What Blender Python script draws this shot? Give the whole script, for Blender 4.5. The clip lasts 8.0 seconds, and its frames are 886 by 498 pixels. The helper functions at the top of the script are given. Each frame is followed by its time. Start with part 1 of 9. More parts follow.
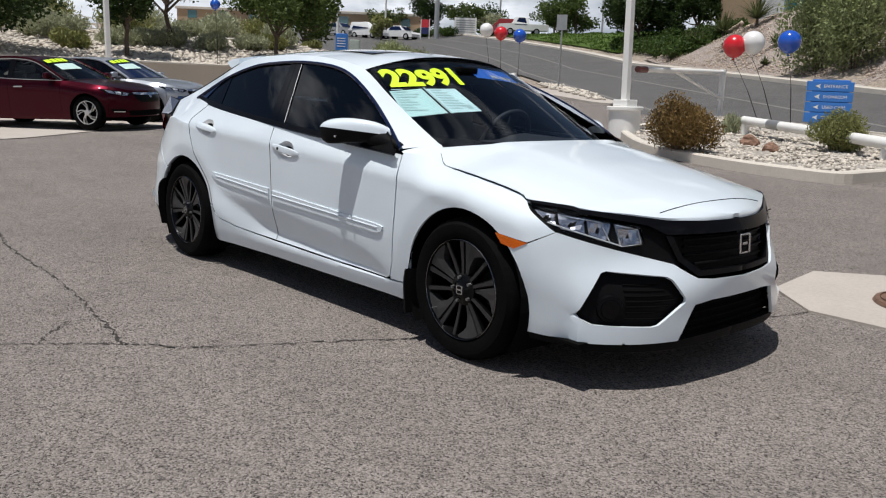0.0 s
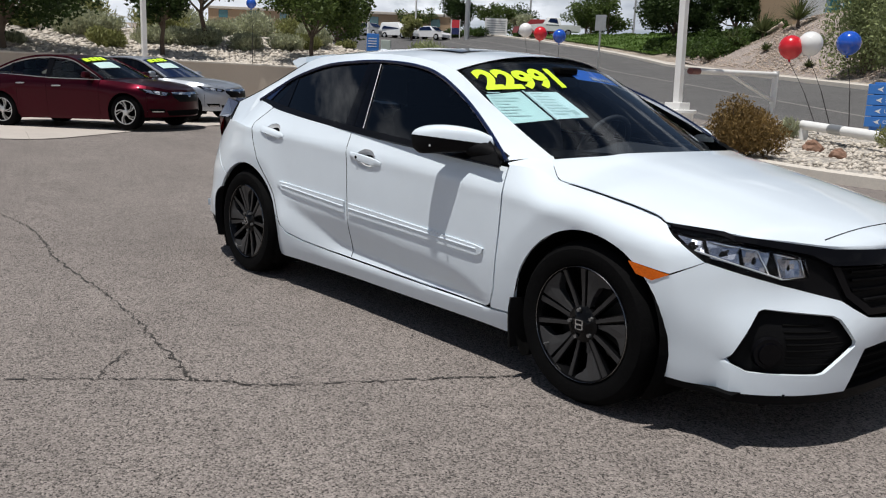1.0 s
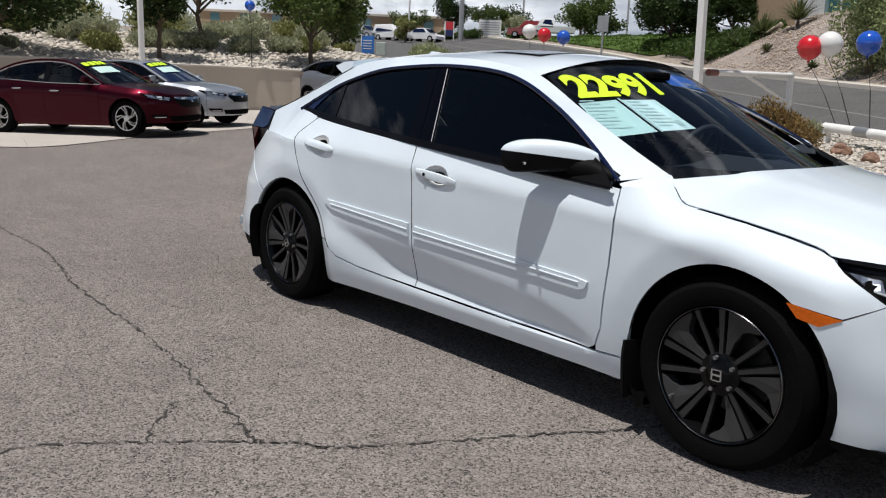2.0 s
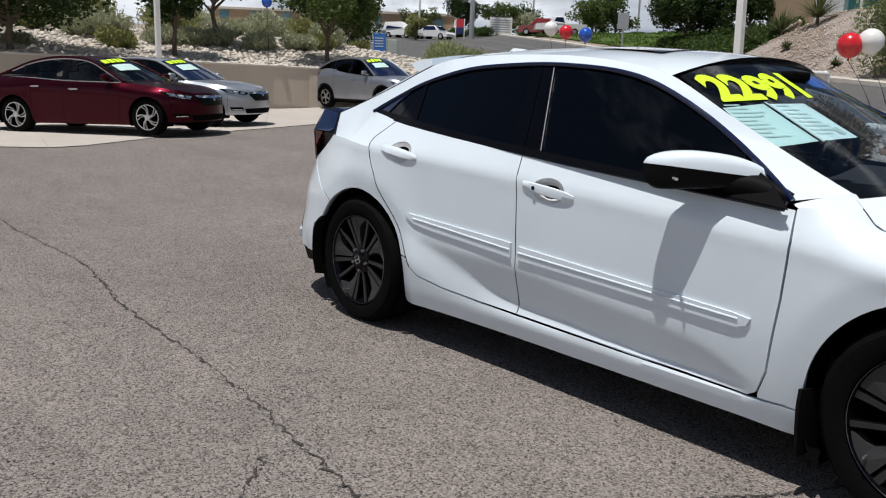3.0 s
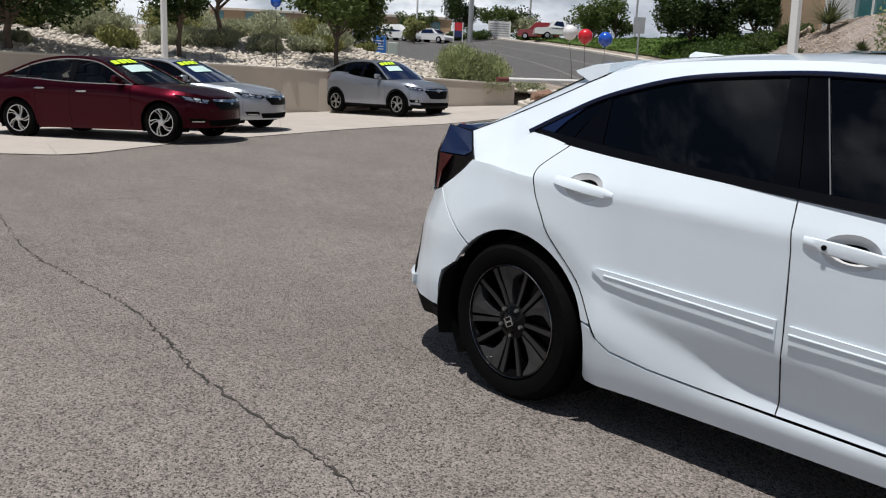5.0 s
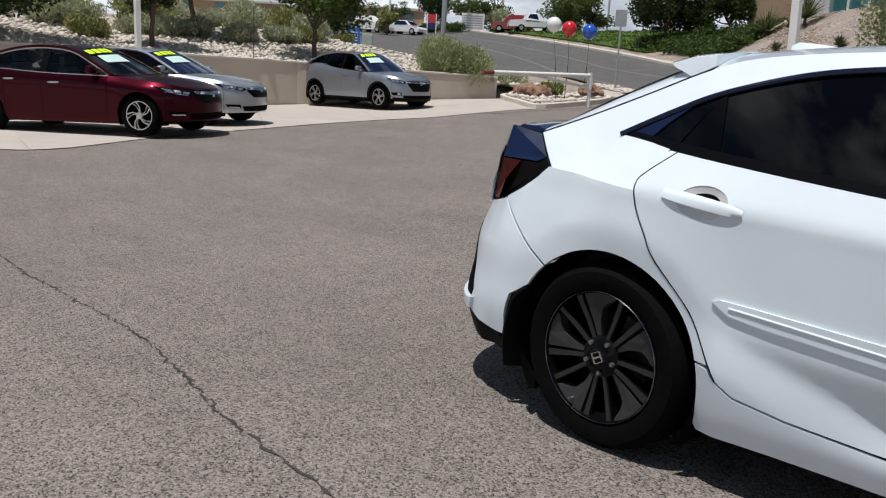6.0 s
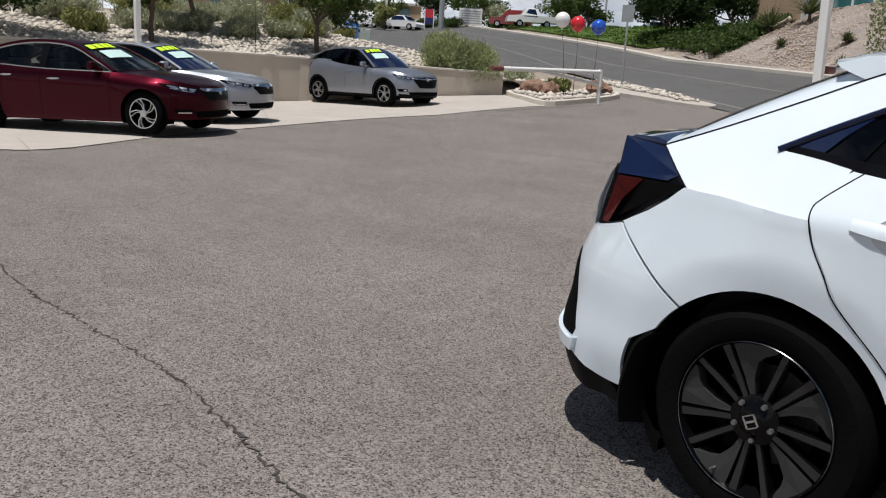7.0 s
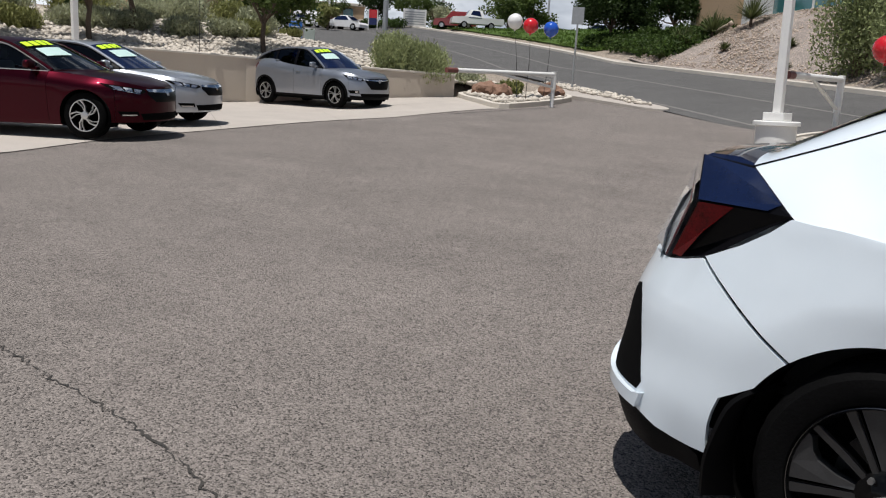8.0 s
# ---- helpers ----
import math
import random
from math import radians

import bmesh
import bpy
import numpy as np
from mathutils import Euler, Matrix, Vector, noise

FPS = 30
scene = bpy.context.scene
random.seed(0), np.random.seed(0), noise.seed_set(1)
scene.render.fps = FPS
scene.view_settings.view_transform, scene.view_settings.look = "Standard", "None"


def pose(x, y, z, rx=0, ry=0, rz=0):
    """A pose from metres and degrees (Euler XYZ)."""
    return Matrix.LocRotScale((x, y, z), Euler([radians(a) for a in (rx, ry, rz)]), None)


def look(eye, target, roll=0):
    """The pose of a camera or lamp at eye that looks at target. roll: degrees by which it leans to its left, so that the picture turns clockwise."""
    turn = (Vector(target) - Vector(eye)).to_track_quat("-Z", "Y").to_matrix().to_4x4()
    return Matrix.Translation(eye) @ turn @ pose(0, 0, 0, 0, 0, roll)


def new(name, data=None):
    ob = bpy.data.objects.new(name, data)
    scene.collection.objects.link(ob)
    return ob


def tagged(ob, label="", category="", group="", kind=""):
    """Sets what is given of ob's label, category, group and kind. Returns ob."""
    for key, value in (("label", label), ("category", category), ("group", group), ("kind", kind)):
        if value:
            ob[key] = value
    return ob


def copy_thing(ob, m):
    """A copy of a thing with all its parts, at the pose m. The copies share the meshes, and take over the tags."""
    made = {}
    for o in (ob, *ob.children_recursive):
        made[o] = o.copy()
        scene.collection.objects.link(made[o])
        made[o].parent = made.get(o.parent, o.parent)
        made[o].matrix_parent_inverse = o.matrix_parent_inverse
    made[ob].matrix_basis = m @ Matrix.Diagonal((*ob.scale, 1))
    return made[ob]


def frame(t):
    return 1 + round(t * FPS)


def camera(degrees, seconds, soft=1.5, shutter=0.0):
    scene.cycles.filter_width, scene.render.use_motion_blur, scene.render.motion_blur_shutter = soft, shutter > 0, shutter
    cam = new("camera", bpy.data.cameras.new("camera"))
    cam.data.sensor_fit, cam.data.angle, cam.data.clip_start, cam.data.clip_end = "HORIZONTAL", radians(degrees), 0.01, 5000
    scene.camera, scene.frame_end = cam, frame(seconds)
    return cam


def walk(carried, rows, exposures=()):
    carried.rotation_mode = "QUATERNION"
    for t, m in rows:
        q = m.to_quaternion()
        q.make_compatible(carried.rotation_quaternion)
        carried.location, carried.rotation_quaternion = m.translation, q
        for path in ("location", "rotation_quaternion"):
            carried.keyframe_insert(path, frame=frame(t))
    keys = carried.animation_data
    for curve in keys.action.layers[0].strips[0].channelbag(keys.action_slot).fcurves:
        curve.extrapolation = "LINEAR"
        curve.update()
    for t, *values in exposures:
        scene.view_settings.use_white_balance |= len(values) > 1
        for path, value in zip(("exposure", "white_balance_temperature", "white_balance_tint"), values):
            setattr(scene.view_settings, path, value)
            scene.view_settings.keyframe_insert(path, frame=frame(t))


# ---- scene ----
cam = camera(55.4, 8.0, 1.15)
PATH = [
    (0, (3.983, -3.391, 1.202), (2.53, -2.07, 0.824), 2.2),
    (0.5, (3.679, -3.342, 1.211), (2.187, -2.064, 0.834), 2.2),
    (1, (3.377, -3.327, 1.197), (1.885, -2.05, 0.818), 2.5),
    (1.5, (3.048, -3.32, 1.207), (1.599, -1.994, 0.83), 2.7),
    (2, (2.735, -3.3, 1.206), (1.255, -2.008, 0.832), 2.2),
    (2.2, (2.617, -3.295, 1.213), (1.111, -2.032, 0.84), 2.1),
    (3.3, (1.941, -3.309, 1.2), (0.456, -2.025, 0.819), 2.3),
    (3.5, (1.837, -3.299, 1.198), (0.324, -2.05, 0.813), 2.1),
    (4, (1.513, -3.251, 1.215), (0.027, -1.971, 0.821), 1.9),
    (4.5, (1.19, -3.252, 1.209), (-0.261, -1.926, 0.835), 2.4),
    (5, (0.886, -3.234, 1.208), (-0.589, -1.934, 0.837), 2.8),
    (5.2, (0.765, -3.203, 1.203), (-0.726, -1.923, 0.834), 2.9),
    (6.5, (-0.065, -3.138, 1.199), (-1.455, -1.755, 0.807), 3.2),
    (7, (-0.368, -3.06, 1.204), (-1.781, -1.701, 0.81), 3.2),
    (7.5, (-0.629, -3.006, 1.202), (-2.001, -1.604, 0.811), 3.8),
    (8, (-0.919, -2.929, 1.205), (-2.237, -1.474, 0.821), 3.6),
]
walk(cam, [(t, look(eye, target, roll)) for t, eye, target, roll in PATH])

# ---- world, sun, exposure ----
SUN_TO = Vector((0.02, -0.265, 0.964)).normalized()
sun_data = bpy.data.lights.new("sun", "SUN")
sun_data.energy, sun_data.angle, sun_data.color = 4.2, radians(0.53), (1.0, 0.972, 0.94)
sun_ob = new("sun", sun_data)
sun_ob.matrix_world = look(SUN_TO * 50, (0, 0, 0))

world = bpy.data.worlds.new("sky")
scene.world = world
world.use_nodes = True
wt = world.node_tree
wt.nodes.clear()
wout = wt.nodes.new("ShaderNodeOutputWorld")
wbg = wt.nodes.new("ShaderNodeBackground")
wsky = wt.nodes.new("ShaderNodeTexSky")
wsky.sky_type = "NISHITA"
wsky.sun_disc = False
wsky.sun_elevation = math.asin(SUN_TO.z)
wsky.sun_rotation = math.atan2(SUN_TO.x, SUN_TO.y)
wsky.altitude = 1600
wco = wt.nodes.new("ShaderNodeTexCoord")
wmap = wt.nodes.new("ShaderNodeMapping")
wmap.inputs["Scale"].default_value = (1.0, 1.0, 2.8)
wmap.inputs["Location"].default_value = (4.3, 1.9, 0.6)
wnoise = wt.nodes.new("ShaderNodeTexNoise")
wnoise.inputs["Scale"].default_value = 3.4
wnoise.inputs["Detail"].default_value = 9
wnoise.inputs["Roughness"].default_value = 0.62
wramp = wt.nodes.new("ShaderNodeValToRGB")
wramp.color_ramp.elements[0].position, wramp.color_ramp.elements[1].position = 0.52, 0.66
wnoise2 = wt.nodes.new("ShaderNodeTexNoise")
wnoise2.inputs["Scale"].default_value = 5.0
wnoise2.inputs["Detail"].default_value = 6
wcl = wt.nodes.new("ShaderNodeValToRGB")
wcl.color_ramp.elements[0].position, wcl.color_ramp.elements[1].position = 0.34, 0.58
wcl.color_ramp.elements[0].color, wcl.color_ramp.elements[1].color = (6.2, 7.2, 8.8, 1), (18.5, 19.3, 20.6, 1)
wmix = wt.nodes.new("ShaderNodeMix")
wmix.data_type = "RGBA"
wt.links.new(wco.outputs["Generated"], wmap.inputs["Vector"])
wt.links.new(wmap.outputs[0], wnoise.inputs["Vector"])
wt.links.new(wmap.outputs[0], wnoise2.inputs["Vector"])
wsep = wt.nodes.new("ShaderNodeSeparateXYZ")
wlow = wt.nodes.new("ShaderNodeMapRange")
wlow.inputs["From Min"].default_value, wlow.inputs["From Max"].default_value = 0.0, 0.26
wlow.inputs["To Min"].default_value, wlow.inputs["To Max"].default_value = 0.26, 0.0
wadd = wt.nodes.new("ShaderNodeMath")
wt.links.new(wco.outputs["Generated"], wsep.inputs[0])
wt.links.new(wsep.outputs["Z"], wlow.inputs["Value"])
wt.links.new(wnoise.outputs["Fac"], wadd.inputs[0])
wt.links.new(wlow.outputs[0], wadd.inputs[1])
wt.links.new(wadd.outputs[0], wramp.inputs["Fac"])
wt.links.new(wnoise2.outputs["Fac"], wcl.inputs["Fac"])
wt.links.new(wramp.outputs["Color"], wmix.inputs[0])
wt.links.new(wsky.outputs["Color"], wmix.inputs[6])
wt.links.new(wcl.outputs["Color"], wmix.inputs[7])
wt.links.new(wmix.outputs[2], wbg.inputs["Color"])
wbg.inputs["Strength"].default_value = 0.048
wt.links.new(wbg.outputs[0], wout.inputs[0])
scene.view_settings.exposure = 0.0


# ---- materials ----
def nodes_of(name):
    m = bpy.data.materials.new(name)
    m.use_nodes = True
    nt = m.node_tree
    return m, nt, nt.nodes["Principled BSDF"]


def setin(node, **kw):
    for k, v in kw.items():
        node.inputs[k.replace("_", " ")].default_value = v


def rgba(c):
    return (c[0], c[1], c[2], 1.0)


def paint(name, col, rough=0.5, metal=0.0, var=0.12, scale=6.0, fine=60.0, bump=0.0, coat=0.0, spec=0.5, rand=0.0, island=0.0):
    """A surface with variation at two scales, and fine relief."""
    m, nt, b = nodes_of(name)
    L = nt.links.new
    co = nt.nodes.new("ShaderNodeTexCoord")
    n1 = nt.nodes.new("ShaderNodeTexNoise")
    setin(n1, Scale=scale, Detail=5.0, Roughness=0.6)
    n2 = nt.nodes.new("ShaderNodeTexNoise")
    setin(n2, Scale=fine, Detail=3.0, Roughness=0.6)
    L(co.outputs["Object"], n1.inputs["Vector"])
    L(co.outputs["Object"], n2.inputs["Vector"])
    add = nt.nodes.new("ShaderNodeMath")
    add.operation = "ADD"
    L(n1.outputs["Fac"], add.inputs[0])
    L(n2.outputs["Fac"], add.inputs[1])
    last = add.outputs[0]
    for amount, kind in ((rand, "ShaderNodeObjectInfo"), (island, "ShaderNodeNewGeometry")):
        if amount:
            src = nt.nodes.new(kind)
            mul = nt.nodes.new("ShaderNodeMath")
            mul.operation = "MULTIPLY_ADD"
            L(src.outputs["Random" if kind == "ShaderNodeObjectInfo" else "Random Per Island"], mul.inputs[0])
            mul.inputs[1].default_value = 2 * amount
            L(last, mul.inputs[2])
            last = mul.outputs[0]
    off = rand + island
    mr = nt.nodes.new("ShaderNodeMapRange")
    setin(mr, From_Min=0.6 + off - off, From_Max=1.4 + 2 * off)
    L(last, mr.inputs["Value"])
    mix = nt.nodes.new("ShaderNodeMix")
    mix.data_type = "RGBA"
    mix.inputs[6].default_value = rgba([max(0, c * (1 - var)) for c in col])
    mix.inputs[7].default_value = rgba([min(1, c * (1 + var)) for c in col])
    L(mr.outputs[0], mix.inputs[0])
    L(mix.outputs[2], b.inputs["Base Color"])
    setin(b, Roughness=rough, Metallic=metal)
    b.inputs["Coat Weight"].default_value = coat
    b.inputs["Coat Roughness"].default_value = 0.03
    b.inputs["Specular IOR Level"].default_value = spec
    if bump:
        bn = nt.nodes.new("ShaderNodeBump")
        setin(bn, Strength=bump, Distance=0.01)
        L(n2.outputs["Fac"], bn.inputs["Height"])
        L(bn.outputs[0], b.inputs["Normal"])
    return m


def aggregate(name, dark, light, scale=90.0, stain=0.25, bump=0.5, tint=(1.0, 0.97, 0.92), rough=0.9, second=2.3, knee=(0.55, 0.42), streak=0.0):
    """Chips of stone in a binder: asphalt, gravel."""
    m, nt, b = nodes_of(name)
    L = nt.links.new
    co = nt.nodes.new("ShaderNodeTexCoord")
    v1 = nt.nodes.new("ShaderNodeTexVoronoi")
    setin(v1, Scale=scale)
    v2 = nt.nodes.new("ShaderNodeTexVoronoi")
    setin(v2, Scale=scale * second)
    big = nt.nodes.new("ShaderNodeTexNoise")
    setin(big, Scale=0.55, Detail=7.0, Roughness=0.65)
    mid = nt.nodes.new("ShaderNodeTexNoise")
    setin(mid, Scale=6.0, Detail=5.0, Roughness=0.6)
    for n in (v1, v2, big, mid):
        L(co.outputs["Object"], n.inputs["Vector"])
    s1 = nt.nodes.new("ShaderNodeSeparateColor")
    s2 = nt.nodes.new("ShaderNodeSeparateColor")
    L(v1.outputs["Color"], s1.inputs[0])
    L(v2.outputs["Color"], s2.inputs[0])
    av = nt.nodes.new("ShaderNodeMath")
    av.operation = "MULTIPLY_ADD"
    L(s1.outputs[0], av.inputs[0])
    av.inputs[1].default_value = 0.6
    mu = nt.nodes.new("ShaderNodeMath")
    mu.operation = "MULTIPLY"
    L(s2.outputs[1], mu.inputs[0])
    mu.inputs[1].default_value = 0.4
    L(mu.outputs[0], av.inputs[2])
    ramp = nt.nodes.new("ShaderNodeValToRGB")
    e = ramp.color_ramp.elements
    e[0].position, e[1].position = 0.12, 0.92
    e[0].color = rgba([dark * t for t in tint])
    e[1].color = rgba([light * t for t in tint])
    k = e.new(knee[0])
    k.color = rgba([(dark * (1 - knee[1]) + light * knee[1]) * t for t in tint])
    L(av.outputs[0], ramp.inputs["Fac"])
    sm = nt.nodes.new("ShaderNodeMath")
    sm.operation = "MULTIPLY_ADD"
    L(big.outputs["Fac"], sm.inputs[0])
    sm.inputs[1].default_value = 1.0
    m2 = nt.nodes.new("ShaderNodeMath")
    m2.operation = "MULTIPLY"
    L(mid.outputs["Fac"], m2.inputs[0])
    m2.inputs[1].default_value = 0.6
    L(m2.outputs[0], sm.inputs[2])
    last = sm.outputs[0]
    if streak:
        # long faint wheel scuffs across the surface
        mp = nt.nodes.new("ShaderNodeMapping")
        mp.inputs["Rotation"].default_value = (0, 0, radians(-52))
        mp.inputs["Scale"].default_value = (0.10, 1.7, 1.0)
        sk = nt.nodes.new("ShaderNodeTexNoise")
        setin(sk, Scale=1.0, Detail=6.0, Roughness=0.7, Distortion=0.6)
        L(co.outputs["Object"], mp.inputs["Vector"])
        L(mp.outputs[0], sk.inputs["Vector"])
        ss = nt.nodes.new("ShaderNodeMath")
        ss.operation = "MULTIPLY_ADD"
        L(sk.outputs["Fac"], ss.inputs[0])
        ss.inputs[1].default_value = streak
        L(last, ss.inputs[2])
        off = nt.nodes.new("ShaderNodeMath")
        off.operation = "SUBTRACT"
        L(ss.outputs[0], off.inputs[0])
        off.inputs[1].default_value = 0.5 * streak
        last = off.outputs[0]
    mr = nt.nodes.new("ShaderNodeMapRange")
    setin(mr, From_Min=0.5, From_Max=1.1, To_Min=1 - stain, To_Max=1 + stain)
    L(last, mr.inputs["Value"])
    vm = nt.nodes.new("ShaderNodeVectorMath")
    vm.operation = "SCALE"
    L(ramp.outputs["Color"], vm.inputs[0])
    L(mr.outputs[0], vm.inputs["Scale"])
    L(vm.outputs[0], b.inputs["Base Color"])
    setin(b, Roughness=rough)
    b.inputs["Specular IOR Level"].default_value = 0.3
    bn = nt.nodes.new("ShaderNodeBump")
    setin(bn, Strength=bump, Distance=0.006)
    inv = nt.nodes.new("ShaderNodeMath")
    inv.operation = "MULTIPLY"
    inv.inputs[1].default_value = -1.0
    L(v1.outputs["Distance"], inv.inputs[0])
    L(inv.outputs[0], bn.inputs["Height"])
    L(bn.outputs[0], b.inputs["Normal"])
    return m


def glassy(name, tint, rough=0.0, tr=1.0):
    m, nt, b = nodes_of(name)
    setin(b, Base_Color=rgba(tint), Roughness=rough, IOR=1.45)
    b.inputs["Transmission Weight"].default_value = tr
    return m


def sheet_glass(name, tint, gloss_rough=0.01, ior=1.5):
    """A thin pane: it passes tinted light straight through, and mirrors by Fresnel."""
    m, nt, b = nodes_of(name)
    nt.nodes.remove(b)
    L = nt.links.new
    out = nt.nodes["Material Output"]
    tr = nt.nodes.new("ShaderNodeBsdfTransparent")
    tr.inputs[0].default_value = rgba(tint)
    gl = nt.nodes.new("ShaderNodeBsdfGlossy")
    gl.inputs["Roughness"].default_value = gloss_rough
    fr = nt.nodes.new("ShaderNodeFresnel")
    fr.inputs[0].default_value = ior
    mx = nt.nodes.new("ShaderNodeMixShader")
    L(fr.outputs[0], mx.inputs[0])
    L(tr.outputs[0], mx.inputs[1])
    L(gl.outputs[0], mx.inputs[2])
    L(mx.outputs[0], out.inputs[0])
    return m


def leafy(name, col, var=0.45, rough=0.6):
    m, nt, b = nodes_of(name)
    L = nt.links.new
    geo = nt.nodes.new("ShaderNodeNewGeometry")
    co = nt.nodes.new("ShaderNodeTexCoord")
    n1 = nt.nodes.new("ShaderNodeTexNoise")
    setin(n1, Scale=1.4, Detail=3.0)
    L(co.outputs["Object"], n1.inputs["Vector"])
    ad = nt.nodes.new("ShaderNodeMath")
    ad.operation = "ADD"
    L(geo.outputs["Random Per Island"], ad.inputs[0])
    L(n1.outputs["Fac"], ad.inputs[1])
    mr = nt.nodes.new("ShaderNodeMapRange")
    setin(mr, From_Min=0.3, From_Max=1.5)
    L(ad.outputs[0], mr.inputs["Value"])
    mix = nt.nodes.new("ShaderNodeMix")
    mix.data_type = "RGBA"
    mix.inputs[6].default_value = rgba([c * (1 - var) for c in col])
    mix.inputs[7].default_value = rgba([col[0] * (1 + var * 1.15), col[1] * (1 + var), col[2] * (1 + var * 0.6)])
    L(mr.outputs[0], mix.inputs[0])
    L(mix.outputs[2], b.inputs["Base Color"])
    setin(b, Roughness=rough)
    b.inputs["Specular IOR Level"].default_value = 0.25
    tl = nt.nodes.new("ShaderNodeBsdfTranslucent")
    L(mix.outputs[2], tl.inputs[0])
    mx = nt.nodes.new("ShaderNodeMixShader")
    mx.inputs[0].default_value = 0.3
    L(b.outputs[0], mx.inputs[1])
    L(tl.outputs[0], mx.inputs[2])
    L(mx.outputs[0], nt.nodes["Material Output"].inputs[0])
    return m


M_ASPHALT = aggregate("asphalt", 0.008, 0.358, 140.0, 0.20, 0.8, (1.0, 0.878, 0.795), knee=(0.36, 0.43), streak=0.55)
M_ROAD = aggregate("road_asphalt", 0.06, 0.17, 50.0, 0.22, 0.3, (1.0, 0.97, 0.94))
M_TAR = paint("tar", (0.05, 0.045, 0.04), 0.95, var=0.5, scale=25, fine=160, bump=0.6)
M_CONC = paint("concrete", (0.45, 0.405, 0.36), 0.85, var=0.13, scale=1.3, fine=45, bump=0.25)
M_WALL = paint("stuccoed_wall", (0.50, 0.435, 0.36), 0.9, var=0.10, scale=1.0, fine=70, bump=0.4)
M_CAP = paint("wall_cap", (0.60, 0.55, 0.48), 0.85, var=0.12, scale=2, fine=50, bump=0.2)
M_SOIL = aggregate("dry_soil", 0.20, 0.42, 14.0, 0.3, 0.8, (1.0, 0.84, 0.68), 0.95)
M_BANK = aggregate("pinkish_gravel", 0.16, 0.46, 24.0, 0.18, 1.0, (1.0, 0.85, 0.75), 0.95, 2.7)
M_GRAVEL = aggregate("pale_gravel", 0.24, 0.56, 28.0, 0.2, 1.0, (1.0, 0.92, 0.81), 0.95)
M_ROCK = paint("pale_stone", (0.54, 0.485, 0.415), 0.9, var=0.32, scale=5, fine=40, bump=0.5, island=0.5)
M_BOULDER = paint("red_brown_stone", (0.24, 0.14, 0.095), 0.9, var=0.3, scale=4, fine=30, bump=0.6)
M_WHITE = paint("white_steel_paint", (0.80, 0.79, 0.76), 0.45, var=0.06, scale=4, fine=50)
M_STEEL = paint("galvanised_steel", (0.42, 0.43, 0.43), 0.45, 0.8, var=0.15, scale=6, fine=40)
M_BARK = paint("bark", (0.13, 0.095, 0.07), 0.95, var=0.4, scale=9, fine=60, bump=0.7)
M_LEAF = leafy("green_leaves", (0.070, 0.105, 0.028))
M_LEAF_DK = leafy("dark_leaves", (0.035, 0.062, 0.018))
M_SAGE = leafy("sage_leaves", (0.36, 0.385, 0.27), 0.32)
M_OLIVE = leafy("olive_leaves", (0.22, 0.235, 0.095), 0.4)
M_RUST = leafy("rusty_twigs", (0.185, 0.125, 0.05), 0.5)
M_HEDGE = leafy("juniper_leaves", (0.048, 0.085, 0.020), 0.5)
M_GRASS = leafy("lawn", (0.085, 0.145, 0.030), 0.4)
M_WILLOW = leafy("willow_leaves", (0.20, 0.24, 0.115), 0.4)
M_BROOM = leafy("grey_green_leaves", (0.27, 0.31, 0.16), 0.35)
M_YUCCA = leafy("yucca_blades", (0.085, 0.105, 0.045), 0.5)


# ---- mesh helpers ----
def link(name, bm, material, parent=None, label="", smooth=False):
    me = bpy.data.meshes.new(name)
    bm.to_mesh(me)
    bm.free()
    if smooth:
        me.shade_smooth()
    for mt in (material if isinstance(material, (list, tuple)) else [material]):
        me.materials.append(mt)
    ob = new(name, me)
    if parent is not None:
        ob.parent = parent
    if label:
        tagged(ob, label)
    return ob


def part(name, bm, material, parent, label="", smooth=False):
    return link(name, bm, material, parent, label, smooth)


def raw(name, verts, faces, material, parent=None, label="", smooth=False):
    me = bpy.data.meshes.new(name)
    me.from_pydata([tuple(v) for v in verts], [], [tuple(f) for f in faces])
    me.update()
    if smooth:
        me.shade_smooth()
    for mt in (material if isinstance(material, (list, tuple)) else [material]):
        me.materials.append(mt)
    ob = new(name, me)
    if parent is not None:
        ob.parent = parent
    if label:
        tagged(ob, label)
    return ob


def empty(name, m=None):
    ob = new(name)
    if m is not None:
        ob.matrix_world = m
    return ob


def box(bm, x0, x1, y0, y1, z0, z1, bevel=0.0, m=None):
    vs = [bm.verts.new((x, y, z)) for z in (z0, z1) for y in (y0, y1) for x in (x0, x1)]
    fs = [bm.faces.new([vs[i] for i in q]) for q in ((0, 2, 3, 1), (4, 5, 7, 6), (0, 1, 5, 4), (2, 6, 7, 3), (0, 4, 6, 2), (1, 3, 7, 5))]
    if bevel:
        es = list({e for f in fs for e in f.edges})
        got = bmesh.ops.bevel(bm, geom=es, offset=bevel, segments=2, affect="EDGES", profile=0.5)
        vs = list({v for f in got["faces"] for v in f.verts} | {v for v in vs if v.is_valid})
    if m is not None:
        bmesh.ops.transform(bm, matrix=m, verts=vs)
    return vs


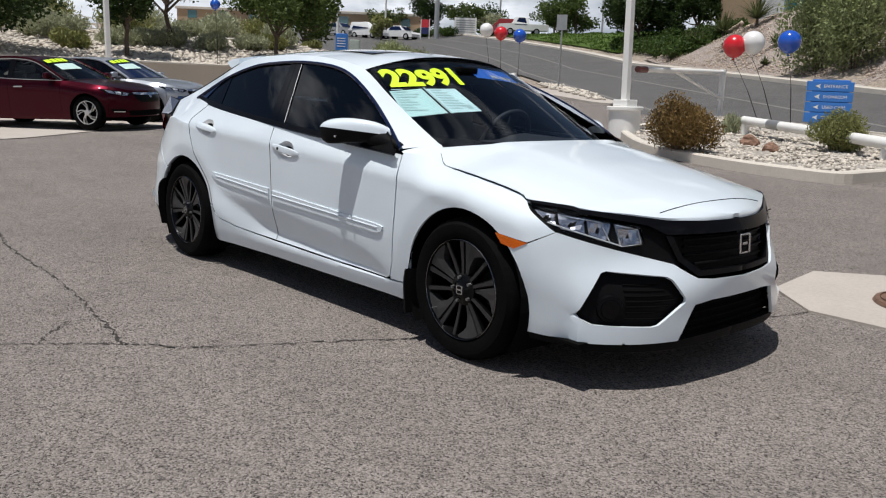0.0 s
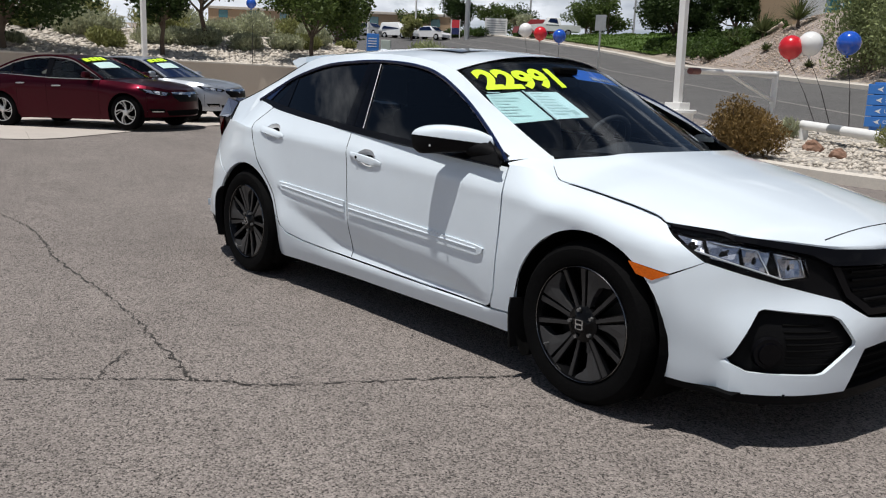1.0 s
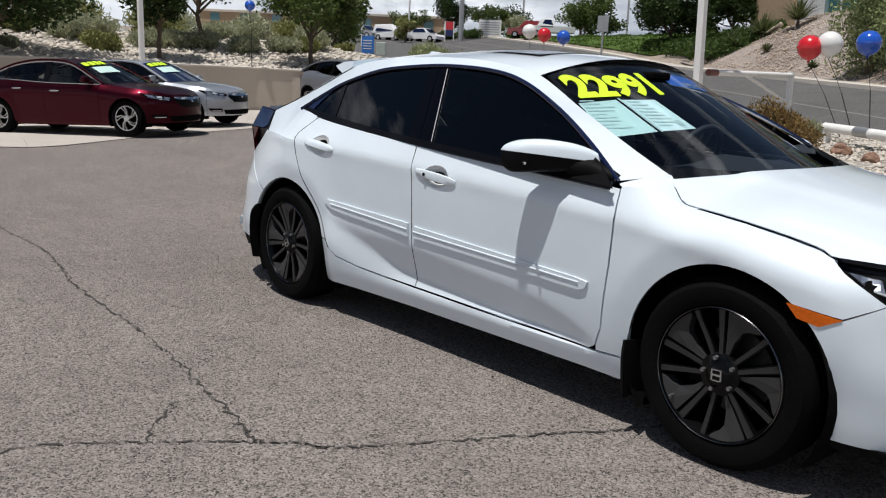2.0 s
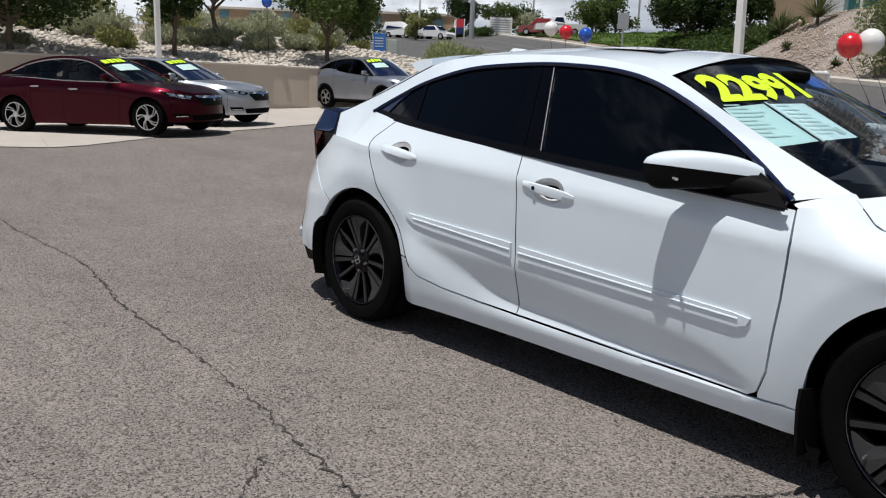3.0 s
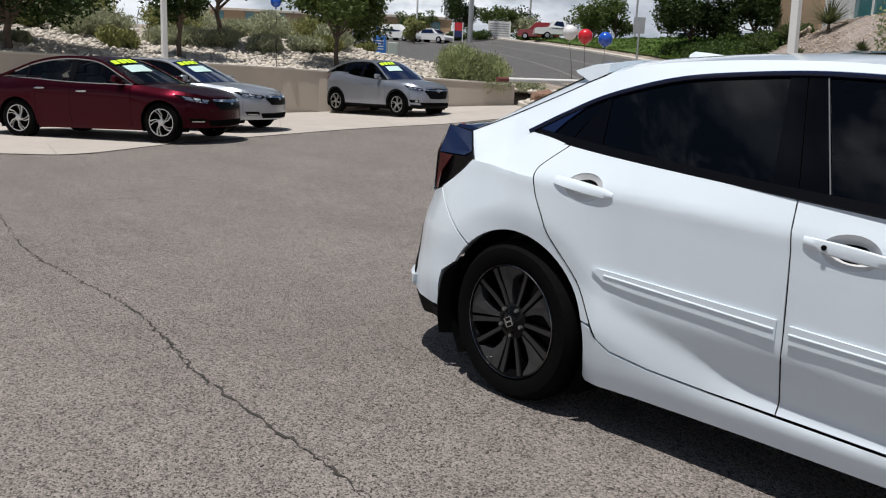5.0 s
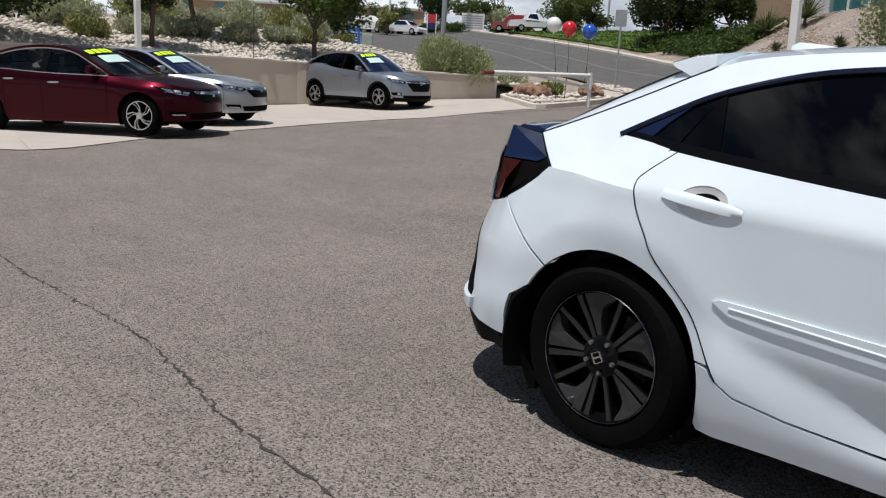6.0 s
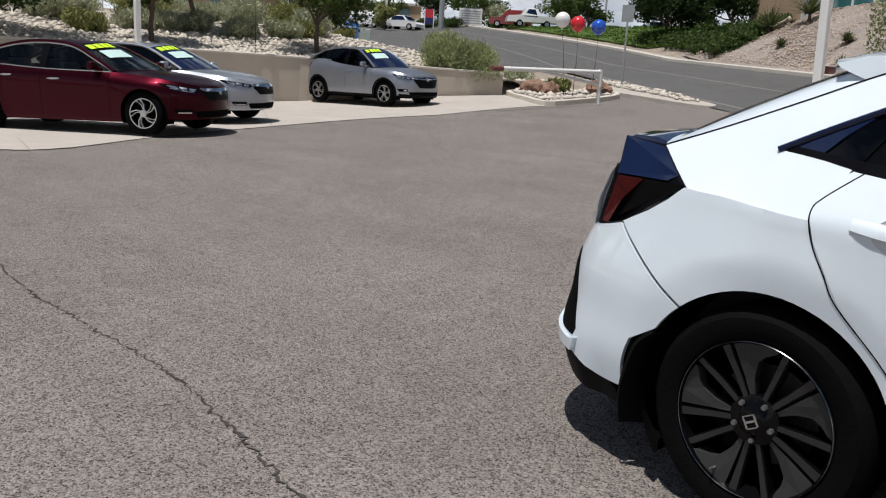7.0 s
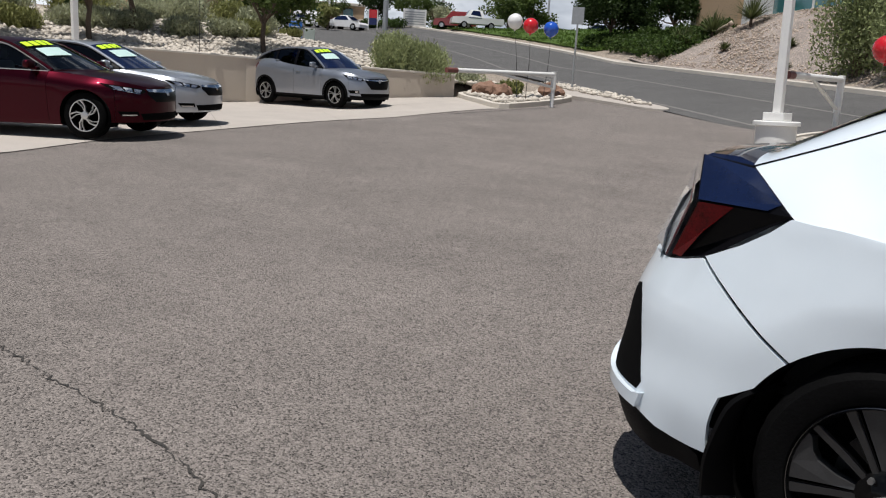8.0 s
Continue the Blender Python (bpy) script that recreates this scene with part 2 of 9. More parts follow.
def tube(bm, pts, radii, seg=10, cap=True):
    """A tube along points, its radius changing from point to point."""
    pts = [Vector(p) for p in pts]
    if not hasattr(radii, "__len__"):
        radii = [radii] * len(pts)
    rings = []
    ref = Vector((0.31, 0.17, 0.93))
    for i, p in enumerate(pts):
        d = (pts[min(i + 1, len(pts) - 1)] - pts[max(i - 1, 0)]).normalized()
        a = d.cross(ref)
        if a.length < 0.05:
            a = d.cross(Vector((1, 0, 0)))
        a.normalize()
        b = d.cross(a)
        rings.append([bm.verts.new(p + radii[i] * (math.cos(2 * math.pi * k / seg) * a + math.sin(2 * math.pi * k / seg) * b)) for k in range(seg)])
    for r0, r1 in zip(rings, rings[1:]):
        for k in range(seg):
            bm.faces.new((r0[k], r0[(k + 1) % seg], r1[(k + 1) % seg], r1[k]))
    if cap:
        bm.faces.new(rings[0][::-1])
        bm.faces.new(rings[-1])


def extrude_poly(bm, poly, z0, z1):
    """A prism over a plan polygon; z0 and z1 may be functions of x and y."""
    f0 = z0 if callable(z0) else (lambda x, y: z0)
    f1 = z1 if callable(z1) else (lambda x, y: z1)
    lo = [bm.verts.new((x, y, f0(x, y))) for x, y in poly]
    hi = [bm.verts.new((x, y, f1(x, y))) for x, y in poly]
    n = len(poly)
    bm.faces.new(hi)
    bm.faces.new(lo[::-1])
    for i in range(n):
        bm.faces.new((lo[i], lo[(i + 1) % n], hi[(i + 1) % n], hi[i]))


def inside(x, y, poly):
    hit = False
    for i in range(len(poly)):
        (x0, y0), (x1, y1) = poly[i - 1], poly[i]
        if (y0 > y) != (y1 > y) and x < (x1 - x0) * (y - y0) / (y1 - y0) + x0:
            hit = not hit
    return hit


def smooth_poly(pts, n=6, closed=True):
    """A Catmull-Rom curve through points of any dimension."""
    P = [np.array(p, float) for p in pts]
    out = []
    m = len(P)
    for i in range(m if closed else m - 1):
        if closed:
            a, b, c, d = P[i - 1], P[i], P[(i + 1) % m], P[(i + 2) % m]
        else:
            a, b, c, d = P[max(i - 1, 0)], P[i], P[i + 1], P[min(i + 2, m - 1)]
        for k in range(n):
            t = k / n
            out.append(0.5 * (2 * b + (c - a) * t + (2 * a - 5 * b + 4 * c - d) * t * t + (3 * b - a - 3 * c + d) * t ** 3))
    if not closed:
        out.append(P[-1])
    return out


def patch(poly, res):
    """A flat grid cut out along a polygon, as a bmesh in the xy plane."""
    xs, ys = [p[0] for p in poly], [p[1] for p in poly]
    x0, x1, y0, y1 = min(xs), max(xs), min(ys), max(ys)
    nx, ny = max(1, math.ceil((x1 - x0) / res)), max(1, math.ceil((y1 - y0) / res))
    bm = bmesh.new()
    g = [[bm.verts.new((x0 + (x1 - x0) * i / nx, y0 + (y1 - y0) * j / ny, 0)) for i in range(nx + 1)] for j in range(ny + 1)]
    for j in range(ny):
        for i in range(nx):
            bm.faces.new((g[j][i], g[j][i + 1], g[j + 1][i + 1], g[j + 1][i]))
    for i in range(len(poly)):
        (ax, ay), (bx, by) = poly[i - 1], poly[i]
        if abs(ax - bx) + abs(ay - by) < 1e-6:
            continue
        lx, hx, ly, hy = min(ax, bx) - 1e-4, max(ax, bx) + 1e-4, min(ay, by) - 1e-4, max(ay, by) + 1e-4
        fs = []
        for f in bm.faces:
            vx = [v.co.x for v in f.verts]
            vy = [v.co.y for v in f.verts]
            if max(vx) >= lx and min(vx) <= hx and max(vy) >= ly and min(vy) <= hy:
                fs.append(f)
        geom = list({e for f in fs for e in f.edges} | {v for f in fs for v in f.verts}) + fs
        bmesh.ops.bisect_plane(bm, geom=geom, dist=1e-5, plane_co=(ax, ay, 0), plane_no=(by - ay, ax - bx, 0))
    dead = [f for f in bm.faces if not inside(*f.calc_center_median().xy, poly)]
    bmesh.ops.delete(bm, geom=dead, context="FACES")
    return bm


def shift_poly(poly, d):
    """Draws a closed polygon in by d."""
    n = len(poly)
    area = sum(poly[i - 1][0] * poly[i][1] - poly[i][0] * poly[i - 1][1] for i in range(n))
    sg = 1 if area > 0 else -1
    out = []
    for i in range(n):
        a, b, c = (np.array(poly[j % n], float) for j in (i - 1, i, i + 1))
        e0, e1 = (b - a) / max(np.linalg.norm(b - a), 1e-9), (c - b) / max(np.linalg.norm(c - b), 1e-9)
        n0, n1 = np.array((-e0[1], e0[0])) * sg, np.array((-e1[1], e1[0])) * sg
        k = n0 + n1
        k /= max(0.35, float(k @ k) / 2)
        out.append(tuple(b + k * d))
    return out


def leaves(rng, centres, radii, count, size, flat=0.0, up=0.0, long=1.6, shell=0.55):
    """Arrays of verts and quads: leaves spread through ellipsoids, denser towards their skins."""
    centres, radii = np.array(centres, float), np.array(radii, float)
    w = radii.prod(1) ** 0.67
    pick = rng.choice(len(centres), count, p=w / w.sum())
    d = rng.normal(size=(count, 3))
    d /= np.linalg.norm(d, axis=1)[:, None]
    r = shell + (1 - shell) * rng.random(count) ** 0.6
    r *= 0.9 + 0.25 * rng.random(count)
    pos = centres[pick] + d * radii[pick] * r[:, None]
    ax = rng.normal(size=(count, 3)) * np.array((1, 1, 1 - flat))
    ax += d * 0.4 + np.array((0, 0, up))
    ax /= np.linalg.norm(ax, axis=1)[:, None]
    sd = np.cross(ax, rng.normal(size=(count, 3)))
    sd /= np.linalg.norm(sd, axis=1)[:, None]
    s = size * (0.6 + 0.8 * rng.random(count))[:, None]
    v = np.stack((pos - ax * s * long * 0.5, pos + sd * s * 0.5 - ax * s * 0.1, pos + ax * s * long * 0.5, pos - sd * s * 0.5 - ax * s * 0.1), 1)
    return v.reshape(-1, 3), np.arange(count * 4).reshape(-1, 4)


def quads(name, v, f, material, parent=None, label=""):
    me = bpy.data.meshes.new(name)
    me.vertices.add(len(v))
    me.vertices.foreach_set("co", np.asarray(v, np.float32).ravel())
    me.loops.add(f.size)
    me.loops.foreach_set("vertex_index", np.asarray(f, np.int32).ravel())
    me.polygons.add(len(f))
    me.polygons.foreach_set("loop_start", np.arange(0, f.size, f.shape[1], dtype=np.int32))
    me.update(calc_edges=True)
    me.validate()
    me.materials.append(material)
    ob = new(name, me)
    if parent is not None:
        ob.parent = parent
    if label:
        tagged(ob, label)
    return ob


def stones(rng, spots, sizes, squash=0.6):
    """Uneven stones (a jittered octahedron cut once) as arrays."""
    base = np.array([(1, 0, 0), (-1, 0, 0), (0, 1, 0), (0, -1, 0), (0, 0, 1), (0, 0, -1), (.7, .7, .1), (-.7, .7, -.1), (-.7, -.7, .1), (.7, -.7, -.1)], float)
    tri = np.array([(0, 6, 4), (6, 2, 4), (2, 7, 4), (7, 1, 4), (1, 8, 4), (8, 3, 4), (3, 9, 4), (9, 0, 4),
                    (6, 0, 5), (2, 6, 5), (7, 2, 5), (1, 7, 5), (8, 1, 5), (3, 8, 5), (9, 3, 5), (0, 9, 5)])
    n = len(spots)
    v = base[None] * (0.75 + 0.5 * rng.random((n, 10, 3)))
    v *= np.array((1, 1, squash)) * (0.7 + 0.6 * rng.random((n, 1, 3)))
    a = rng.random(n) * 6.283
    c, s = np.cos(a)[:, None], np.sin(a)[:, None]
    x, y = v[..., 0] * c - v[..., 1] * s, v[..., 0] * s + v[..., 1] * c
    v = np.stack((x, y, v[..., 2]), -1) * np.asarray(sizes)[:, None, None] + np.asarray(spots)[:, None]
    f = tri[None] + (np.arange(n) * 10)[:, None, None]
    return v.reshape(-1, 3), f.reshape(-1, 3)

# ---- the lie of the land ----
RDX, RDY = -0.769, 0.639          # way of the road, uphill
RP = (-10.1, 16.3)


def bend(s):
    """The road swings aside as it climbs."""
    return 0.0035 * max(0.0, min(s, 75) - 28) ** 2 + 0.33 * max(0.0, min(s, 120) - 75)


def sn(x, y):
    dx, dy = x - RP[0], y - RP[1]
    s = RDX * dx + RDY * dy
    return s, RDY * dx - RDX * dy + bend(s)


def xy(s, n):
    n -= bend(s)
    return RP[0] + RDX * s + RDY * n, RP[1] + RDY * s - RDX * n


def lot_z(x, y):
    dip = 0.12 * math.exp(-((y - 11) / 3.2) ** 2) * max(0.0, min(1.0, (-x - 14) / 5))
    return 0.034 * max(0.0, y - 1) + 0.03 * max(0.0, min(y, 26) - 11) + 0.003 * max(0.0, -x) - dip


def road_z(s, n):
    return 0.71 + 0.052 * min(s, 100) + 0.035 * max(0, min(s, 90) - 28) + 0.03 * max(0, s - 100) + 0.103 * n


ROAD_W = 7.0


def lerp(a, b, t):
    t = max(0.0, min(1.0, t))
    return a + (b - a) * t


def bank_z(s, n):
    k = road_z(s, ROAD_W) + 0.12
    top = 5.9 + 0.02 * max(0, n - 15)
    if s > 26:
        g = k + 0.16 * (n - ROAD_W)
        steep = lerp(k, top, (n - 8.4) / 6.0)
        return lerp(steep, min(g, top + 0.02 * (s - 26)), (s - 26) / 5)
    return lerp(k, max(top, k), (n - 8.4) / 6.0)


def wall_x(y):
    if y > 11:
        return -22.3 + (y - 11) * 0.47
    return -22.3 - (11 - y) * 0.05


def terr(x, y):
    s, n = sn(x, y)
    b = wall_x(y) - x
    if n >= ROAD_W:
        return bank_z(s, n)
    if n >= 0:
        return road_z(s, n)
    low = lot_z(x, y)
    if b > 0:
        up = 1.50 + 0.15 * min(b, 9) + 0.072 * max(0, min(b, 60) - 9) + 0.03 * max(0, b - 60)
    else:
        up = low
    if b > 0:
        # the bank runs out in a side street further up the road
        up = lerp(up, road_z(s, 0) + 0.05, (s - 15) / 7)
    return lerp(up, road_z(s, 0), (n + 12) / 10) if b > 0 else lerp(low, road_z(s, 0), (n + 4) / 4)


def steps(*runs):
    out = []
    for a, b, d in runs:
        k = max(1, round((b - a) / d))
        out += [a + (b - a) * i / k for i in range(k)]
    return out + [runs[-1][1]]


def field(name, xs, ys, fz, keep, material, smooth=True):
    vs, idx, fs = [], {}, []
    for j in range(len(ys) - 1):
        for i in range(len(xs) - 1):
            if not keep(0.5 * (xs[i] + xs[i + 1]), 0.5 * (ys[j] + ys[j + 1])):
                continue
            q = []
            for a, b in ((i, j), (i + 1, j), (i + 1, j + 1), (i, j + 1)):
                if (a, b) not in idx:
                    idx[(a, b)] = len(vs)
                    vs.append((xs[a], ys[b], fz(xs[a], ys[b])))
                q.append(idx[(a, b)])
            fs.append(q)
    return raw(name, vs, fs, material, smooth=smooth)


gx = steps((-2600, -300, 230), (-300, -80, 20), (-80, -10, 1.0), (-10, 40, 2.5), (40, 300, 26), (300, 2600, 230))
gy = steps((-2600, -300, 230), (-300, -40, 20), (-40, -6, 3.4), (-6, 75, 1.0), (75, 300, 22), (300, 2600, 230))


def sheet_z(x, y):
    s, n = sn(x, y)
    z = terr(x, y)
    if wall_x(y) - x < 0.9 and n < 0:
        z = min(z, lot_z(x, y))
    return z - (0.10 if -5 < n < 9 or wall_x(y) - x < 1.2 else 0.03)


tagged(field("ground", gx, gy, sheet_z, lambda x, y: True, M_SOIL), "dry tan soil stretching to the horizon", "ground", kind="structure")

# the lot of coarse asphalt, up to the edge of the road
lx, ly = steps((-23, 30, 0.5)), steps((-40, -4, 2), (-4, 26, 0.5))
tagged(field("parking_lot", lx, ly, lot_z, lambda x, y: sn(x, y)[1] < 0.6 and wall_x(y) < x - 0.1, M_ASPHALT), "coarse grey-brown asphalt lot with open cracks", "parking lot", kind="structure")


# concrete apron where the stock is parked
EDGE = [(-14.5, -12.0), (-13.0, -4.0), (-12.0, -0.3), (-11.75, 0.75), (-12.9, 2.95), (-13.65, 5.1), (-14.65, 8.2), (-15.45, 11.6), (-15.6, 14.2), (-15.4, 14.95)]
edge = [tuple(p) for p in smooth_poly(EDGE, 5, closed=False)]
apron = edge + [(-17.2, 16.2), (-19.1, 17.3), (wall_x(14) + 0.02, 14), (wall_x(11.5) + 0.02, 11.5), (wall_x(5) + 0.02, 5), (wall_x(-12) + 0.02, -12)]
bm = patch(apron, 1.0)
for v in bm.verts:
    v.co.z = lot_z(v.co.x, v.co.y) + 0.012
tagged(link("concrete_apron", bm, M_CONC), "pale concrete parking apron with saw joints", "pavement", kind="structure")


def ribbon(pts, widths, fz, lift=0.004):
    """A narrow strip along plan points on a surface."""
    P = [np.array(p, float) for p in pts]
    vs, fs = [], []
    for i, p in enumerate(P):
        d = P[min(i + 1, len(P) - 1)] - P[max(i - 1, 0)]
        d /= max(np.linalg.norm(d), 1e-9)
        nrm = np.array((-d[1], d[0])) * widths[i] / 2
        for q in (p + nrm, p - nrm):
            vs.append((q[0], q[1], fz(q[0], q[1]) + lift))
    for i in range(len(P) - 1):
        fs.append((2 * i, 2 * i + 1, 2 * i + 3, 2 * i + 2))
    return vs, fs


M_JOINT = paint("dusty_joint", (0.30, 0.27, 0.235), 0.95, var=0.25)
# saw joints of the apron
for a, b in (((-12.6, 2.4), (-22.5, 6.8)), ((-13.7, 5.3), (-22.2, 10.1)), ((-14.9, 9.0), (-21.2, 13.0)), ((-11.2, 0.4), (-22.6, 2.9)), ((-17.4, -4), (-18.2, 16.4))):
    pts = [np.array(a) + (np.array(b) - np.array(a)) * k / 12 for k in range(13)]
    v, f = ribbon(pts, [0.012] * 13, lot_z, 0.016)
    tagged(raw("apron_joint", v, f, M_JOINT), "dark saw joint in the concrete", "joint", kind="structure")

# the cracks of the lot
rng = np.random.default_rng(5)


def crack(pts, w, n=9):
    c = smooth_poly(pts, n, closed=False)
    c = [p + rng.normal(size=2) * 0.009 for p in c]
    ws = [w * (0.15 + 1.05 * rng.random() ** 1.6) for _ in c]
    v, f = ribbon(c, ws, lot_z)
    return tagged(raw("asphalt_crack", v, f, M_TAR), "ragged dark crack in the asphalt", "crack", kind="structure")


crack([(-12.5, -0.9), (-8.23, -1.24), (-5.38, -1.64), (-4.34, -1.66), (-3.47, -1.63), (-2.75, -1.70), (-2.2, -1.78), (-1.19, -1.82), (-0.65, -1.86), (0.01, -1.94), (0.30, -1.99)], 0.014, 30)
crack([(0.30, -1.99), (0.40, -1.88), (0.51, -1.78), (0.71, -1.40), (0.86, -1.1), (1.01, -0.80), (1.3, -0.1), (1.62, 0.6), (1.86, 1.11), (1.93, 1.33)], 0.013, 24)
crack([(0.30, -1.99), (0.20, -2.14), (0.10, -2.27), (0.01, -2.42), (-0.1, -2.7), (0.0, -3.3), (0.3, -4.2)], 0.013, 10)
crack([(0.08, -2.28), (-0.05, -2.19), (-0.12, -2.12), (-0.19, -2.06)], 0.009, 8)

# concrete collar and its manhole cover beside the car
bm = bmesh.new()
extrude_poly(bm, [(1.55, 1.66), (1.93, 1.32), (2.9, 1.30), (3.3, 1.9), (2.9, 2.75), (1.95, 2.6), (1.50, 2.30)], -0.05, lambda x, y: lot_z(x, y) + 0.014)
tagged(link("manhole_collar", bm, M_CONC), "pale concrete collar set in the asphalt", "pavement", kind="structure")
M_IRON = paint("rusty_iron", (0.20, 0.12, 0.085), 0.75, 0.4, var=0.3, scale=14, fine=90, bump=0.5)
bm = bmesh.new()
bmesh.ops.create_cone(bm, cap_ends=True, segments=40, radius1=0.31, radius2=0.30, depth=0.02)
bmesh.ops.translate(bm, verts=bm.verts, vec=(2.35, 1.98, lot_z(2.35, 1.98) + 0.02))
cover = link("manhole_cover", bm, M_IRON)
tagged(cover, "rusty iron manhole cover in a concrete collar", "manhole cover")
bm = bmesh.new()
for k in range(5):
    bmesh.ops.create_cone(bm, cap_ends=False, segments=40, radius1=0.05 + 0.055 * k, radius2=0.05 + 0.055 * k, depth=0.012, matrix=Matrix.Translation((2.35, 1.98, lot_z(2.35, 1.98) + 0.034)))
part("raised_ring", bm, M_IRON, cover)

# the road, its far kerb and footway
rs = steps((-60, -20, 4), (-20, 60, 1.5), (60, 240, 8))
vs, fs = [], []
rn = [0.0, 0.6, 1.4, 3.4, 3.52, 5.2, ROAD_W]
for s in rs:
    for n in rn:
        x, y = xy(s, n)
        vs.append((x, y, road_z(s, n) + 0.005))
W = len(rn)
for i in range(len(rs) - 1):
    for j in range(W - 1):
        fs.append((i * W + j, i * W + j + 1, (i + 1) * W + j + 1, (i + 1) * W + j))
tagged(raw("road", vs, fs, M_ROAD, smooth=True), "worn grey asphalt road running uphill", "road", kind="structure")
M_LINE = paint("worn_line_paint", (0.19, 0.18, 0.165), 0.8, var=0.3, scale=8, fine=40)
for n in (0.55, 3.5):
    pts = [xy(s, n) for s in rs]
    v, f = ribbon(pts, [0.11] * len(pts), lambda x, y: road_z(*sn(x, y)), 0.010)
    tagged(raw("road_marking", v, f, M_LINE), "worn pale line along the road", "road marking", kind="structure")


def along(n0, n1, z0, z1, s0, s1, d=2.0):
    """A prism along the road between two offsets from its near edge."""
    bm = bmesh.new()
    prev = None
    for s in steps((s0, s1, d)):
        base = road_z(s, min(max(n0, 0), ROAD_W))
        ring = [bm.verts.new((*xy(s, n), base + z)) for n, z in ((n0, z0), (n0, z1 - 0.015), (n0 + 0.02, z1), (n1, z1), (n1, z0))]
        if prev:
            for k in range(5):
                bm.faces.new((prev[k], prev[(k + 1) % 5], ring[(k + 1) % 5], ring[k]))
        else:
            bm.faces.new(ring[::-1])
        prev = ring
    bm.faces.new(prev)
    return bm


tagged(link("kerb_far", along(ROAD_W, ROAD_W + 0.35, -0.2, 0.15, -60, 150), M_CAP), "pale concrete kerb along the road", "kerb", kind="structure")
tagged(link("footway", along(ROAD_W + 0.352, ROAD_W + 1.35, -0.2, 0.145, -60, 150), M_CONC), "narrow pale concrete footway behind the kerb", "pavement", kind="structure")

# flare of concrete where the lot meets the road
flare = [(-15.2, 19.3), (-13.9, 18.6), (-12.9, 18.1), (-12.2, 18.15), (-12.5, 18.7), (-13.6, 19.6), (-15.4, 20.9), (-17.6, 22.6), (-18.8, 22.0), (-17.2, 20.4)]
bm = patch([tuple(p) for p in smooth_poly(flare, 4)], 0.6)
for v in bm.verts:
    v.co.z = max(lot_z(v.co.x, v.co.y), terr(v.co.x, v.co.y)) + 0.03
got = bmesh.ops.extrude_edge_only(bm, edges=[e for e in bm.edges if e.is_boundary])["geom"]
for v in got:
    if isinstance(v, bmesh.types.BMVert):
        v.co.z -= 0.45
tagged(link("driveway_flare", bm, M_CONC), "pale concrete flare at the mouth of the driveway", "pavement", kind="structure")

# side street that joins from the hill
vs, fs = [], []
ss, nn = steps((24, 92, 2)), [-17, -14, -11, -8, -5, -2.5, -0.05]
for s in ss:
    for n in nn:
        x, y = xy(s, n)
        vs.append((x, y, terr(x, y) + 0.045))
for i in range(len(ss) - 1):
    for j in range(6):
        fs.append((i * 7 + j, i * 7 + j + 1, (i + 1) * 7 + j + 1, (i + 1) * 7 + j))
tagged(raw("side_street", vs, fs, M_ROAD, smooth=True), "grey asphalt side street joining the road", "road", kind="structure")

# retaining wall behind the parked stock
wy = steps((-30, 17.4, 1.2))
bm = bmesh.new()
bc = bmesh.new()
pw = pc = None
for y in wy:
    x = wall_x(y)
    z1 = 1.58 - 0.02 * max(0, y - 11)
    ring = [bm.verts.new(p) for p in ((x, y, lot_z(x, y) - 0.2), (x, y, z1), (x - 0.22, y, z1), (x - 0.22, y, lot_z(x, y) - 0.2))]
    rc = [bc.verts.new(p) for p in ((x + 0.03, y, z1 + 0.002), (x + 0.03, y, z1 + 0.05), (x + 0.01, y, z1 + 0.065), (x - 0.25, y, z1 + 0.065), (x - 0.25, y, z1 + 0.002))]
    for b, p, r in ((bm, pw, ring), (bc, pc, rc)):
        k = len(r)
        if p:
            for i in range(k):
                b.faces.new((p[i], p[(i + 1) % k], r[(i + 1) % k], r[i]))
        else:
            b.faces.new(r[::-1])
    pw, pc = ring, rc
bm.faces.new(pw)
bc.faces.new(pc)
wall = tagged(link("wall_retaining", bm, M_WALL), "low tan stuccoed retaining wall", "wall", kind="structure")
part("wall_coping", bc, M_CAP, wall, "pale coping")

# slope of pale stones behind the wall
sx, sy = steps((-34, -19, 0.5)), steps((-30, 19, 0.5))
tagged(field("rock_slope", sx, sy, lambda x, y: terr(x, y) + 0.02, lambda x, y: wall_x(y) - x > 0.52 and sn(x, y)[1] < -1.5, M_GRAVEL), "slope of pale crushed stone", "slope", kind="structure")
rng = np.random.default_rng(11)
sp, sz = [], []
while len(sp) < 9000:
    y = rng.uniform(-8, 20)
    b = 0.4 + 8.5 * rng.random() ** 1.3
    x = wall_x(y) - b
    if sn(x, y)[1] < -1.2:
        sp.append((x, y, terr(x, y) + 0.03))
        sz.append(0.05 + 0.11 * rng.random() ** 2)
v, f = stones(rng, sp, sz)
tagged(quads("loose_stones", v, f, M_ROCK), "pale tan loose stones covering the slope", "stones", kind="stuff")

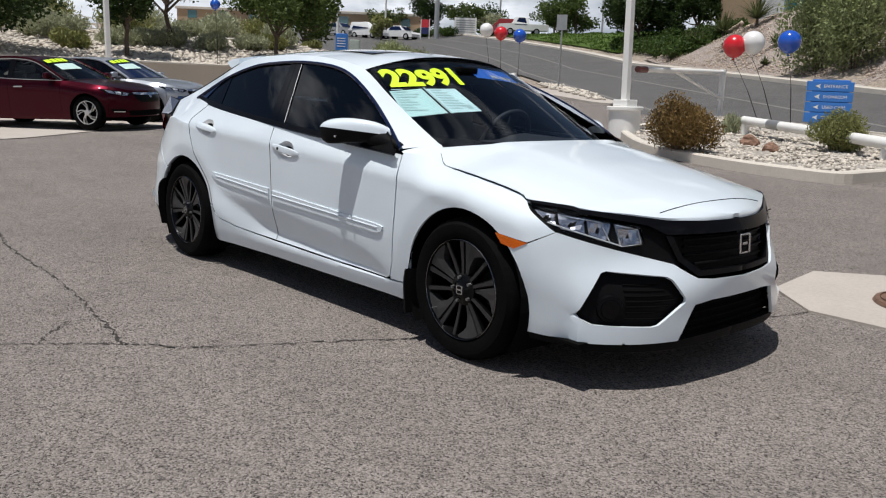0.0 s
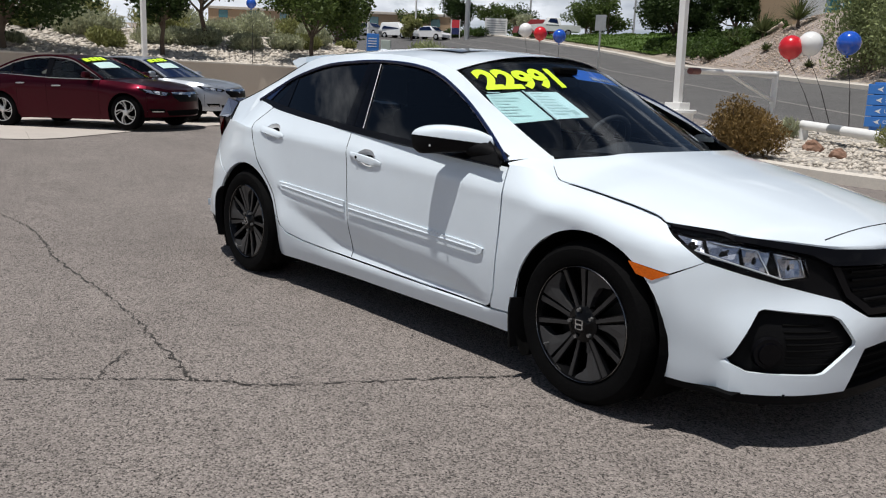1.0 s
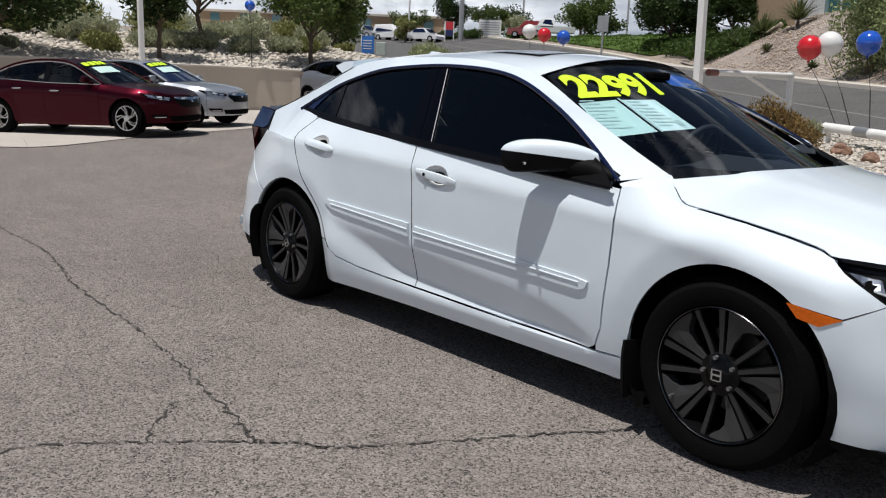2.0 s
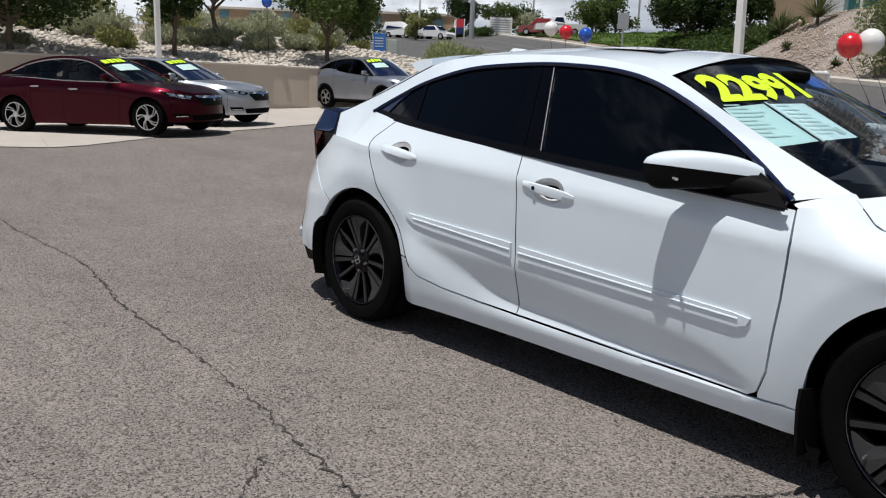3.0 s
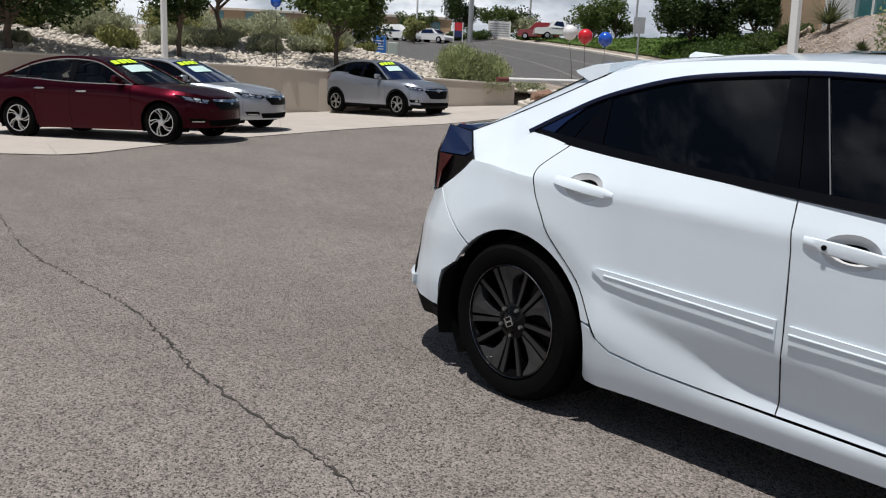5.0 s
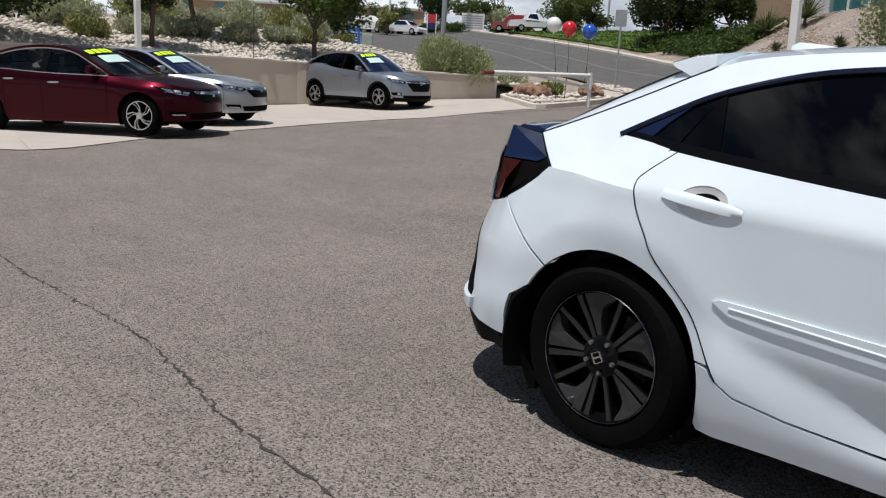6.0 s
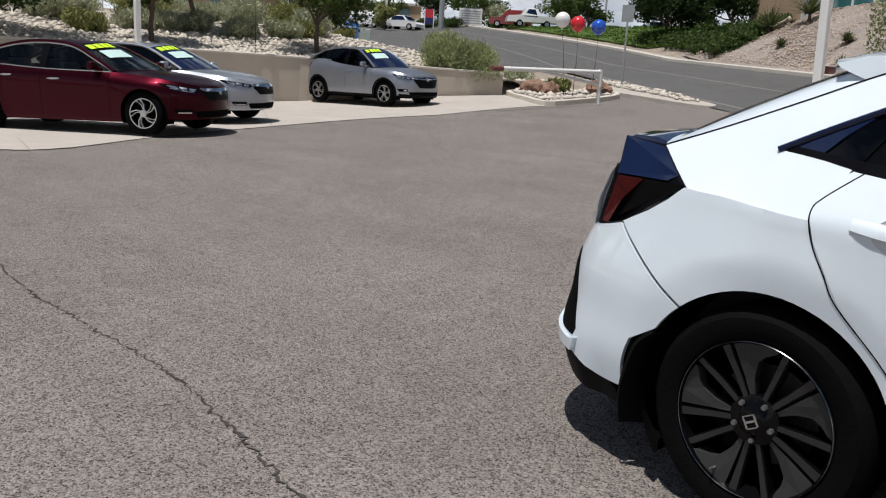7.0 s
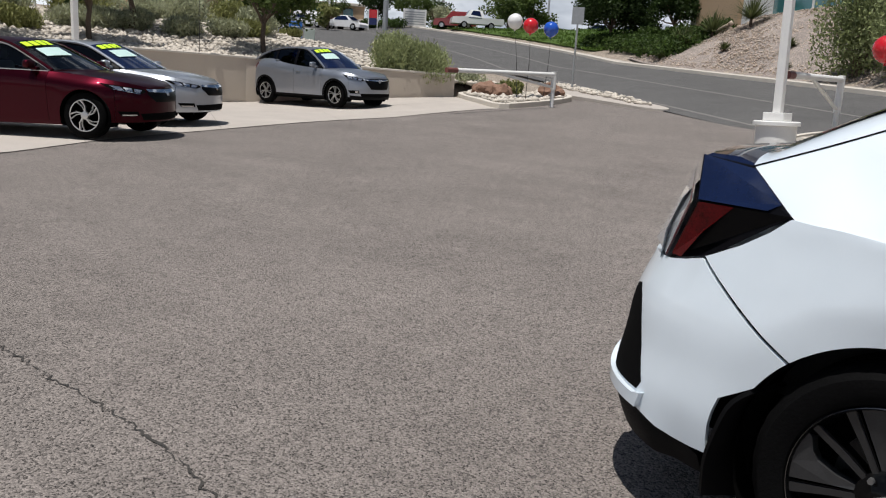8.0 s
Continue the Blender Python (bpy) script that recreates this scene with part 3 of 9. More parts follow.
# gravel bank across the road, lawn and low wall further up
vs, fs = [], []
ss, nn = steps((-45, 30, 1.2)), [8.3, 8.6, 9.2, 10, 11, 12, 13, 14, 14.6, 16, 19]
for s in ss:
    for n in nn:
        x, y = xy(s, n)
        vs.append((x, y, bank_z(s, n) + 0.03 + (0.04 * math.sin(s * 1.7 + n) + 0.05 * math.sin(s * .6 - n * 1.3) if 8.6 < n < 16 else 0)))
W = len(nn)
for i in range(len(ss) - 1):
    for j in range(W - 1):
        fs.append((i * W + j, i * W + j + 1, (i + 1) * W + j + 1, (i + 1) * W + j))
tagged(raw("gravel_bank", vs, fs, M_BANK, smooth=True), "steep bank of pinkish gravel across the road", "bank", kind="structure")
sp, sz = [], []
while len(sp) < 15000:
    s, n = rng.uniform(-8, 30), rng.uniform(8.5, 15)
    x, y = xy(s, n)
    sp.append((x, y, bank_z(s, n) + 0.05))
    sz.append(0.025 + 0.05 * rng.random() ** 2)
v, f = stones(rng, sp, sz)
M_PINK = paint("pinkish_stone", (0.52, 0.42, 0.34), 0.9, var=0.35, scale=4, fine=30, bump=0.4, island=0.5)
tagged(quads("bank_stones", v, f, M_PINK), "pinkish stones lying on the bank", "stones", kind="stuff")

# ---- the white hatchback ----
def soft(keys, vals):
    """A smooth curve through a few pairs (monotone cubic)."""
    k, v = np.array(keys, float), np.array(vals, float)
    d = np.diff(v) / np.diff(k)
    m = np.concatenate(([d[0]], (d[1:] + d[:-1]) / 2, [d[-1]]))
    for i in range(1, len(m) - 1):
        if d[i - 1] * d[i] <= 0:
            m[i] = 0

    def f(t):
        t = min(max(t, k[0]), k[-1])
        i = min(int(np.searchsorted(k, t, "right")) - 1, len(k) - 2)
        h = k[i + 1] - k[i]
        s = (t - k[i]) / h
        return float((2 * s ** 3 - 3 * s * s + 1) * v[i] + (s ** 3 - 2 * s * s + s) * h * m[i] + (3 * s * s - 2 * s ** 3) * v[i + 1] + (s ** 3 - s * s) * h * m[i + 1])
    return f


AXF, AXR, HUB_Z, HALF = 1.35, -1.35, 0.322, 0.90
belt_z = soft([-1.43, -1.01, -0.27, 0.88, 1.0], [1.066, 1.022, 0.961, 0.893, 0.886])
crease_z = soft([-2.2, -1.6, -1.3, -0.75, 0.66, 1.0, 1.3, 1.7, 2.8], [0.93, 0.93, 0.905, 0.874, 0.788, 0.755, 0.70, 0.64, 0.62])
top_z = soft([-2.2, -1.69, -1.43, -1.01, -0.27, 0.88, 1.0, 1.12, 1.35, 1.62, 1.8, 2.2, 2.8], [0.93, 0.93, 1.066, 1.022, 0.961, 0.893, 0.89, 0.845, 0.822, 0.77, 0.75, 0.75, 0.75])
top_y = soft([-2.2, -1.69, -1.43, -1.01, -0.27, 0.88, 1.0, 1.12, 1.35, 1.62, 2.8], [0.775, 0.775, 0.757, 0.815, 0.852, 0.853, 0.81, 0.785, 0.79, 0.80, 0.82])
low_y = soft([0.10, 0.17, 0.24, 0.30, 0.36, 0.45, 0.60, 0.75, 0.95], [0.80, 0.835, 0.858, 0.870, 0.879, 0.889, 0.8955, 0.8985, 0.90])
front_hi = soft([0, 20, 35, 45, 52, 60, 66, 75, 90], [0.835, 0.838, 0.852, 0.89, 0.92, 0.943, 0.945, 0.925, 0.90])
front_lean = soft([0.1, 0.17, 0.24, 0.32, 0.45, 0.52, 0.60, 0.68, 0.75, 0.80], [-0.04, -0.01, 0.0, 0.0, 0.015, 0.01, 0.0, -0.03, -0.09, -0.16])
rear_lean = soft([0.1, 0.2, 0.3, 0.36, 0.5, 0.62, 0.76, 0.95, 1.05], [-0.04, 0.02, 0.065, 0.065, 0.035, 0.015, -0.05, -0.13, -0.16])
scoop_hi = soft([-0.86, -0.65, -0.23, 0.11, 0.63, 0.78, 0.83], [0.510, 0.498, 0.488, 0.450, 0.385, 0.318, 0.280])
scoop_lo = soft([-0.86, -0.58, -0.40, -0.24, 0.07, 0.52, 0.83], [0.500, 0.414, 0.348, 0.322, 0.304, 0.279, 0.268])


def half_width(x, z):
    """Half the body's width at a station of the side and a height, its creases a little rounded."""
    return 0.5 * (sharp_width(x, z - 0.009) + sharp_width(x, z + 0.009))


def sharp_width(x, z):
    zc, zt = crease_z(x), top_z(x)
    if z <= zc:
        y = low_y(z + (0.95 - zc) * max(0, (z - 0.45) / (zc - 0.45)))
        y += 0.0015 * math.exp(-((z - zc) / 0.03) ** 2)
        if x < -1.0:
            y += 0.012 * min(1.0, (zc - z) / 0.18) * min(1.0, (-1.0 - x) / 0.25)
    else:
        t = (z - zc) / max(zt - zc, 0.13 if x < -1.5 else 0.02)
        y = 0.904 - (0.904 - top_y(x)) * max(t, 0) ** (1.04 if x < 0.85 else 1.04 + 1.9 * min(1, (x - 0.85) / 0.45))
    # hollow along the foot of the doors: it turns under at a line, and comes out again to the sill
    if -0.86 < x < 0.83:
        zu, zl = scoop_hi(x), scoop_lo(x)
        if z < zu:
            y -= 0.21 * (zu - max(z, zl)) * (1 if z >= zl else max(0.0, (z - 0.262) / max(zl - 0.262, 0.008)))
    # swept-out lower edge ahead of the rear wheel, and lips round the wheels
    k = (x + 1.05) / 0.75
    if 0 < k < 1:
        d = 0.56 - 0.26 * k
        if z < d:
            y += 0.028 * (1 - k) ** 1.3 * min(1, (d - z) / 0.12) * min(1, k / 0.16)
    for ax in (AXF, AXR):
        r = math.hypot(x - ax, z - HUB_Z)
        if r < 0.62:
            k = max(0.0, min(1.0, (0.62 - r) / 0.168))
            y += (0.008 * k ** 1.3 - 0.095 * max(0.0, 0.452 - r)) * (1 if z < zc + 0.05 else max(0, 1 - (z - zc - 0.05) / 0.16))
    return y


def body_at(u, z):
    """The body's skin, unrolled: u is x along the side, and goes on round the corners to the middle of nose and tail."""
    if AXR <= u <= AXF:
        return u, half_width(u, z), z
    fr = u > AXF
    a = (u - AXF if fr else AXR - u) / HALF
    phi = math.pi / 2 - min(a, math.pi / 2)
    w = half_width(u if abs(u) < 1.9 else math.copysign(1.9, u), z) if a < 0.62 else None
    c, s = max(math.cos(phi), 0.0), math.sin(phi)
    if fr:
        lo = ((c / 0.84) ** 2.8 + (s / HALF) ** 2.8) ** (-1 / 2.8)
        hi = front_hi(math.degrees(phi))
        t = max(0.0, min(1.0, (z - 0.34) / 0.24))
        t = t * t * (3 - 2 * t)
        r = lo + (hi - lo) * t + front_lean(z) * c
    else:
        r = ((c / 0.938) ** 3.0 + (s / HALF) ** 3.0) ** (-1 / 3.0) + rear_lean(z) * c
    ws = half_width(AXF if fr else AXR, z)
    if w is not None:
        t = min(1.0, a / 0.62)
        t = t * t * (3 - 2 * t)
        ws = w
        rr = r * ws / HALF
        r = rr + (r * (1 - 0.35 * max(0, HALF - ws) / HALF) - rr) * t * 0.6
    x = (AXF + r * c) if fr else (AXR - r * c)
    return x, r * s, z


def carpaint(name, col, flake=0.0, rough=0.32, coat=1.0):
    m, nt, b = nodes_of(name)
    L = nt.links.new
    co = nt.nodes.new("ShaderNodeTexCoord")
    n1 = nt.nodes.new("ShaderNodeTexNoise")
    setin(n1, Scale=2.2, Detail=4.0, Roughness=0.6)
    L(co.outputs["Object"], n1.inputs["Vector"])
    n2 = nt.nodes.new("ShaderNodeTexNoise")
    setin(n2, Scale=900.0, Detail=1.0)
    L(co.outputs["Object"], n2.inputs["Vector"])
    ad = nt.nodes.new("ShaderNodeMath")
    ad.operation = "MULTIPLY_ADD"
    ad.inputs[1].default_value = 0.5
    L(n2.outputs["Fac"], ad.inputs[0])
    L(n1.outputs["Fac"], ad.inputs[2])
    mix = nt.nodes.new("ShaderNodeMix")
    mix.data_type = "RGBA"
    mr = nt.nodes.new("ShaderNodeMapRange")
    setin(mr, From_Min=0.5, From_Max=1.0)
    L(ad.outputs[0], mr.inputs["Value"])
    L(mr.outputs[0], mix.inputs[0])
    mix.inputs[6].default_value = rgba([c * 0.965 for c in col])
    mix.inputs[7].default_value = rgba([min(1, c * 1.03) for c in col])
    L(mix.outputs[2], b.inputs["Base Color"])
    setin(b, Roughness=rough, Metallic=flake)
    b.inputs["Specular IOR Level"].default_value = 0.1
    b.inputs["Coat Weight"].default_value = coat
    b.inputs["Coat Roughness"].default_value = 0.025
    rr = nt.nodes.new("ShaderNodeMapRange")
    setin(rr, To_Min=0.02, To_Max=0.07)
    L(n1.outputs["Fac"], rr.inputs["Value"])
    L(rr.outputs[0], b.inputs["Coat Roughness"])
    return m


M_CAR = carpaint("white_car_paint", (0.725, 0.798, 0.85))
M_GLOSS = paint("gloss_black", (0.004, 0.004, 0.005), 0.3, var=0.2, coat=0.12, spec=0.05)
M_BLACK = paint("black_plastic", (0.006, 0.006, 0.0065), 0.55, var=0.25, scale=12, fine=300, bump=0.15, spec=0.06)
# near-black: colour of black parts, and shade painted into gaps and recesses
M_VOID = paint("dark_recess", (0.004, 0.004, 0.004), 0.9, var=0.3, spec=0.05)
M_RUBBER = paint("tyre_rubber", (0.0045, 0.0045, 0.0046), 0.75, var=0.3, scale=9, fine=120, bump=0.2, spec=0.04)
M_CHROME = paint("bright_chrome", (0.72, 0.72, 0.72), 0.12, 1.0, var=0.05)
M_SATIN = paint("satin_trim", (0.50, 0.50, 0.50), 0.3, 0.9, var=0.06)
M_RIM = paint("black_alloy", (0.003, 0.003, 0.0034), 0.25, 0.0, var=0.3, coat=0.2, spec=0.06)
M_FACE = paint("dark_machined_alloy", (0.018, 0.018, 0.019), 0.36, 0.0, var=0.18, scale=20, fine=200)
M_BLADE = paint("grey_machined_blade", (0.036, 0.036, 0.037), 0.32, 0.0, var=0.16, scale=24, fine=240, coat=0.25, spec=0.15)
M_EDGE = paint("dark_bright_edge", (0.20, 0.20, 0.20), 0.2, 1.0, var=0.1)
M_NUT = paint("dull_nut", (0.22, 0.22, 0.22), 0.35, 0.7, var=0.15)
M_DISC = paint("brake_steel", (0.05, 0.05, 0.05), 0.45, 0.6, var=0.3)
M_AMBER = paint("amber_lens", (0.60, 0.115, 0.006), 0.25, var=0.3, scale=30, fine=160, coat=0.25, spec=0.2)
M_RED = paint("red_lens", (0.13, 0.002, 0.004), 0.2, var=0.6, scale=18, fine=140, coat=0.25, spec=0.1)
M_CLEAR = paint("pearly_clear_lens", (0.62, 0.63, 0.63), 0.12, 0.2, var=0.2, scale=14, fine=90, coat=1.0)
M_REFLECT = paint("lamp_reflector", (0.46, 0.48, 0.53), 0.16, 0.9, var=0.25, scale=22, fine=110)
M_TINT = sheet_glass("dark_tinted_glass", (0.045, 0.05, 0.06), ior=1.5)
M_TINT_F = sheet_glass("tinted_door_glass", (0.12, 0.15, 0.16), ior=1.5)
M_TINT_L = sheet_glass("light_door_glass", (0.84, 0.89, 0.92), ior=1.5)
M_STRIP = paint("satin_grey_strip", (0.16, 0.16, 0.17), 0.4, 0.3, var=0.1)
M_PILLAR = paint("gloss_black_pillar", (0.002, 0.002, 0.003), 0.06, var=0.2, coat=0.12, spec=0.1)
M_SCREEN = sheet_glass("windscreen_glass", (0.70, 0.80, 0.88), ior=1.5)
M_LENS = sheet_glass("clear_lamp_cover", (0.90, 0.92, 0.95), ior=1.3)
M_CABIN = paint("charcoal_trim", (0.013, 0.014, 0.017), 0.7, var=0.25, scale=10, fine=200, bump=0.1)
M_SEAT = paint("charcoal_fabric", (0.05, 0.05, 0.053), 0.9, var=0.2, scale=12, fine=240, bump=0.3)
M_PAPER = paint("mint_paper", (0.52, 0.70, 0.66), 0.6, var=0.05)
M_PAPER2 = paint("pale_blue_paper", (0.60, 0.76, 0.74), 0.6, var=0.05)
M_NEON = paint("fluorescent_yellow", (0.60, 0.88, 0.02), 0.6, var=0.05)
M_INK = paint("grey_ink", (0.40, 0.53, 0.51), 0.7, var=0.1)
M_BLUE = paint("blue_vinyl", (0.035, 0.15, 0.52), 0.5, var=0.08)
# black gloss with the blue sky's reflection painted into its base colour
M_SHADE = paint("sky_tinted_black_gloss", (0.006, 0.012, 0.042), 0.12, var=0.2, coat=1.0, spec=0.1)
M_CAPWHITE = paint("grey_badge", (0.45, 0.45, 0.45), 0.25, 0.8, var=0.1)

car = tagged(empty("hatchback_car"), "white five-door hatchback with black alloy wheels and a yellow price", "car")


def skin(poly, fn, res=0.04, rim=0.014, mirror=False, keep=True):
    """A panel: a polygon of the unrolled skin, laid on the body with its edges turned in. Mirrored, it lies on the left side."""
    bm = patch(poly, res)
    def at(a, b):
        x, y, z = fn(a, b)
        return Vector((x, -y, z))
    e = 0.004
    table_co = {}
    nor = {}
    for v in bm.verts:
        a, b = v.co.x, v.co.y
        p = at(a, b)
        n = (at(a + e, b) - at(a - e, b)).cross(at(a, b + e) - at(a, b - e))
        nor[v] = n.normalized()
        table_co[v] = p
    for v, p in table_co.items():
        v.co = p
    if rim:
        edges = [ed for ed in bm.edges if ed.is_boundary]
        got = bmesh.ops.extrude_edge_only(bm, edges=edges)["geom"]
        made = [g for g in got if isinstance(g, bmesh.types.BMVert)]
        src = {}
        for ed in edges:
            for v in ed.verts:
                src[tuple(round(c, 6) for c in v.co)] = nor[v]
        for v in made:
            n = src.get(tuple(round(c, 6) for c in v.co))
            if n is not None:
                v.co -= n * rim
    if mirror:
        flip_y(bm)
    return bm


def flip_y(bm):
    for v in bm.verts:
        v.co.y = -v.co.y
    bmesh.ops.reverse_faces(bm, faces=bm.faces)


def crisp(ob, angle=32):
    """Smooth shading that stays sharp over an angle."""
    me = ob.data
    bm = bmesh.new()
    bm.from_mesh(me)
    for f in bm.faces:
        f.smooth = True
    for ed in bm.edges:
        ed.smooth = not (len(ed.link_faces) == 2 and ed.calc_face_angle(0) > radians(angle))
    bm.to_mesh(me)
    bm.free()
    return ob


def both(name, make, material, parent, label="", angle=32):
    """A part for the right side and one for the left."""
    out = []
    for left in (False, True):
        bm = make()
        if left:
            flip_y(bm)
        out.append(crisp(part(name, bm, material, parent, label), angle))
    return out


def arc(cx, r, a0, a1, n=16, cz=HUB_Z):
    return [(cx + r * math.cos(radians(a0 + (a1 - a0) * k / n)), cz + r * math.sin(radians(a0 + (a1 - a0) * k / n))) for k in range(n + 1)]


ARCH = 0.364
G = 0.0021
belt_run = lambda x0, x1, n=14, d=-0.012: [(x0 + (x1 - x0) * k / n, belt_z(x0 + (x1 - x0) * k / n) + d) for k in range(n + 1)]
SPLIT = [(-0.266, 0.945), (-0.250, 0.80), (-0.243, 0.52), (-0.257, 0.285)]
front_door = SPLIT + [(0.30, 0.274), (0.80, 0.266), (0.832, 0.285), (0.862, 0.366), (0.890, 0.606), (0.899, 0.786), (0.888, 0.880)] + belt_run(0.86, -0.235)
rear_door = SPLIT[::-1] + belt_run(-0.295, -1.215, 14) + [(-1.244, 1.008), (-1.272, 0.962), (-1.276, 0.925), (-1.250, 0.846), (-1.160, 0.690), (-1.030, 0.556), (-0.955, 0.430), (-0.915, 0.368), (-0.86, 0.333), (-0.71, 0.308), (-0.47, 0.292)]
rear_quarter = [(u, crease_z(u)) for u in (-1.270, -1.33, -1.40, -1.47, -1.54, -1.61)] + [(-1.672, 0.934), (-1.72, 0.893), (-1.79, 0.846), (-1.89, 0.794), (-1.597, 0.594)] + arc(AXR, ARCH, 132, 14, 22) + [(-0.945, 0.409), (-0.958, 0.433), (-1.03, 0.560), (-1.160, 0.694), (-1.250, 0.850)]
sill = [(0.832, 0.262), (0.30, 0.270), (-0.258, 0.281), (-0.47, 0.288), (-0.71, 0.304), (-0.86, 0.329), (-0.915, 0.364), (-0.95, 0.400), (-0.995, 0.407)] + arc(AXR, ARCH, 13, -19, 6) + [(-0.99, 0.178), (0.99, 0.178)] + arc(AXF, ARCH, 203, 189, 4) + [(0.92, 0.268)]
front_fender = [(0.888, 0.884), (0.90, 0.892), (0.96, 0.888), (1.03, 0.878), (1.10, 0.850), (1.16, 0.838), (1.35, 0.818), (1.50, 0.792), (1.62, 0.768), (1.665, 0.752), (1.70, 0.722), (1.76, 0.684), (1.82, 0.645), (1.71, 0.592), (1.555, 0.614)] + arc(AXF, ARCH, 53, 189, 26) + [(0.925, 0.272), (0.836, 0.268), (0.836, 0.285), (0.866, 0.366), (0.894, 0.606), (0.903, 0.786)]


def shrink(p):
    return shift_poly(p, G)


def cup_ring(u0, u1, z0, z1):
    """Outline of the hollow behind a handle."""
    return [((u0 + u1) / 2 + 0.084 * math.cos(a), (z0 + z1) / 2 + 0.002 + 0.050 * math.sin(a)) for a in [2 * math.pi * k / 24 for k in range(24)]]


def with_hole(outer, hole):
    """One outline that holds a hole, by a slit between their nearest corners."""
    area = lambda p: sum(p[i - 1][0] * p[i][1] - p[i][0] * p[i - 1][1] for i in range(len(p)))
    if area(outer) * area(hole) > 0:
        hole = hole[::-1]
    i, j = min(((i, j) for i in range(len(outer)) for j in range(len(hole))), key=lambda q: math.dist(outer[q[0]], hole[q[1]]))
    hole = hole[j:] + hole[:j]
    return outer[:i + 1] + hole + [hole[0], (outer[i][0] + 1e-4, outer[i][1] + 1e-4)] + outer[i + 1:]


GRIP_F, GRIP_R = (-0.215, 0.052, 0.834, 0.808), (-1.165, -0.895, 0.905, 0.875)
for nm, poly in (("front_door", front_door), ("rear_door", rear_door), ("rear_quarter_panel", rear_quarter), ("sill_panel", sill), ("front_fender", front_fender)):
    made = both(nm, lambda: skin(with_hole(shrink(poly), cup_ring(*(GRIP_F if nm == "front_door" else GRIP_R))) if nm.endswith("door") else shrink(poly), body_at, 0.022 if nm.endswith("door") else 0.02), M_CAR, car)
    if nm == "front_door":
        FRONT_DOORS = made
    if nm == "rear_door":
        REAR_DOORS = made

# dark line of the rear door's edge, up to the window's corner
def edge_line(pts, r=0.0019):
    bm = bmesh.new()
    tube(bm, [(x, -(half_width(x, z) + 0.0004), z) for x, z in smooth_poly(pts, 5, closed=False)], r, 6)
    return bm


both("door_edge", lambda: edge_line([(-1.186, 1.026), (-1.225, 0.990), (-1.258, 0.956), (-1.272, 0.926), (-1.252, 0.848), (-1.205, 0.765), (-1.162, 0.692), (-1.032, 0.558), (-0.957, 0.432), (-0.917, 0.368)]), M_VOID, car)
both("door_edge", lambda: edge_line([(-0.266, 0.935), (-0.250, 0.80), (-0.243, 0.52), (-0.257, 0.290)], 0.0017), M_VOID, car)

# dark inner shell behind the gaps
shell = [(0.95, 0.86), (0.0, 0.93), (-1.2, 0.98), (-1.6, 0.93), (-1.9, 0.78), (-2.0, 0.45)] + arc(AXR, ARCH + 0.015, 150, 0, 14) + [(-0.95, 0.22), (0.95, 0.22)] + arc(AXF, ARCH + 0.015, 180, 30, 14) + [(1.75, 0.50), (1.72, 0.70), (1.5, 0.77), (1.15, 0.82)]


def inner(a, b):
    x, y, z = body_at(a, b)
    return x, y - 0.018, z


both("inner_shell", lambda: skin(shell, inner, 0.08, 0.0), M_VOID, car)

# nose: one cover over both sides, cut out for lamps, grille and ducts
nose_top = [(1.82, 0.645), (1.94, 0.612), (2.08, 0.576), (2.21, 0.546), (2.32, 0.522), (2.38, 0.490), (2.44, 0.462), (2.55, 0.452), (2.764, 0.445)]
bumper_edge = [(1.71, 0.588)] + nose_top
duct = [(1.905, 0.318), (1.93, 0.345), (2.000, 0.492), (2.02, 0.500), (2.28, 0.476), (2.31, 0.462), (2.372, 0.385), (2.372, 0.368), (2.245, 0.280), (2.22, 0.275), (1.98, 0.284)]


def nose_bm():
    """The bumper cover as two skins over and under the ducts' level."""
    outer = bumper_edge + [(2.764, 0.360), (2.54, 0.362), (2.43, 0.352), (2.385, 0.270), (2.35, 0.205), (1.95, 0.205), (1.70, 0.212)] + arc(AXF, ARCH, -18, 51, 10)
    # a slit joins the outline with the duct, so that one polygon holds the hole
    k = outer.index((1.95, 0.205))
    hole = duct if sum(duct[i - 1][0] * duct[i][1] - duct[i][0] * duct[i - 1][1] for i in range(len(duct))) * sum(outer[i - 1][0] * outer[i][1] - outer[i][0] * outer[i - 1][1] for i in range(len(outer))) < 0 else duct[::-1]
    j = hole.index((1.98, 0.284))
    hole = hole[j:] + hole[:j]
    joined = outer[:k + 1] + hole + [hole[0], (1.9501, 0.205)] + outer[k + 1:]
    return skin(joined, body_at, 0.035)


both("front_bumper", nose_bm, M_CAR, car)


def inset(depth):
    def f(a, b):
        e = 0.004
        p = Vector(body_at(a, b))
        n = (Vector(body_at(a + e, b)) - Vector(body_at(a - e, b))).cross(Vector(body_at(a, b + e)) - Vector(body_at(a, b - e))).normalized()
        q = p + n * depth
        return q.x, max(q.y, 0.0), q.z
    return f


# ducts beside the lower grille: dark bowls with bars and a round lamp
duct_in = shift_poly(duct, -0.012)
for ob in both("duct_surround", lambda: skin(duct_in, inset(0.030), 0.05, 0.0), M_BLACK, car, "black duct"):
    pass


def bar_mesh(u0, z0, u1, z1, r, depth, n=10):
    bm = bmesh.new()
    f = inset(depth)
    pts = []
    for k in range(n + 1):
        x, y, z = f(u0 + (u1 - u0) * k / n, z0 + (z1 - z0) * k / n)
        pts.append((x, -y, z))
    tube(bm, pts, r, 8)
    return bm


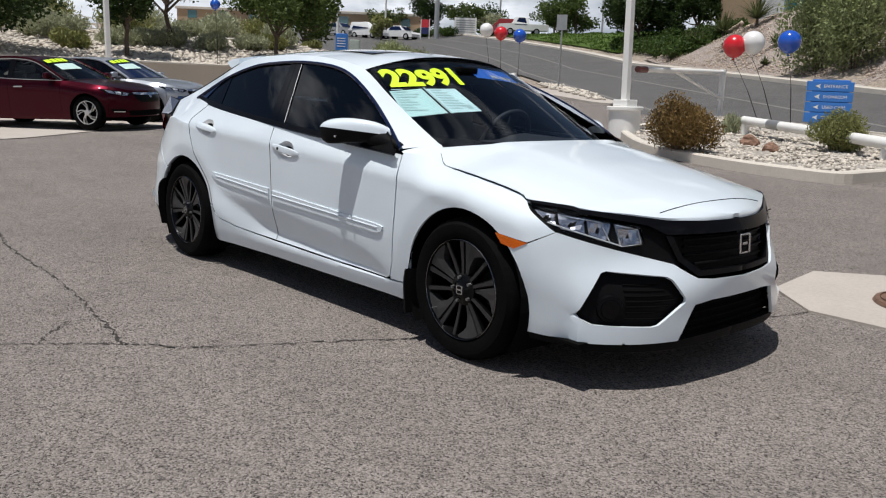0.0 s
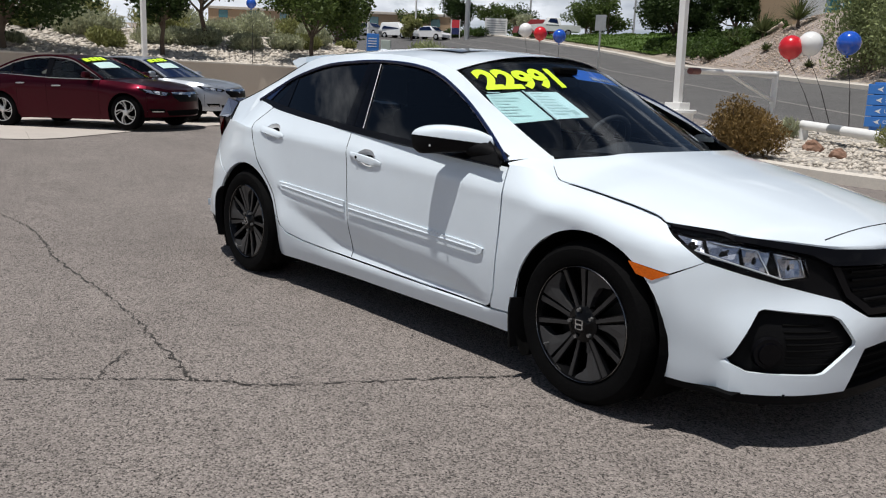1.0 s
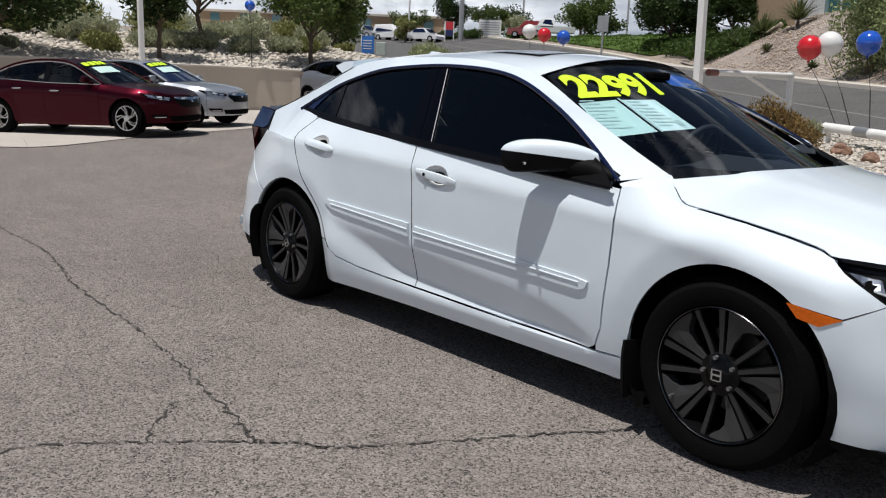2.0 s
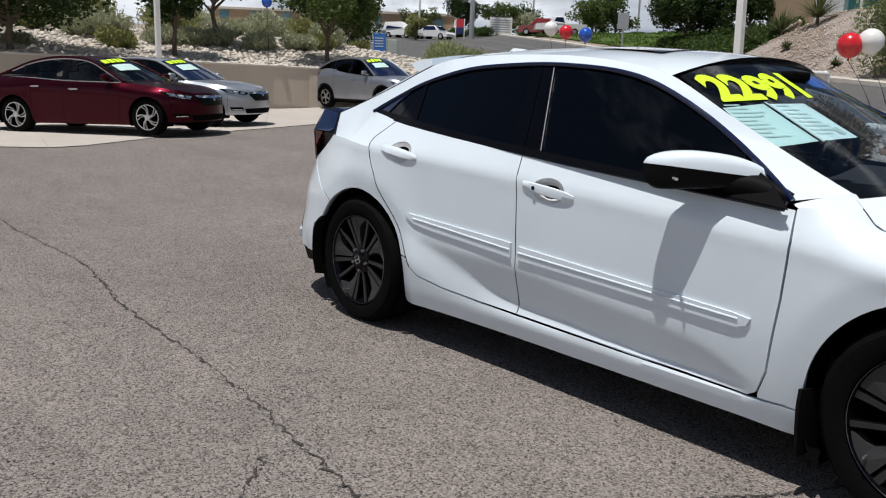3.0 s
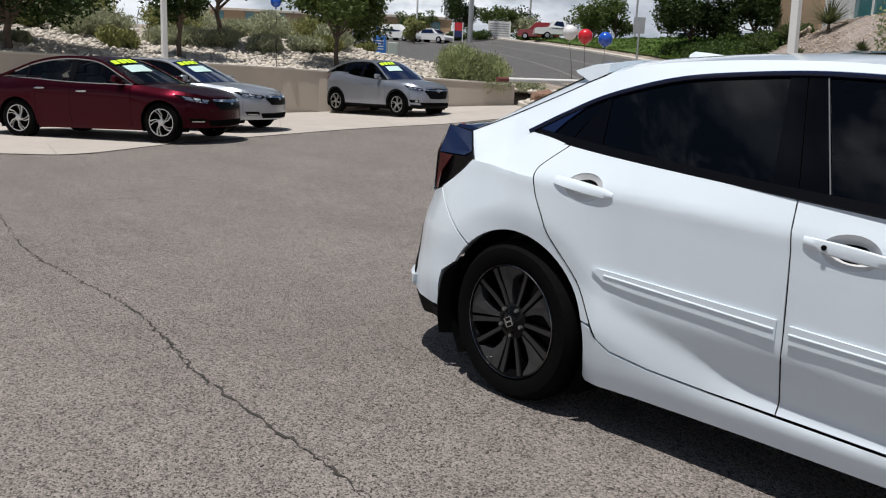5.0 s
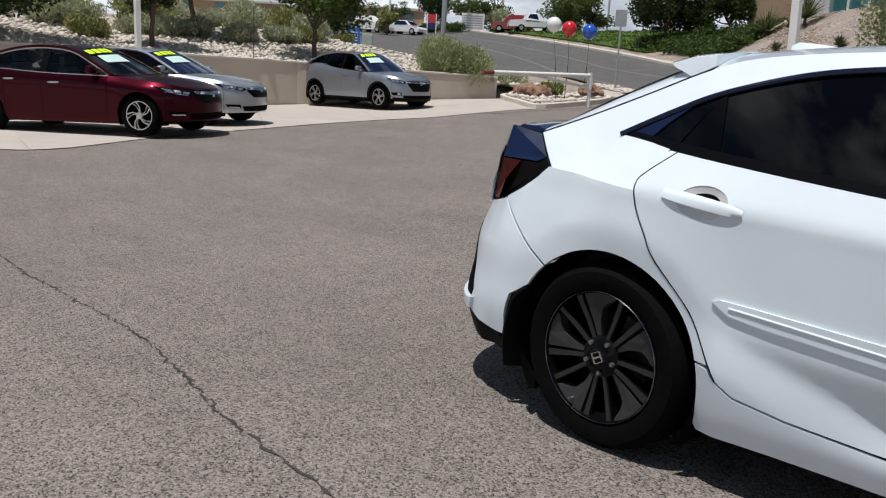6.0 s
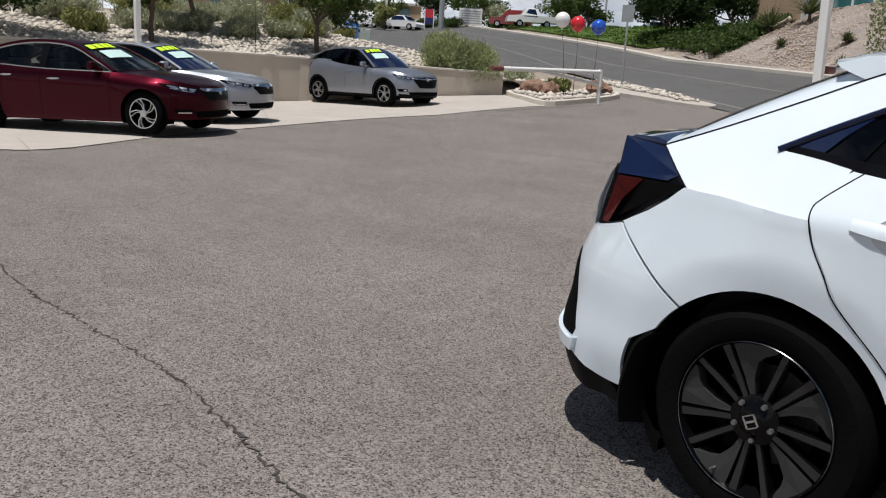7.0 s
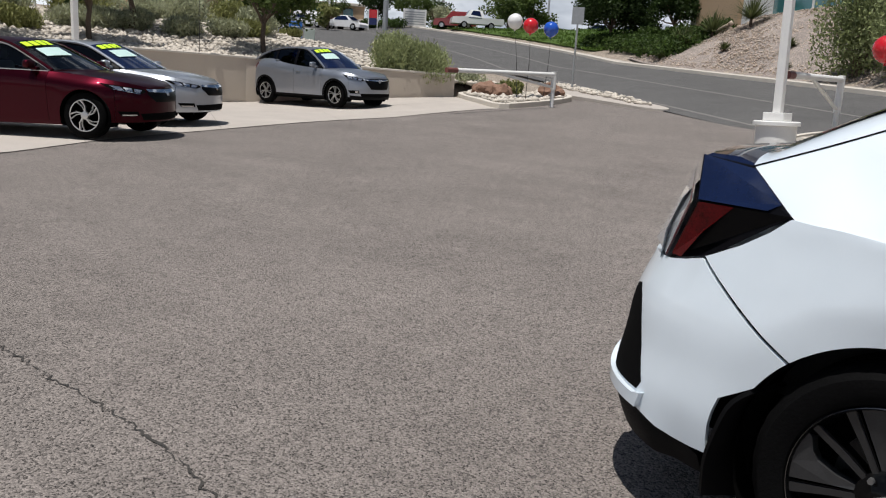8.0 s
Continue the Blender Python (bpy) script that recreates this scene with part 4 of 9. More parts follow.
for z in (0.305, 0.33, 0.355, 0.38, 0.405, 0.43, 0.455):
    both("duct_bar", lambda: bar_mesh(2.11 - 0.2 * max(0, z - 0.38), z, 2.34 - 1.1 * max(0, z - 0.38) - 0.9 * max(0, 0.36 - z), z - 0.004, 0.004, 0.030), M_VOID, car)


def disc_at(u, z, r, depth, thick, seg=28):
    f = inset(depth)
    p = Vector(f(u, z))
    a, b = Vector(f(u + 0.02, z)) - p, Vector(f(u, z + 0.02)) - p
    p.y, a.y, b.y = -p.y, -a.y, -b.y
    n = b.cross(a).normalized()
    n = -n if n.x < 0 else n
    m = Matrix.Translation(p) @ n.to_track_quat("Z", "Y").to_matrix().to_4x4()
    bm = bmesh.new()
    bmesh.ops.create_cone(bm, cap_ends=True, segments=seg, radius1=r, radius2=r * 0.92, depth=thick, matrix=m)
    return bm


for ob in both("fog_lamp", lambda: disc_at(2.045, 0.350, 0.056, 0.020, 0.02), M_GLOSS, car, "small round fog lamp"):
    pass
both("fog_lens", lambda: disc_at(2.045, 0.350, 0.040, 0.007, 0.010), M_PILLAR, car)

# lamps and grille: a black band that runs from wing to wing
band = [(1.672, 0.749), (1.70, 0.724), (1.76, 0.688), (1.825, 0.649), (1.94, 0.616), (2.08, 0.580), (2.21, 0.550), (2.32, 0.526), (2.36, 0.505), (2.37, 0.54), (2.33, 0.60), (2.315, 0.640), (2.315, 0.697), (2.10, 0.718), (1.84, 0.740)]
both("grille_band", lambda: skin(band, inset(0.022), 0.04, 0.0), M_BLACK, car, "gloss black grille panel")
# upper lip of the grille, a raised bar following the bonnet's edge
both("grille_bar", lambda: skin([(1.675, 0.753), (1.84, 0.744), (1.98, 0.730), (2.10, 0.716), (2.30, 0.694), (2.52, 0.689), (2.764, 0.689), (2.764, 0.640), (2.54, 0.640), (2.29, 0.640), (2.20, 0.676), (2.05, 0.700), (1.84, 0.732), (1.69, 0.744)], inset(-0.004), 0.04, 0.03), M_GLOSS, car, "gloss black grille bar")
both("grille_mesh", lambda: skin([(2.30, 0.636), (2.764, 0.636), (2.764, 0.485), (2.46, 0.487), (2.36, 0.545)], inset(0.045), 0.05, 0.0), M_BLACK, car)
for z in (0.52, 0.555, 0.59, 0.62):
    both("grille_slat", lambda: bar_mesh(2.40 if z > 0.53 else 2.46, z, 2.764, z + 0.004, 0.007, 0.034), M_BLACK, car)
both("grille_frame", lambda: skin([(2.29, 0.636), (2.325, 0.636), (2.375, 0.548), (2.47, 0.492), (2.764, 0.488), (2.764, 0.466), (2.45, 0.470), (2.35, 0.535)], inset(0.006), 0.04, 0.03), M_GLOSS, car)
# plain badge on the grille
bm = bmesh.new()
for x0, x1, z0, z1 in ((-0.045, -0.032, -0.042, 0.042), (0.032, 0.045, -0.042, 0.042), (-0.034, 0.034, 0.036, 0.044), (-0.028, 0.028, -0.044, -0.036), (-0.02, 0.02, -0.006, 0.006)):
    box(bm, x0, x1, -0.006, 0.006, z0, z1, 0.002)
bmesh.ops.transform(bm, matrix=pose(2.192, 0, 0.585, -4, 0, 90), verts=bm.verts)
part("grille_badge", bm, M_CHROME, car, "plain chrome badge")

# headlamps: bowls behind a clear cover
lamp_poly = [(1.690, 0.738), (1.84, 0.727), (1.98, 0.705), (2.10, 0.684), (2.165, 0.666), (2.185, 0.606), (2.16, 0.595), (2.08, 0.590), (1.96, 0.622), (1.85, 0.648), (1.77, 0.690)]


def headlamp(left):
    def put(bm):
        if left:
            flip_y(bm)
        return bm
    hl = crisp(part("headlight", put(skin(lamp_poly, inset(-0.002), 0.035, 0.02)), M_LENS, car, "clear swept headlight"))
    hl.visible_shadow = False
    crisp(part("bezel", put(skin(shift_poly(lamp_poly, 0.004), inset(0.020), 0.035, 0.0)), M_VOID, hl))
    for q in ([(1.712, 0.731), (1.80, 0.723), (1.815, 0.673), (1.768, 0.696)], [(1.812, 0.722), (1.92, 0.708), (1.932, 0.643), (1.834, 0.662)], [(1.932, 0.706), (2.035, 0.688), (2.022, 0.620), (1.948, 0.635)], [(2.048, 0.686), (2.155, 0.664), (2.170, 0.608), (2.075, 0.598)]):
        # faceted mirror of a lamp bowl: hollow in the middle, broken into small flats
        cu, cz = sum(p[0] for p in q) / 4, sum(p[1] for p in q) / 4

        def bowl(a, b):
            h = math.sin(a * 311.7 + b * 173.3) * 43758.5
            return inset(0.010 + 0.0045 * (h - math.floor(h)) + 0.010 * math.exp(-((a - cu) ** 2 + (b - cz) ** 2) / 0.0009))(a, b)
        crisp(part("reflector", put(skin(q, bowl, 0.020, 0.004)), M_REFLECT, hl), 3)
    for q in ([(2.052, 0.684), (2.155, 0.664), (2.172, 0.605), (2.08, 0.597), (2.052, 0.684)], [(1.82, 0.718), (1.99, 0.694), (2.035, 0.612)]):
        for (u0, z0), (u1, z1) in zip(q, q[1:]):
            part("chrome_edge", put(bar_mesh(u0, z0, u1, z1, 0.0028, 0.009, 5)), M_CHROME, hl)
    bm = bar_mesh(1.78, 0.685, 2.08, 0.598, 0.003, 0.006)
    part("light_strip", put(bm), M_CLEAR, hl)


headlamp(False)
headlamp(True)
both("side_marker", lambda: skin([(1.556, 0.612), (1.71, 0.590), (1.652, 0.560), (1.59, 0.572)], inset(-0.003), 0.03, 0.012), M_AMBER, car, "amber side marker")

# lower grille and chin
both("lower_grille", lambda: skin([(2.39, 0.262), (2.43, 0.350), (2.54, 0.360), (2.764, 0.358), (2.764, 0.19), (2.35, 0.19)], inset(0.05), 0.05, 0.0), M_VOID, car)
for z in (0.235, 0.27, 0.305, 0.335):
    both("lower_grille_bar", lambda: bar_mesh(2.40 + (0.03 if z > 0.3 else 0), z, 2.764, z, 0.006, 0.040), M_VOID, car)
both("chin_spoiler", lambda: skin([(1.70, 0.207), (1.95, 0.200), (2.35, 0.200), (2.45, 0.205), (2.764, 0.21), (2.764, 0.165), (2.35, 0.16), (1.95, 0.165), (1.72, 0.175)], inset(0.012), 0.05, 0.03), M_BLACK, car, "black chin spoiler")

# mouldings along the doors
both("door_moulding", lambda: skin([(-0.224, 0.582), (-0.224, 0.527), (0.755, 0.488), (0.79, 0.500), (0.803, 0.525), (0.74, 0.533)], inset(-0.008), 0.04, 0.010), M_CAR, car)
both("door_moulding", lambda: skin([(-0.265, 0.590), (-0.265, 0.528), (-0.80, 0.562), (-0.90, 0.575), (-0.955, 0.608), (-0.93, 0.618)], inset(-0.008), 0.04, 0.010), M_CAR, car)
both("moulding_ridge", lambda: bar_mesh(-0.222, 0.556, 0.76, 0.516, 0.005, -0.007, 14), M_CAR, car)
both("moulding_ridge", lambda: bar_mesh(-0.27, 0.561, -0.90, 0.598, 0.005, -0.007, 14), M_CAR, car)


# handles over shallow cups
def handle_bm(u0, u1, z0, z1, part_of):
    L = u1 - u0
    if part_of == "cup":
        uc, zc = (u0 + u1) / 2, (z0 + z1) / 2 + 0.002

        def bowl(a, b):
            r = math.hypot((a - uc) / 0.084, (b - zc) / 0.050)
            return inset(0.026 * max(0.0, 1 - r ** 2.2) + 0.001)(a, b)
        return skin(cup_ring(u0, u1, z0, z1), bowl, 0.011, 0.0)
    bm = bmesh.new()
    n = 14
    rings = []
    for k in range(n + 1):
        t = k / n
        u, zc = u0 + L * t, z0 + (z1 - z0) * t
        h = 0.0165 + 0.004 * math.sin(math.pi * t) - 0.006 * max(0, t - 0.88) / 0.12
        out = 0.004 + 0.008 * math.sin(math.pi * t) ** 0.5
        ring = []
        for a, b in ((h, 0.1), (h * 0.85, 0.8), (h * 0.1, 1.0), (-h * 0.75, 0.85), (-h, 0.1)):
            x, y, z = body_at(u, zc + a)
            ring.append(bm.verts.new((x, -(y + out * b), z)))
        rings.append(ring)
    for r0, r1 in zip(rings, rings[1:]):
        for i in range(4):
            bm.faces.new((r0[i], r1[i], r1[i + 1], r0[i + 1]))
    bm.faces.new(rings[0])
    bm.faces.new(rings[-1][::-1])
    bmesh.ops.recalc_face_normals(bm, faces=bm.faces)
    return bm


M_CUP = paint("white_handle_cup", (0.74, 0.745, 0.74), 0.35, var=0.06, coat=0.5)
for doors, (u0, u1, z0, z1) in ((FRONT_DOORS, GRIP_F), (REAR_DOORS, GRIP_R)):
    for left in (False, True):
        for nm, mt in (("handle_cup", M_CUP), ("door_handle", M_CAR)):
            bm = handle_bm(u0, u1, z0, z1, "cup" if nm == "handle_cup" else "grip")
            if left:
                flip_y(bm)
            crisp(part(nm, bm, mt, doors[left]), 50)
for left in (False, True):
    bm = disc_at(-0.150, 0.829, 0.008, -0.011, 0.006, 14)
    if left:
        flip_y(bm)
    part("keyhole", bm, M_VOID, FRONT_DOORS[left])

# ---- greenhouse ----
DLO_UP = [(-1.44, -0.748, 1.063), (-1.28, -0.705, 1.146), (-1.118, -0.668, 1.217), (-0.86, -0.642, 1.281), (-0.60, -0.635, 1.304), (-0.31, -0.634, 1.310), (0.0, -0.645, 1.288), (0.22, -0.675, 1.240), (0.484, -0.742, 1.136), (0.705, -0.806, 1.018), (0.872, -0.853, 0.905)]
ROOF_EDGE = [(-1.842, -0.690, 1.038), (-1.66, -0.645, 1.110), (-1.445, -0.598, 1.202), (-1.228, -0.562, 1.294), (-1.05, -0.56, 1.333), (-0.72, -0.575, 1.352), (-0.31, -0.582, 1.350), (0.0, -0.582, 1.322), (0.213, -0.585, 1.276), (0.50, -0.638, 1.145), (0.78, -0.685, 1.020), (0.99, -0.712, 0.930)]
up_c = [Vector(p) for p in smooth_poly(DLO_UP, 8, closed=False)]
edge_c = [Vector(p) for p in smooth_poly(ROOF_EDGE, 8, closed=False)]


def resample(c, n):
    L = [0.0]
    for a, b in zip(c, c[1:]):
        L.append(L[-1] + (b - a).length)
    out = []
    for k in range(n + 1):
        t = L[-1] * k / n
        i = min(max(int(np.searchsorted(L, t, "right")) - 1, 0), len(c) - 2)
        f = (t - L[i]) / max(L[i + 1] - L[i], 1e-9)
        out.append(c[i].lerp(c[i + 1], f))
    return out


def loft(a, b, rows, bulge=0.0, out=None):
    """A skin between two curves of equal count."""
    bm = bmesh.new()
    n = len(a)
    g = []
    for j in range(rows + 1):
        t = j / rows
        row = []
        for i in range(n):
            p = a[i].lerp(b[i], t)
            if bulge:
                d = (a[min(i + 1, n - 1)] - a[max(i - 1, 0)]).cross(b[i] - a[i]).normalized()
                if d.y > 0:
                    d = -d
                p = p + d * bulge * 4 * t * (1 - t)
            row.append(bm.verts.new(p))
        g.append(row)
    for j in range(rows):
        for i in range(n - 1):
            bm.faces.new((g[j][i], g[j][i + 1], g[j + 1][i + 1], g[j + 1][i]))
    bmesh.ops.recalc_face_normals(bm, faces=bm.faces)
    return bm


def face_out(bm, centre=(-0.3, 0, 0.7)):
    c = Vector(centre)
    s = sum((f.normal.dot(f.calc_center_median() - c) * f.calc_area() for f in bm.faces))
    if s < 0:
        bmesh.ops.reverse_faces(bm, faces=bm.faces)
    return bm


NR = 72
cut = min(range(len(edge_c)), key=lambda i: abs(edge_c[i].x + 1.62))
rail_lo, rail_hi = resample(up_c, NR), resample(edge_c[cut:], NR)


def rail():
    bm = loft(rail_lo, rail_hi, 6)
    bm.normal_update()
    return face_out(bm)


# shoulder over the rear wheel: from the crease up to the hatch's seam, the window's corner and the door
sh_lo = resample([Vector((x, -y + 0.0045, z)) for x, y, z in [body_at(u, crease_z(u) - 0.008) for u in [-1.652 + 0.384 * k / 20 for k in range(21)]]], 40)
sh_tip = up_c[0].copy()
sh_hi = resample(edge_c[:cut + 1], 14)[:-1] + resample([edge_c[cut], sh_tip], 6)[:-1] + resample([sh_tip] + [Vector((x, -y, z)) for x, y, z in [(-1.36, 0.768, 1.055), (-1.30, 0.778, 1.047), (-1.222, 0.790, 1.032)]], 20)


def shoulder():
    bm = loft(sh_lo, sh_hi, 8)
    bm.normal_update()
    return face_out(bm)


both("rear_shoulder", shoulder, M_CAR, car, "", 60)


both("roof_rail", rail, M_CAR, car, "", 60)
# foot of the windscreen pillar, running into the wing and up to the bonnet
foot_lo = [Vector((x, -y + 0.002, z)) for x, y, z in [(0.872, 0.853, 0.895)] + [body_at(u, zz) for u, zz in [(0.90, 0.882), (0.96, 0.878), (1.03, 0.866), (1.10, 0.838), (1.16, 0.827)]]]
foot_hi = [Vector(p) for p in [(0.99, -0.706, 0.932), (1.005, -0.710, 0.919), (1.025, -0.722, 0.905), (1.05, -0.737, 0.888)]] + [Vector((x, -y + 0.014, z - 0.003)) for x, y, z in [body_at(1.10, 0.850), body_at(1.16, 0.838)]]


def pillar_foot():
    bm = loft(resample([Vector(p) for p in smooth_poly([tuple(p) for p in foot_lo], 4, closed=False)], 24), resample([Vector(p) for p in smooth_poly([tuple(p) for p in foot_hi], 4, closed=False)], 24), 6, 0.006)
    bm.normal_update()
    return face_out(bm)


both("pillar_foot", pillar_foot, M_CAR, car, "", 60)

roof_c = soft([-1.30, -1.05, -0.72, -0.36, 0.0, 0.20, 0.30], [1.362, 1.388, 1.404, 1.408, 1.394, 1.370, 1.352])
edge_roof = [p for p in edge_c if -1.232 <= p.x <= 0.214]


def crown(c, mid_z, mid_x, n=26, p=2.3):
    """A skin across the car from one edge curve to its mirror image."""
    bm = bmesh.new()
    g = []
    for q in c:
        row = []
        for k in range(n + 1):
            t = -1 + 2 * k / n
            w = 1 - abs(t) ** p
            row.append(bm.verts.new((q.x + (mid_x(q.x) - q.x) * w, -q.y * t, q.z + (mid_z(q.x) - q.z) * w)))
        g.append(row)
    for r0, r1 in zip(g, g[1:]):
        for k in range(n):
            bm.faces.new((r0[k], r0[k + 1], r1[k + 1], r1[k]))
    bm.normal_update()
    return face_out(bm)


crisp(part("roof", crown(edge_roof, roof_c, lambda x: x + 0.075 * max(0, (x + 0.5) / 0.7) ** 2 - 0.10 * max(0, (-x - 0.9) / 0.33)), M_CAR, car), 60)
# sunroof pane
bm = bmesh.new()
g = [[bm.verts.new((x, y, roof_c(x) + 0.004 - 0.052 * abs(y / 0.58) ** 2.3)) for y in [-0.40 + 0.05 * k for k in range(17)]] for x in [-0.42 + 0.05 * k for k in range(10)]]
for r0, r1 in zip(g, g[1:]):
    for k in range(16):
        bm.faces.new((r0[k], r1[k], r1[k + 1], r0[k + 1]))
bm.normal_update()
crisp(part("sunroof", face_out(bm), M_SHADE, car, "dark glass sunroof"))
# aerial fin
bm = bmesh.new()
rows = []
for k in range(9):
    t = k / 8
    x = -1.03 - 0.21 * t
    h = 0.006 + 0.050 * t ** 0.8 * (1 if t < 0.9 else 0.7)
    w = 0.022 * math.sin(math.pi * (0.15 + 0.75 * t)) + 0.006
    z = roof_c(x) - 0.003
    rows.append([bm.verts.new((x, y, z + zz)) for y, zz in ((-w, 0), (-w * 0.55, h * 0.6), (0, h), (w * 0.55, h * 0.6), (w, 0))])
for r0, r1 in zip(rows, rows[1:]):
    for k in range(4):
        bm.faces.new((r0[k], r0[k + 1], r1[k + 1], r1[k]))
bm.faces.new(rows[0])
bm.faces.new(rows[-1][::-1])
bmesh.ops.recalc_face_normals(bm, faces=bm.faces)
crisp(part("roof_aerial", bm, M_CAR, car, "white shark-fin aerial"), 60)

# windscreen
ws_x = soft([0.86, 0.90, 0.95, 1.083, 1.219, 1.30, 1.36], [1.25, 1.17, 1.06, 0.80, 0.545, 0.385, 0.27])


def screen_x(y, z):
    return ws_x(z) - 0.52 * y * y


def screen_bm(ins=0.0, lift=0.0):
    bm = bmesh.new()
    g = []
    for j in range(19):
        t = j / 18
        row = []
        for k in range(29):
            s = -1 + 2 * k / 28
            yb, yt = 0.712 - ins, 0.585 - ins
            zb = 0.930 - 0.045 * (1 - s * s) + ins
            zt = 1.276 + 0.080 * (1 - abs(s) ** 2.2) - ins
            z = zb + (zt - zb) * t
            y = s * (yb + (yt - yb) * t)
            row.append(bm.verts.new((screen_x(y, z) + lift, y, z + lift * 0.8)))
        g.append(row)
    for r0, r1 in zip(g, g[1:]):
        for k in range(28):
            bm.faces.new((r0[k], r0[k + 1], r1[k + 1], r1[k]))
    bm.normal_update()
    return face_out(bm)


ws = crisp(part("windscreen", screen_bm(0.0), M_SCREEN, car, "clear windscreen"), 80)
ws.visible_shadow = False


def screen_strip(y0, y1, t0, t1, lift=-0.004, n=10):
    bm = bmesh.new()
    g = []
    for j in range(n + 1):
        row = []
        for k in range(n + 1):
            s = y0 + (y1 - y0) * k / n
            t = t0 + (t1 - t0) * j / n
            zb, zt = 0.930 - 0.045 * (1 - s * s), 1.276 + 0.080 * (1 - abs(s) ** 2.2)
            z = zb + (zt - zb) * t
            y = s * (0.712 + (0.585 - 0.712) * t)
            row.append(bm.verts.new((screen_x(y, z) + lift, y, z + lift * 0.8)))
        g.append(row)
    for r0, r1 in zip(g, g[1:]):
        for k in range(n):
            bm.faces.new((r0[k], r0[k + 1], r1[k + 1], r1[k]))
    bm.normal_update()
    return face_out(bm)


for a in ((-1, -0.96, 0, 1), (0.965, 1, 0, 1), (-0.96, 0.965, 0.955, 1), (-0.96, 0.965, 0, 0.10)):
    part("windscreen_border", screen_strip(*a), M_VOID, ws)


# ---- side glass and its trim ----
def glass_y(x, z):
    return 0.857 - 0.62 * (z - 0.95) - 0.04 * max(0.0, (-x - 0.3) / 1.1) ** 2


def pane_at(d):
    def f(a, b):
        return a, glass_y(a, b) + d, b
    return f


up_xz = [(p.x, p.z) for p in up_c]


def top_at(x):
    return float(np.interp(x, [p[0] for p in up_xz], [p[1] for p in up_xz]))


def pane_poly(a, b, lo=0.012, hi=0.016, n=16):
    """The opening between two leaning lines, each given by its x at the belt and at the top."""
    low = [a[0] + (b[0] - a[0]) * k / n for k in range(n + 1)]
    high = [b[1] + (a[1] - b[1]) * k / n for k in range(n + 1)]
    return [(x, belt_z(x) + lo) for x in low] + [(x, max(top_at(x) - hi, belt_z(x) + lo + 0.0005)) for x in high]


L_SEAM, L_REAR, L_END, L_SPLIT, L_FRONT = (-1.205, -1.125), (-1.047, -1.106), (-0.360, -0.447), (-0.272, -0.388), (-0.181, -0.322)
wins = both("front_window", lambda: skin(pane_poly(L_FRONT, (0.845, 0.80)), pane_at(-0.004), 0.05, 0.0), M_TINT_F, car, "dark tinted side window")
wins[1].data.materials[0] = M_TINT_L
both("rear_window", lambda: skin(pane_poly(L_REAR, L_END), pane_at(-0.004), 0.05, 0.0), M_TINT, car, "dark tinted side window")
both("quarter_window", lambda: skin(pane_poly((-1.40, -1.36), (L_SEAM[0] - 0.003, L_SEAM[1] - 0.003)), pane_at(-0.003), 0.05, 0.0), M_TINT, car, "dark tinted quarter window")
# added near-black sheet behind the rear side glass stands in for the unlit cabin
both("cabin_shade_sheet", lambda: skin(pane_poly((-1.42, -1.40), L_FRONT, 0.004, 0.004), pane_at(-0.010), 0.08, 0.0), M_VOID, car)
both("door_corner_panel", lambda: skin(pane_poly((L_SEAM[0] + 0.003, L_SEAM[1] + 0.003), (L_REAR[0] - 0.002, L_REAR[1] - 0.002), 0.004, 0.008), pane_at(0.000), 0.03, 0.005), M_PILLAR, car, "gloss black window corner of the rear door")
both("rear_door_pillar", lambda: skin(pane_poly((L_END[0] + 0.002, L_END[1] + 0.002), (L_SPLIT[0] - 0.002, L_SPLIT[1] - 0.002), 0.004, 0.008), pane_at(0.001), 0.03, 0.006), M_PILLAR, car, "gloss black pillar trim")
both("front_door_pillar", lambda: skin(pane_poly((L_SPLIT[0] + 0.002, L_SPLIT[1] + 0.002), (L_FRONT[0] - 0.003, L_FRONT[1] - 0.003), 0.004, 0.008), pane_at(0.001), 0.03, 0.006), M_PILLAR, car, "gloss black pillar trim")
both("pillar_cap", lambda: skin([(-1.438, 1.062), (-1.38, 1.062), (-1.317, 1.063), (-1.270, 1.118), (-1.215, 1.166), (-1.225, top_at(-1.225) - 0.002), (-1.28, top_at(-1.28) - 0.002), (-1.36, top_at(-1.36) - 0.002)], pane_at(0.004), 0.03, 0.006), M_SHADE, car, "gloss black window corner with sky blue painted in")


def strip_bm(curve, r):
    bm = bmesh.new()
    tube(bm, curve, r, 8)
    return bm


both("belt_trim", lambda: skin([(x, belt_z(x) - 0.014) for x in np.linspace(-1.43, 0.87, 40)] + [(x, belt_z(x) + 0.014) for x in np.linspace(0.87, -1.40, 40)], pane_at(0.006), 0.06, 0.012), M_GLOSS, car, "black belt trim")
both("window_trim", lambda: strip_bm([p + Vector((0, -0.004, 0.0)) for p in rail_lo], 0.010), M_SHADE, car, "gloss black window surround")
both("bright_strip", lambda: strip_bm([(x, -(glass_y(x, z) + 0.003), z) for x, z in [(L_FRONT[0] + (L_FRONT[1] - L_FRONT[0]) * t, belt_z(L_FRONT[0]) + 0.014 + (top_at(L_FRONT[1]) - 0.014 - belt_z(L_FRONT[0]) - 0.014) * t) for t in [k / 8 for k in range(9)]]], 0.0024), M_STRIP, car, "slim bright window strip")

# sail panel and mirror on each front door
both("mirror_sail", lambda: skin([(0.885, 0.884), (0.69, 0.897), (0.715, 1.000), (0.80, 0.955)], pane_at(0.008), 0.03, 0.008), M_BLACK, car)


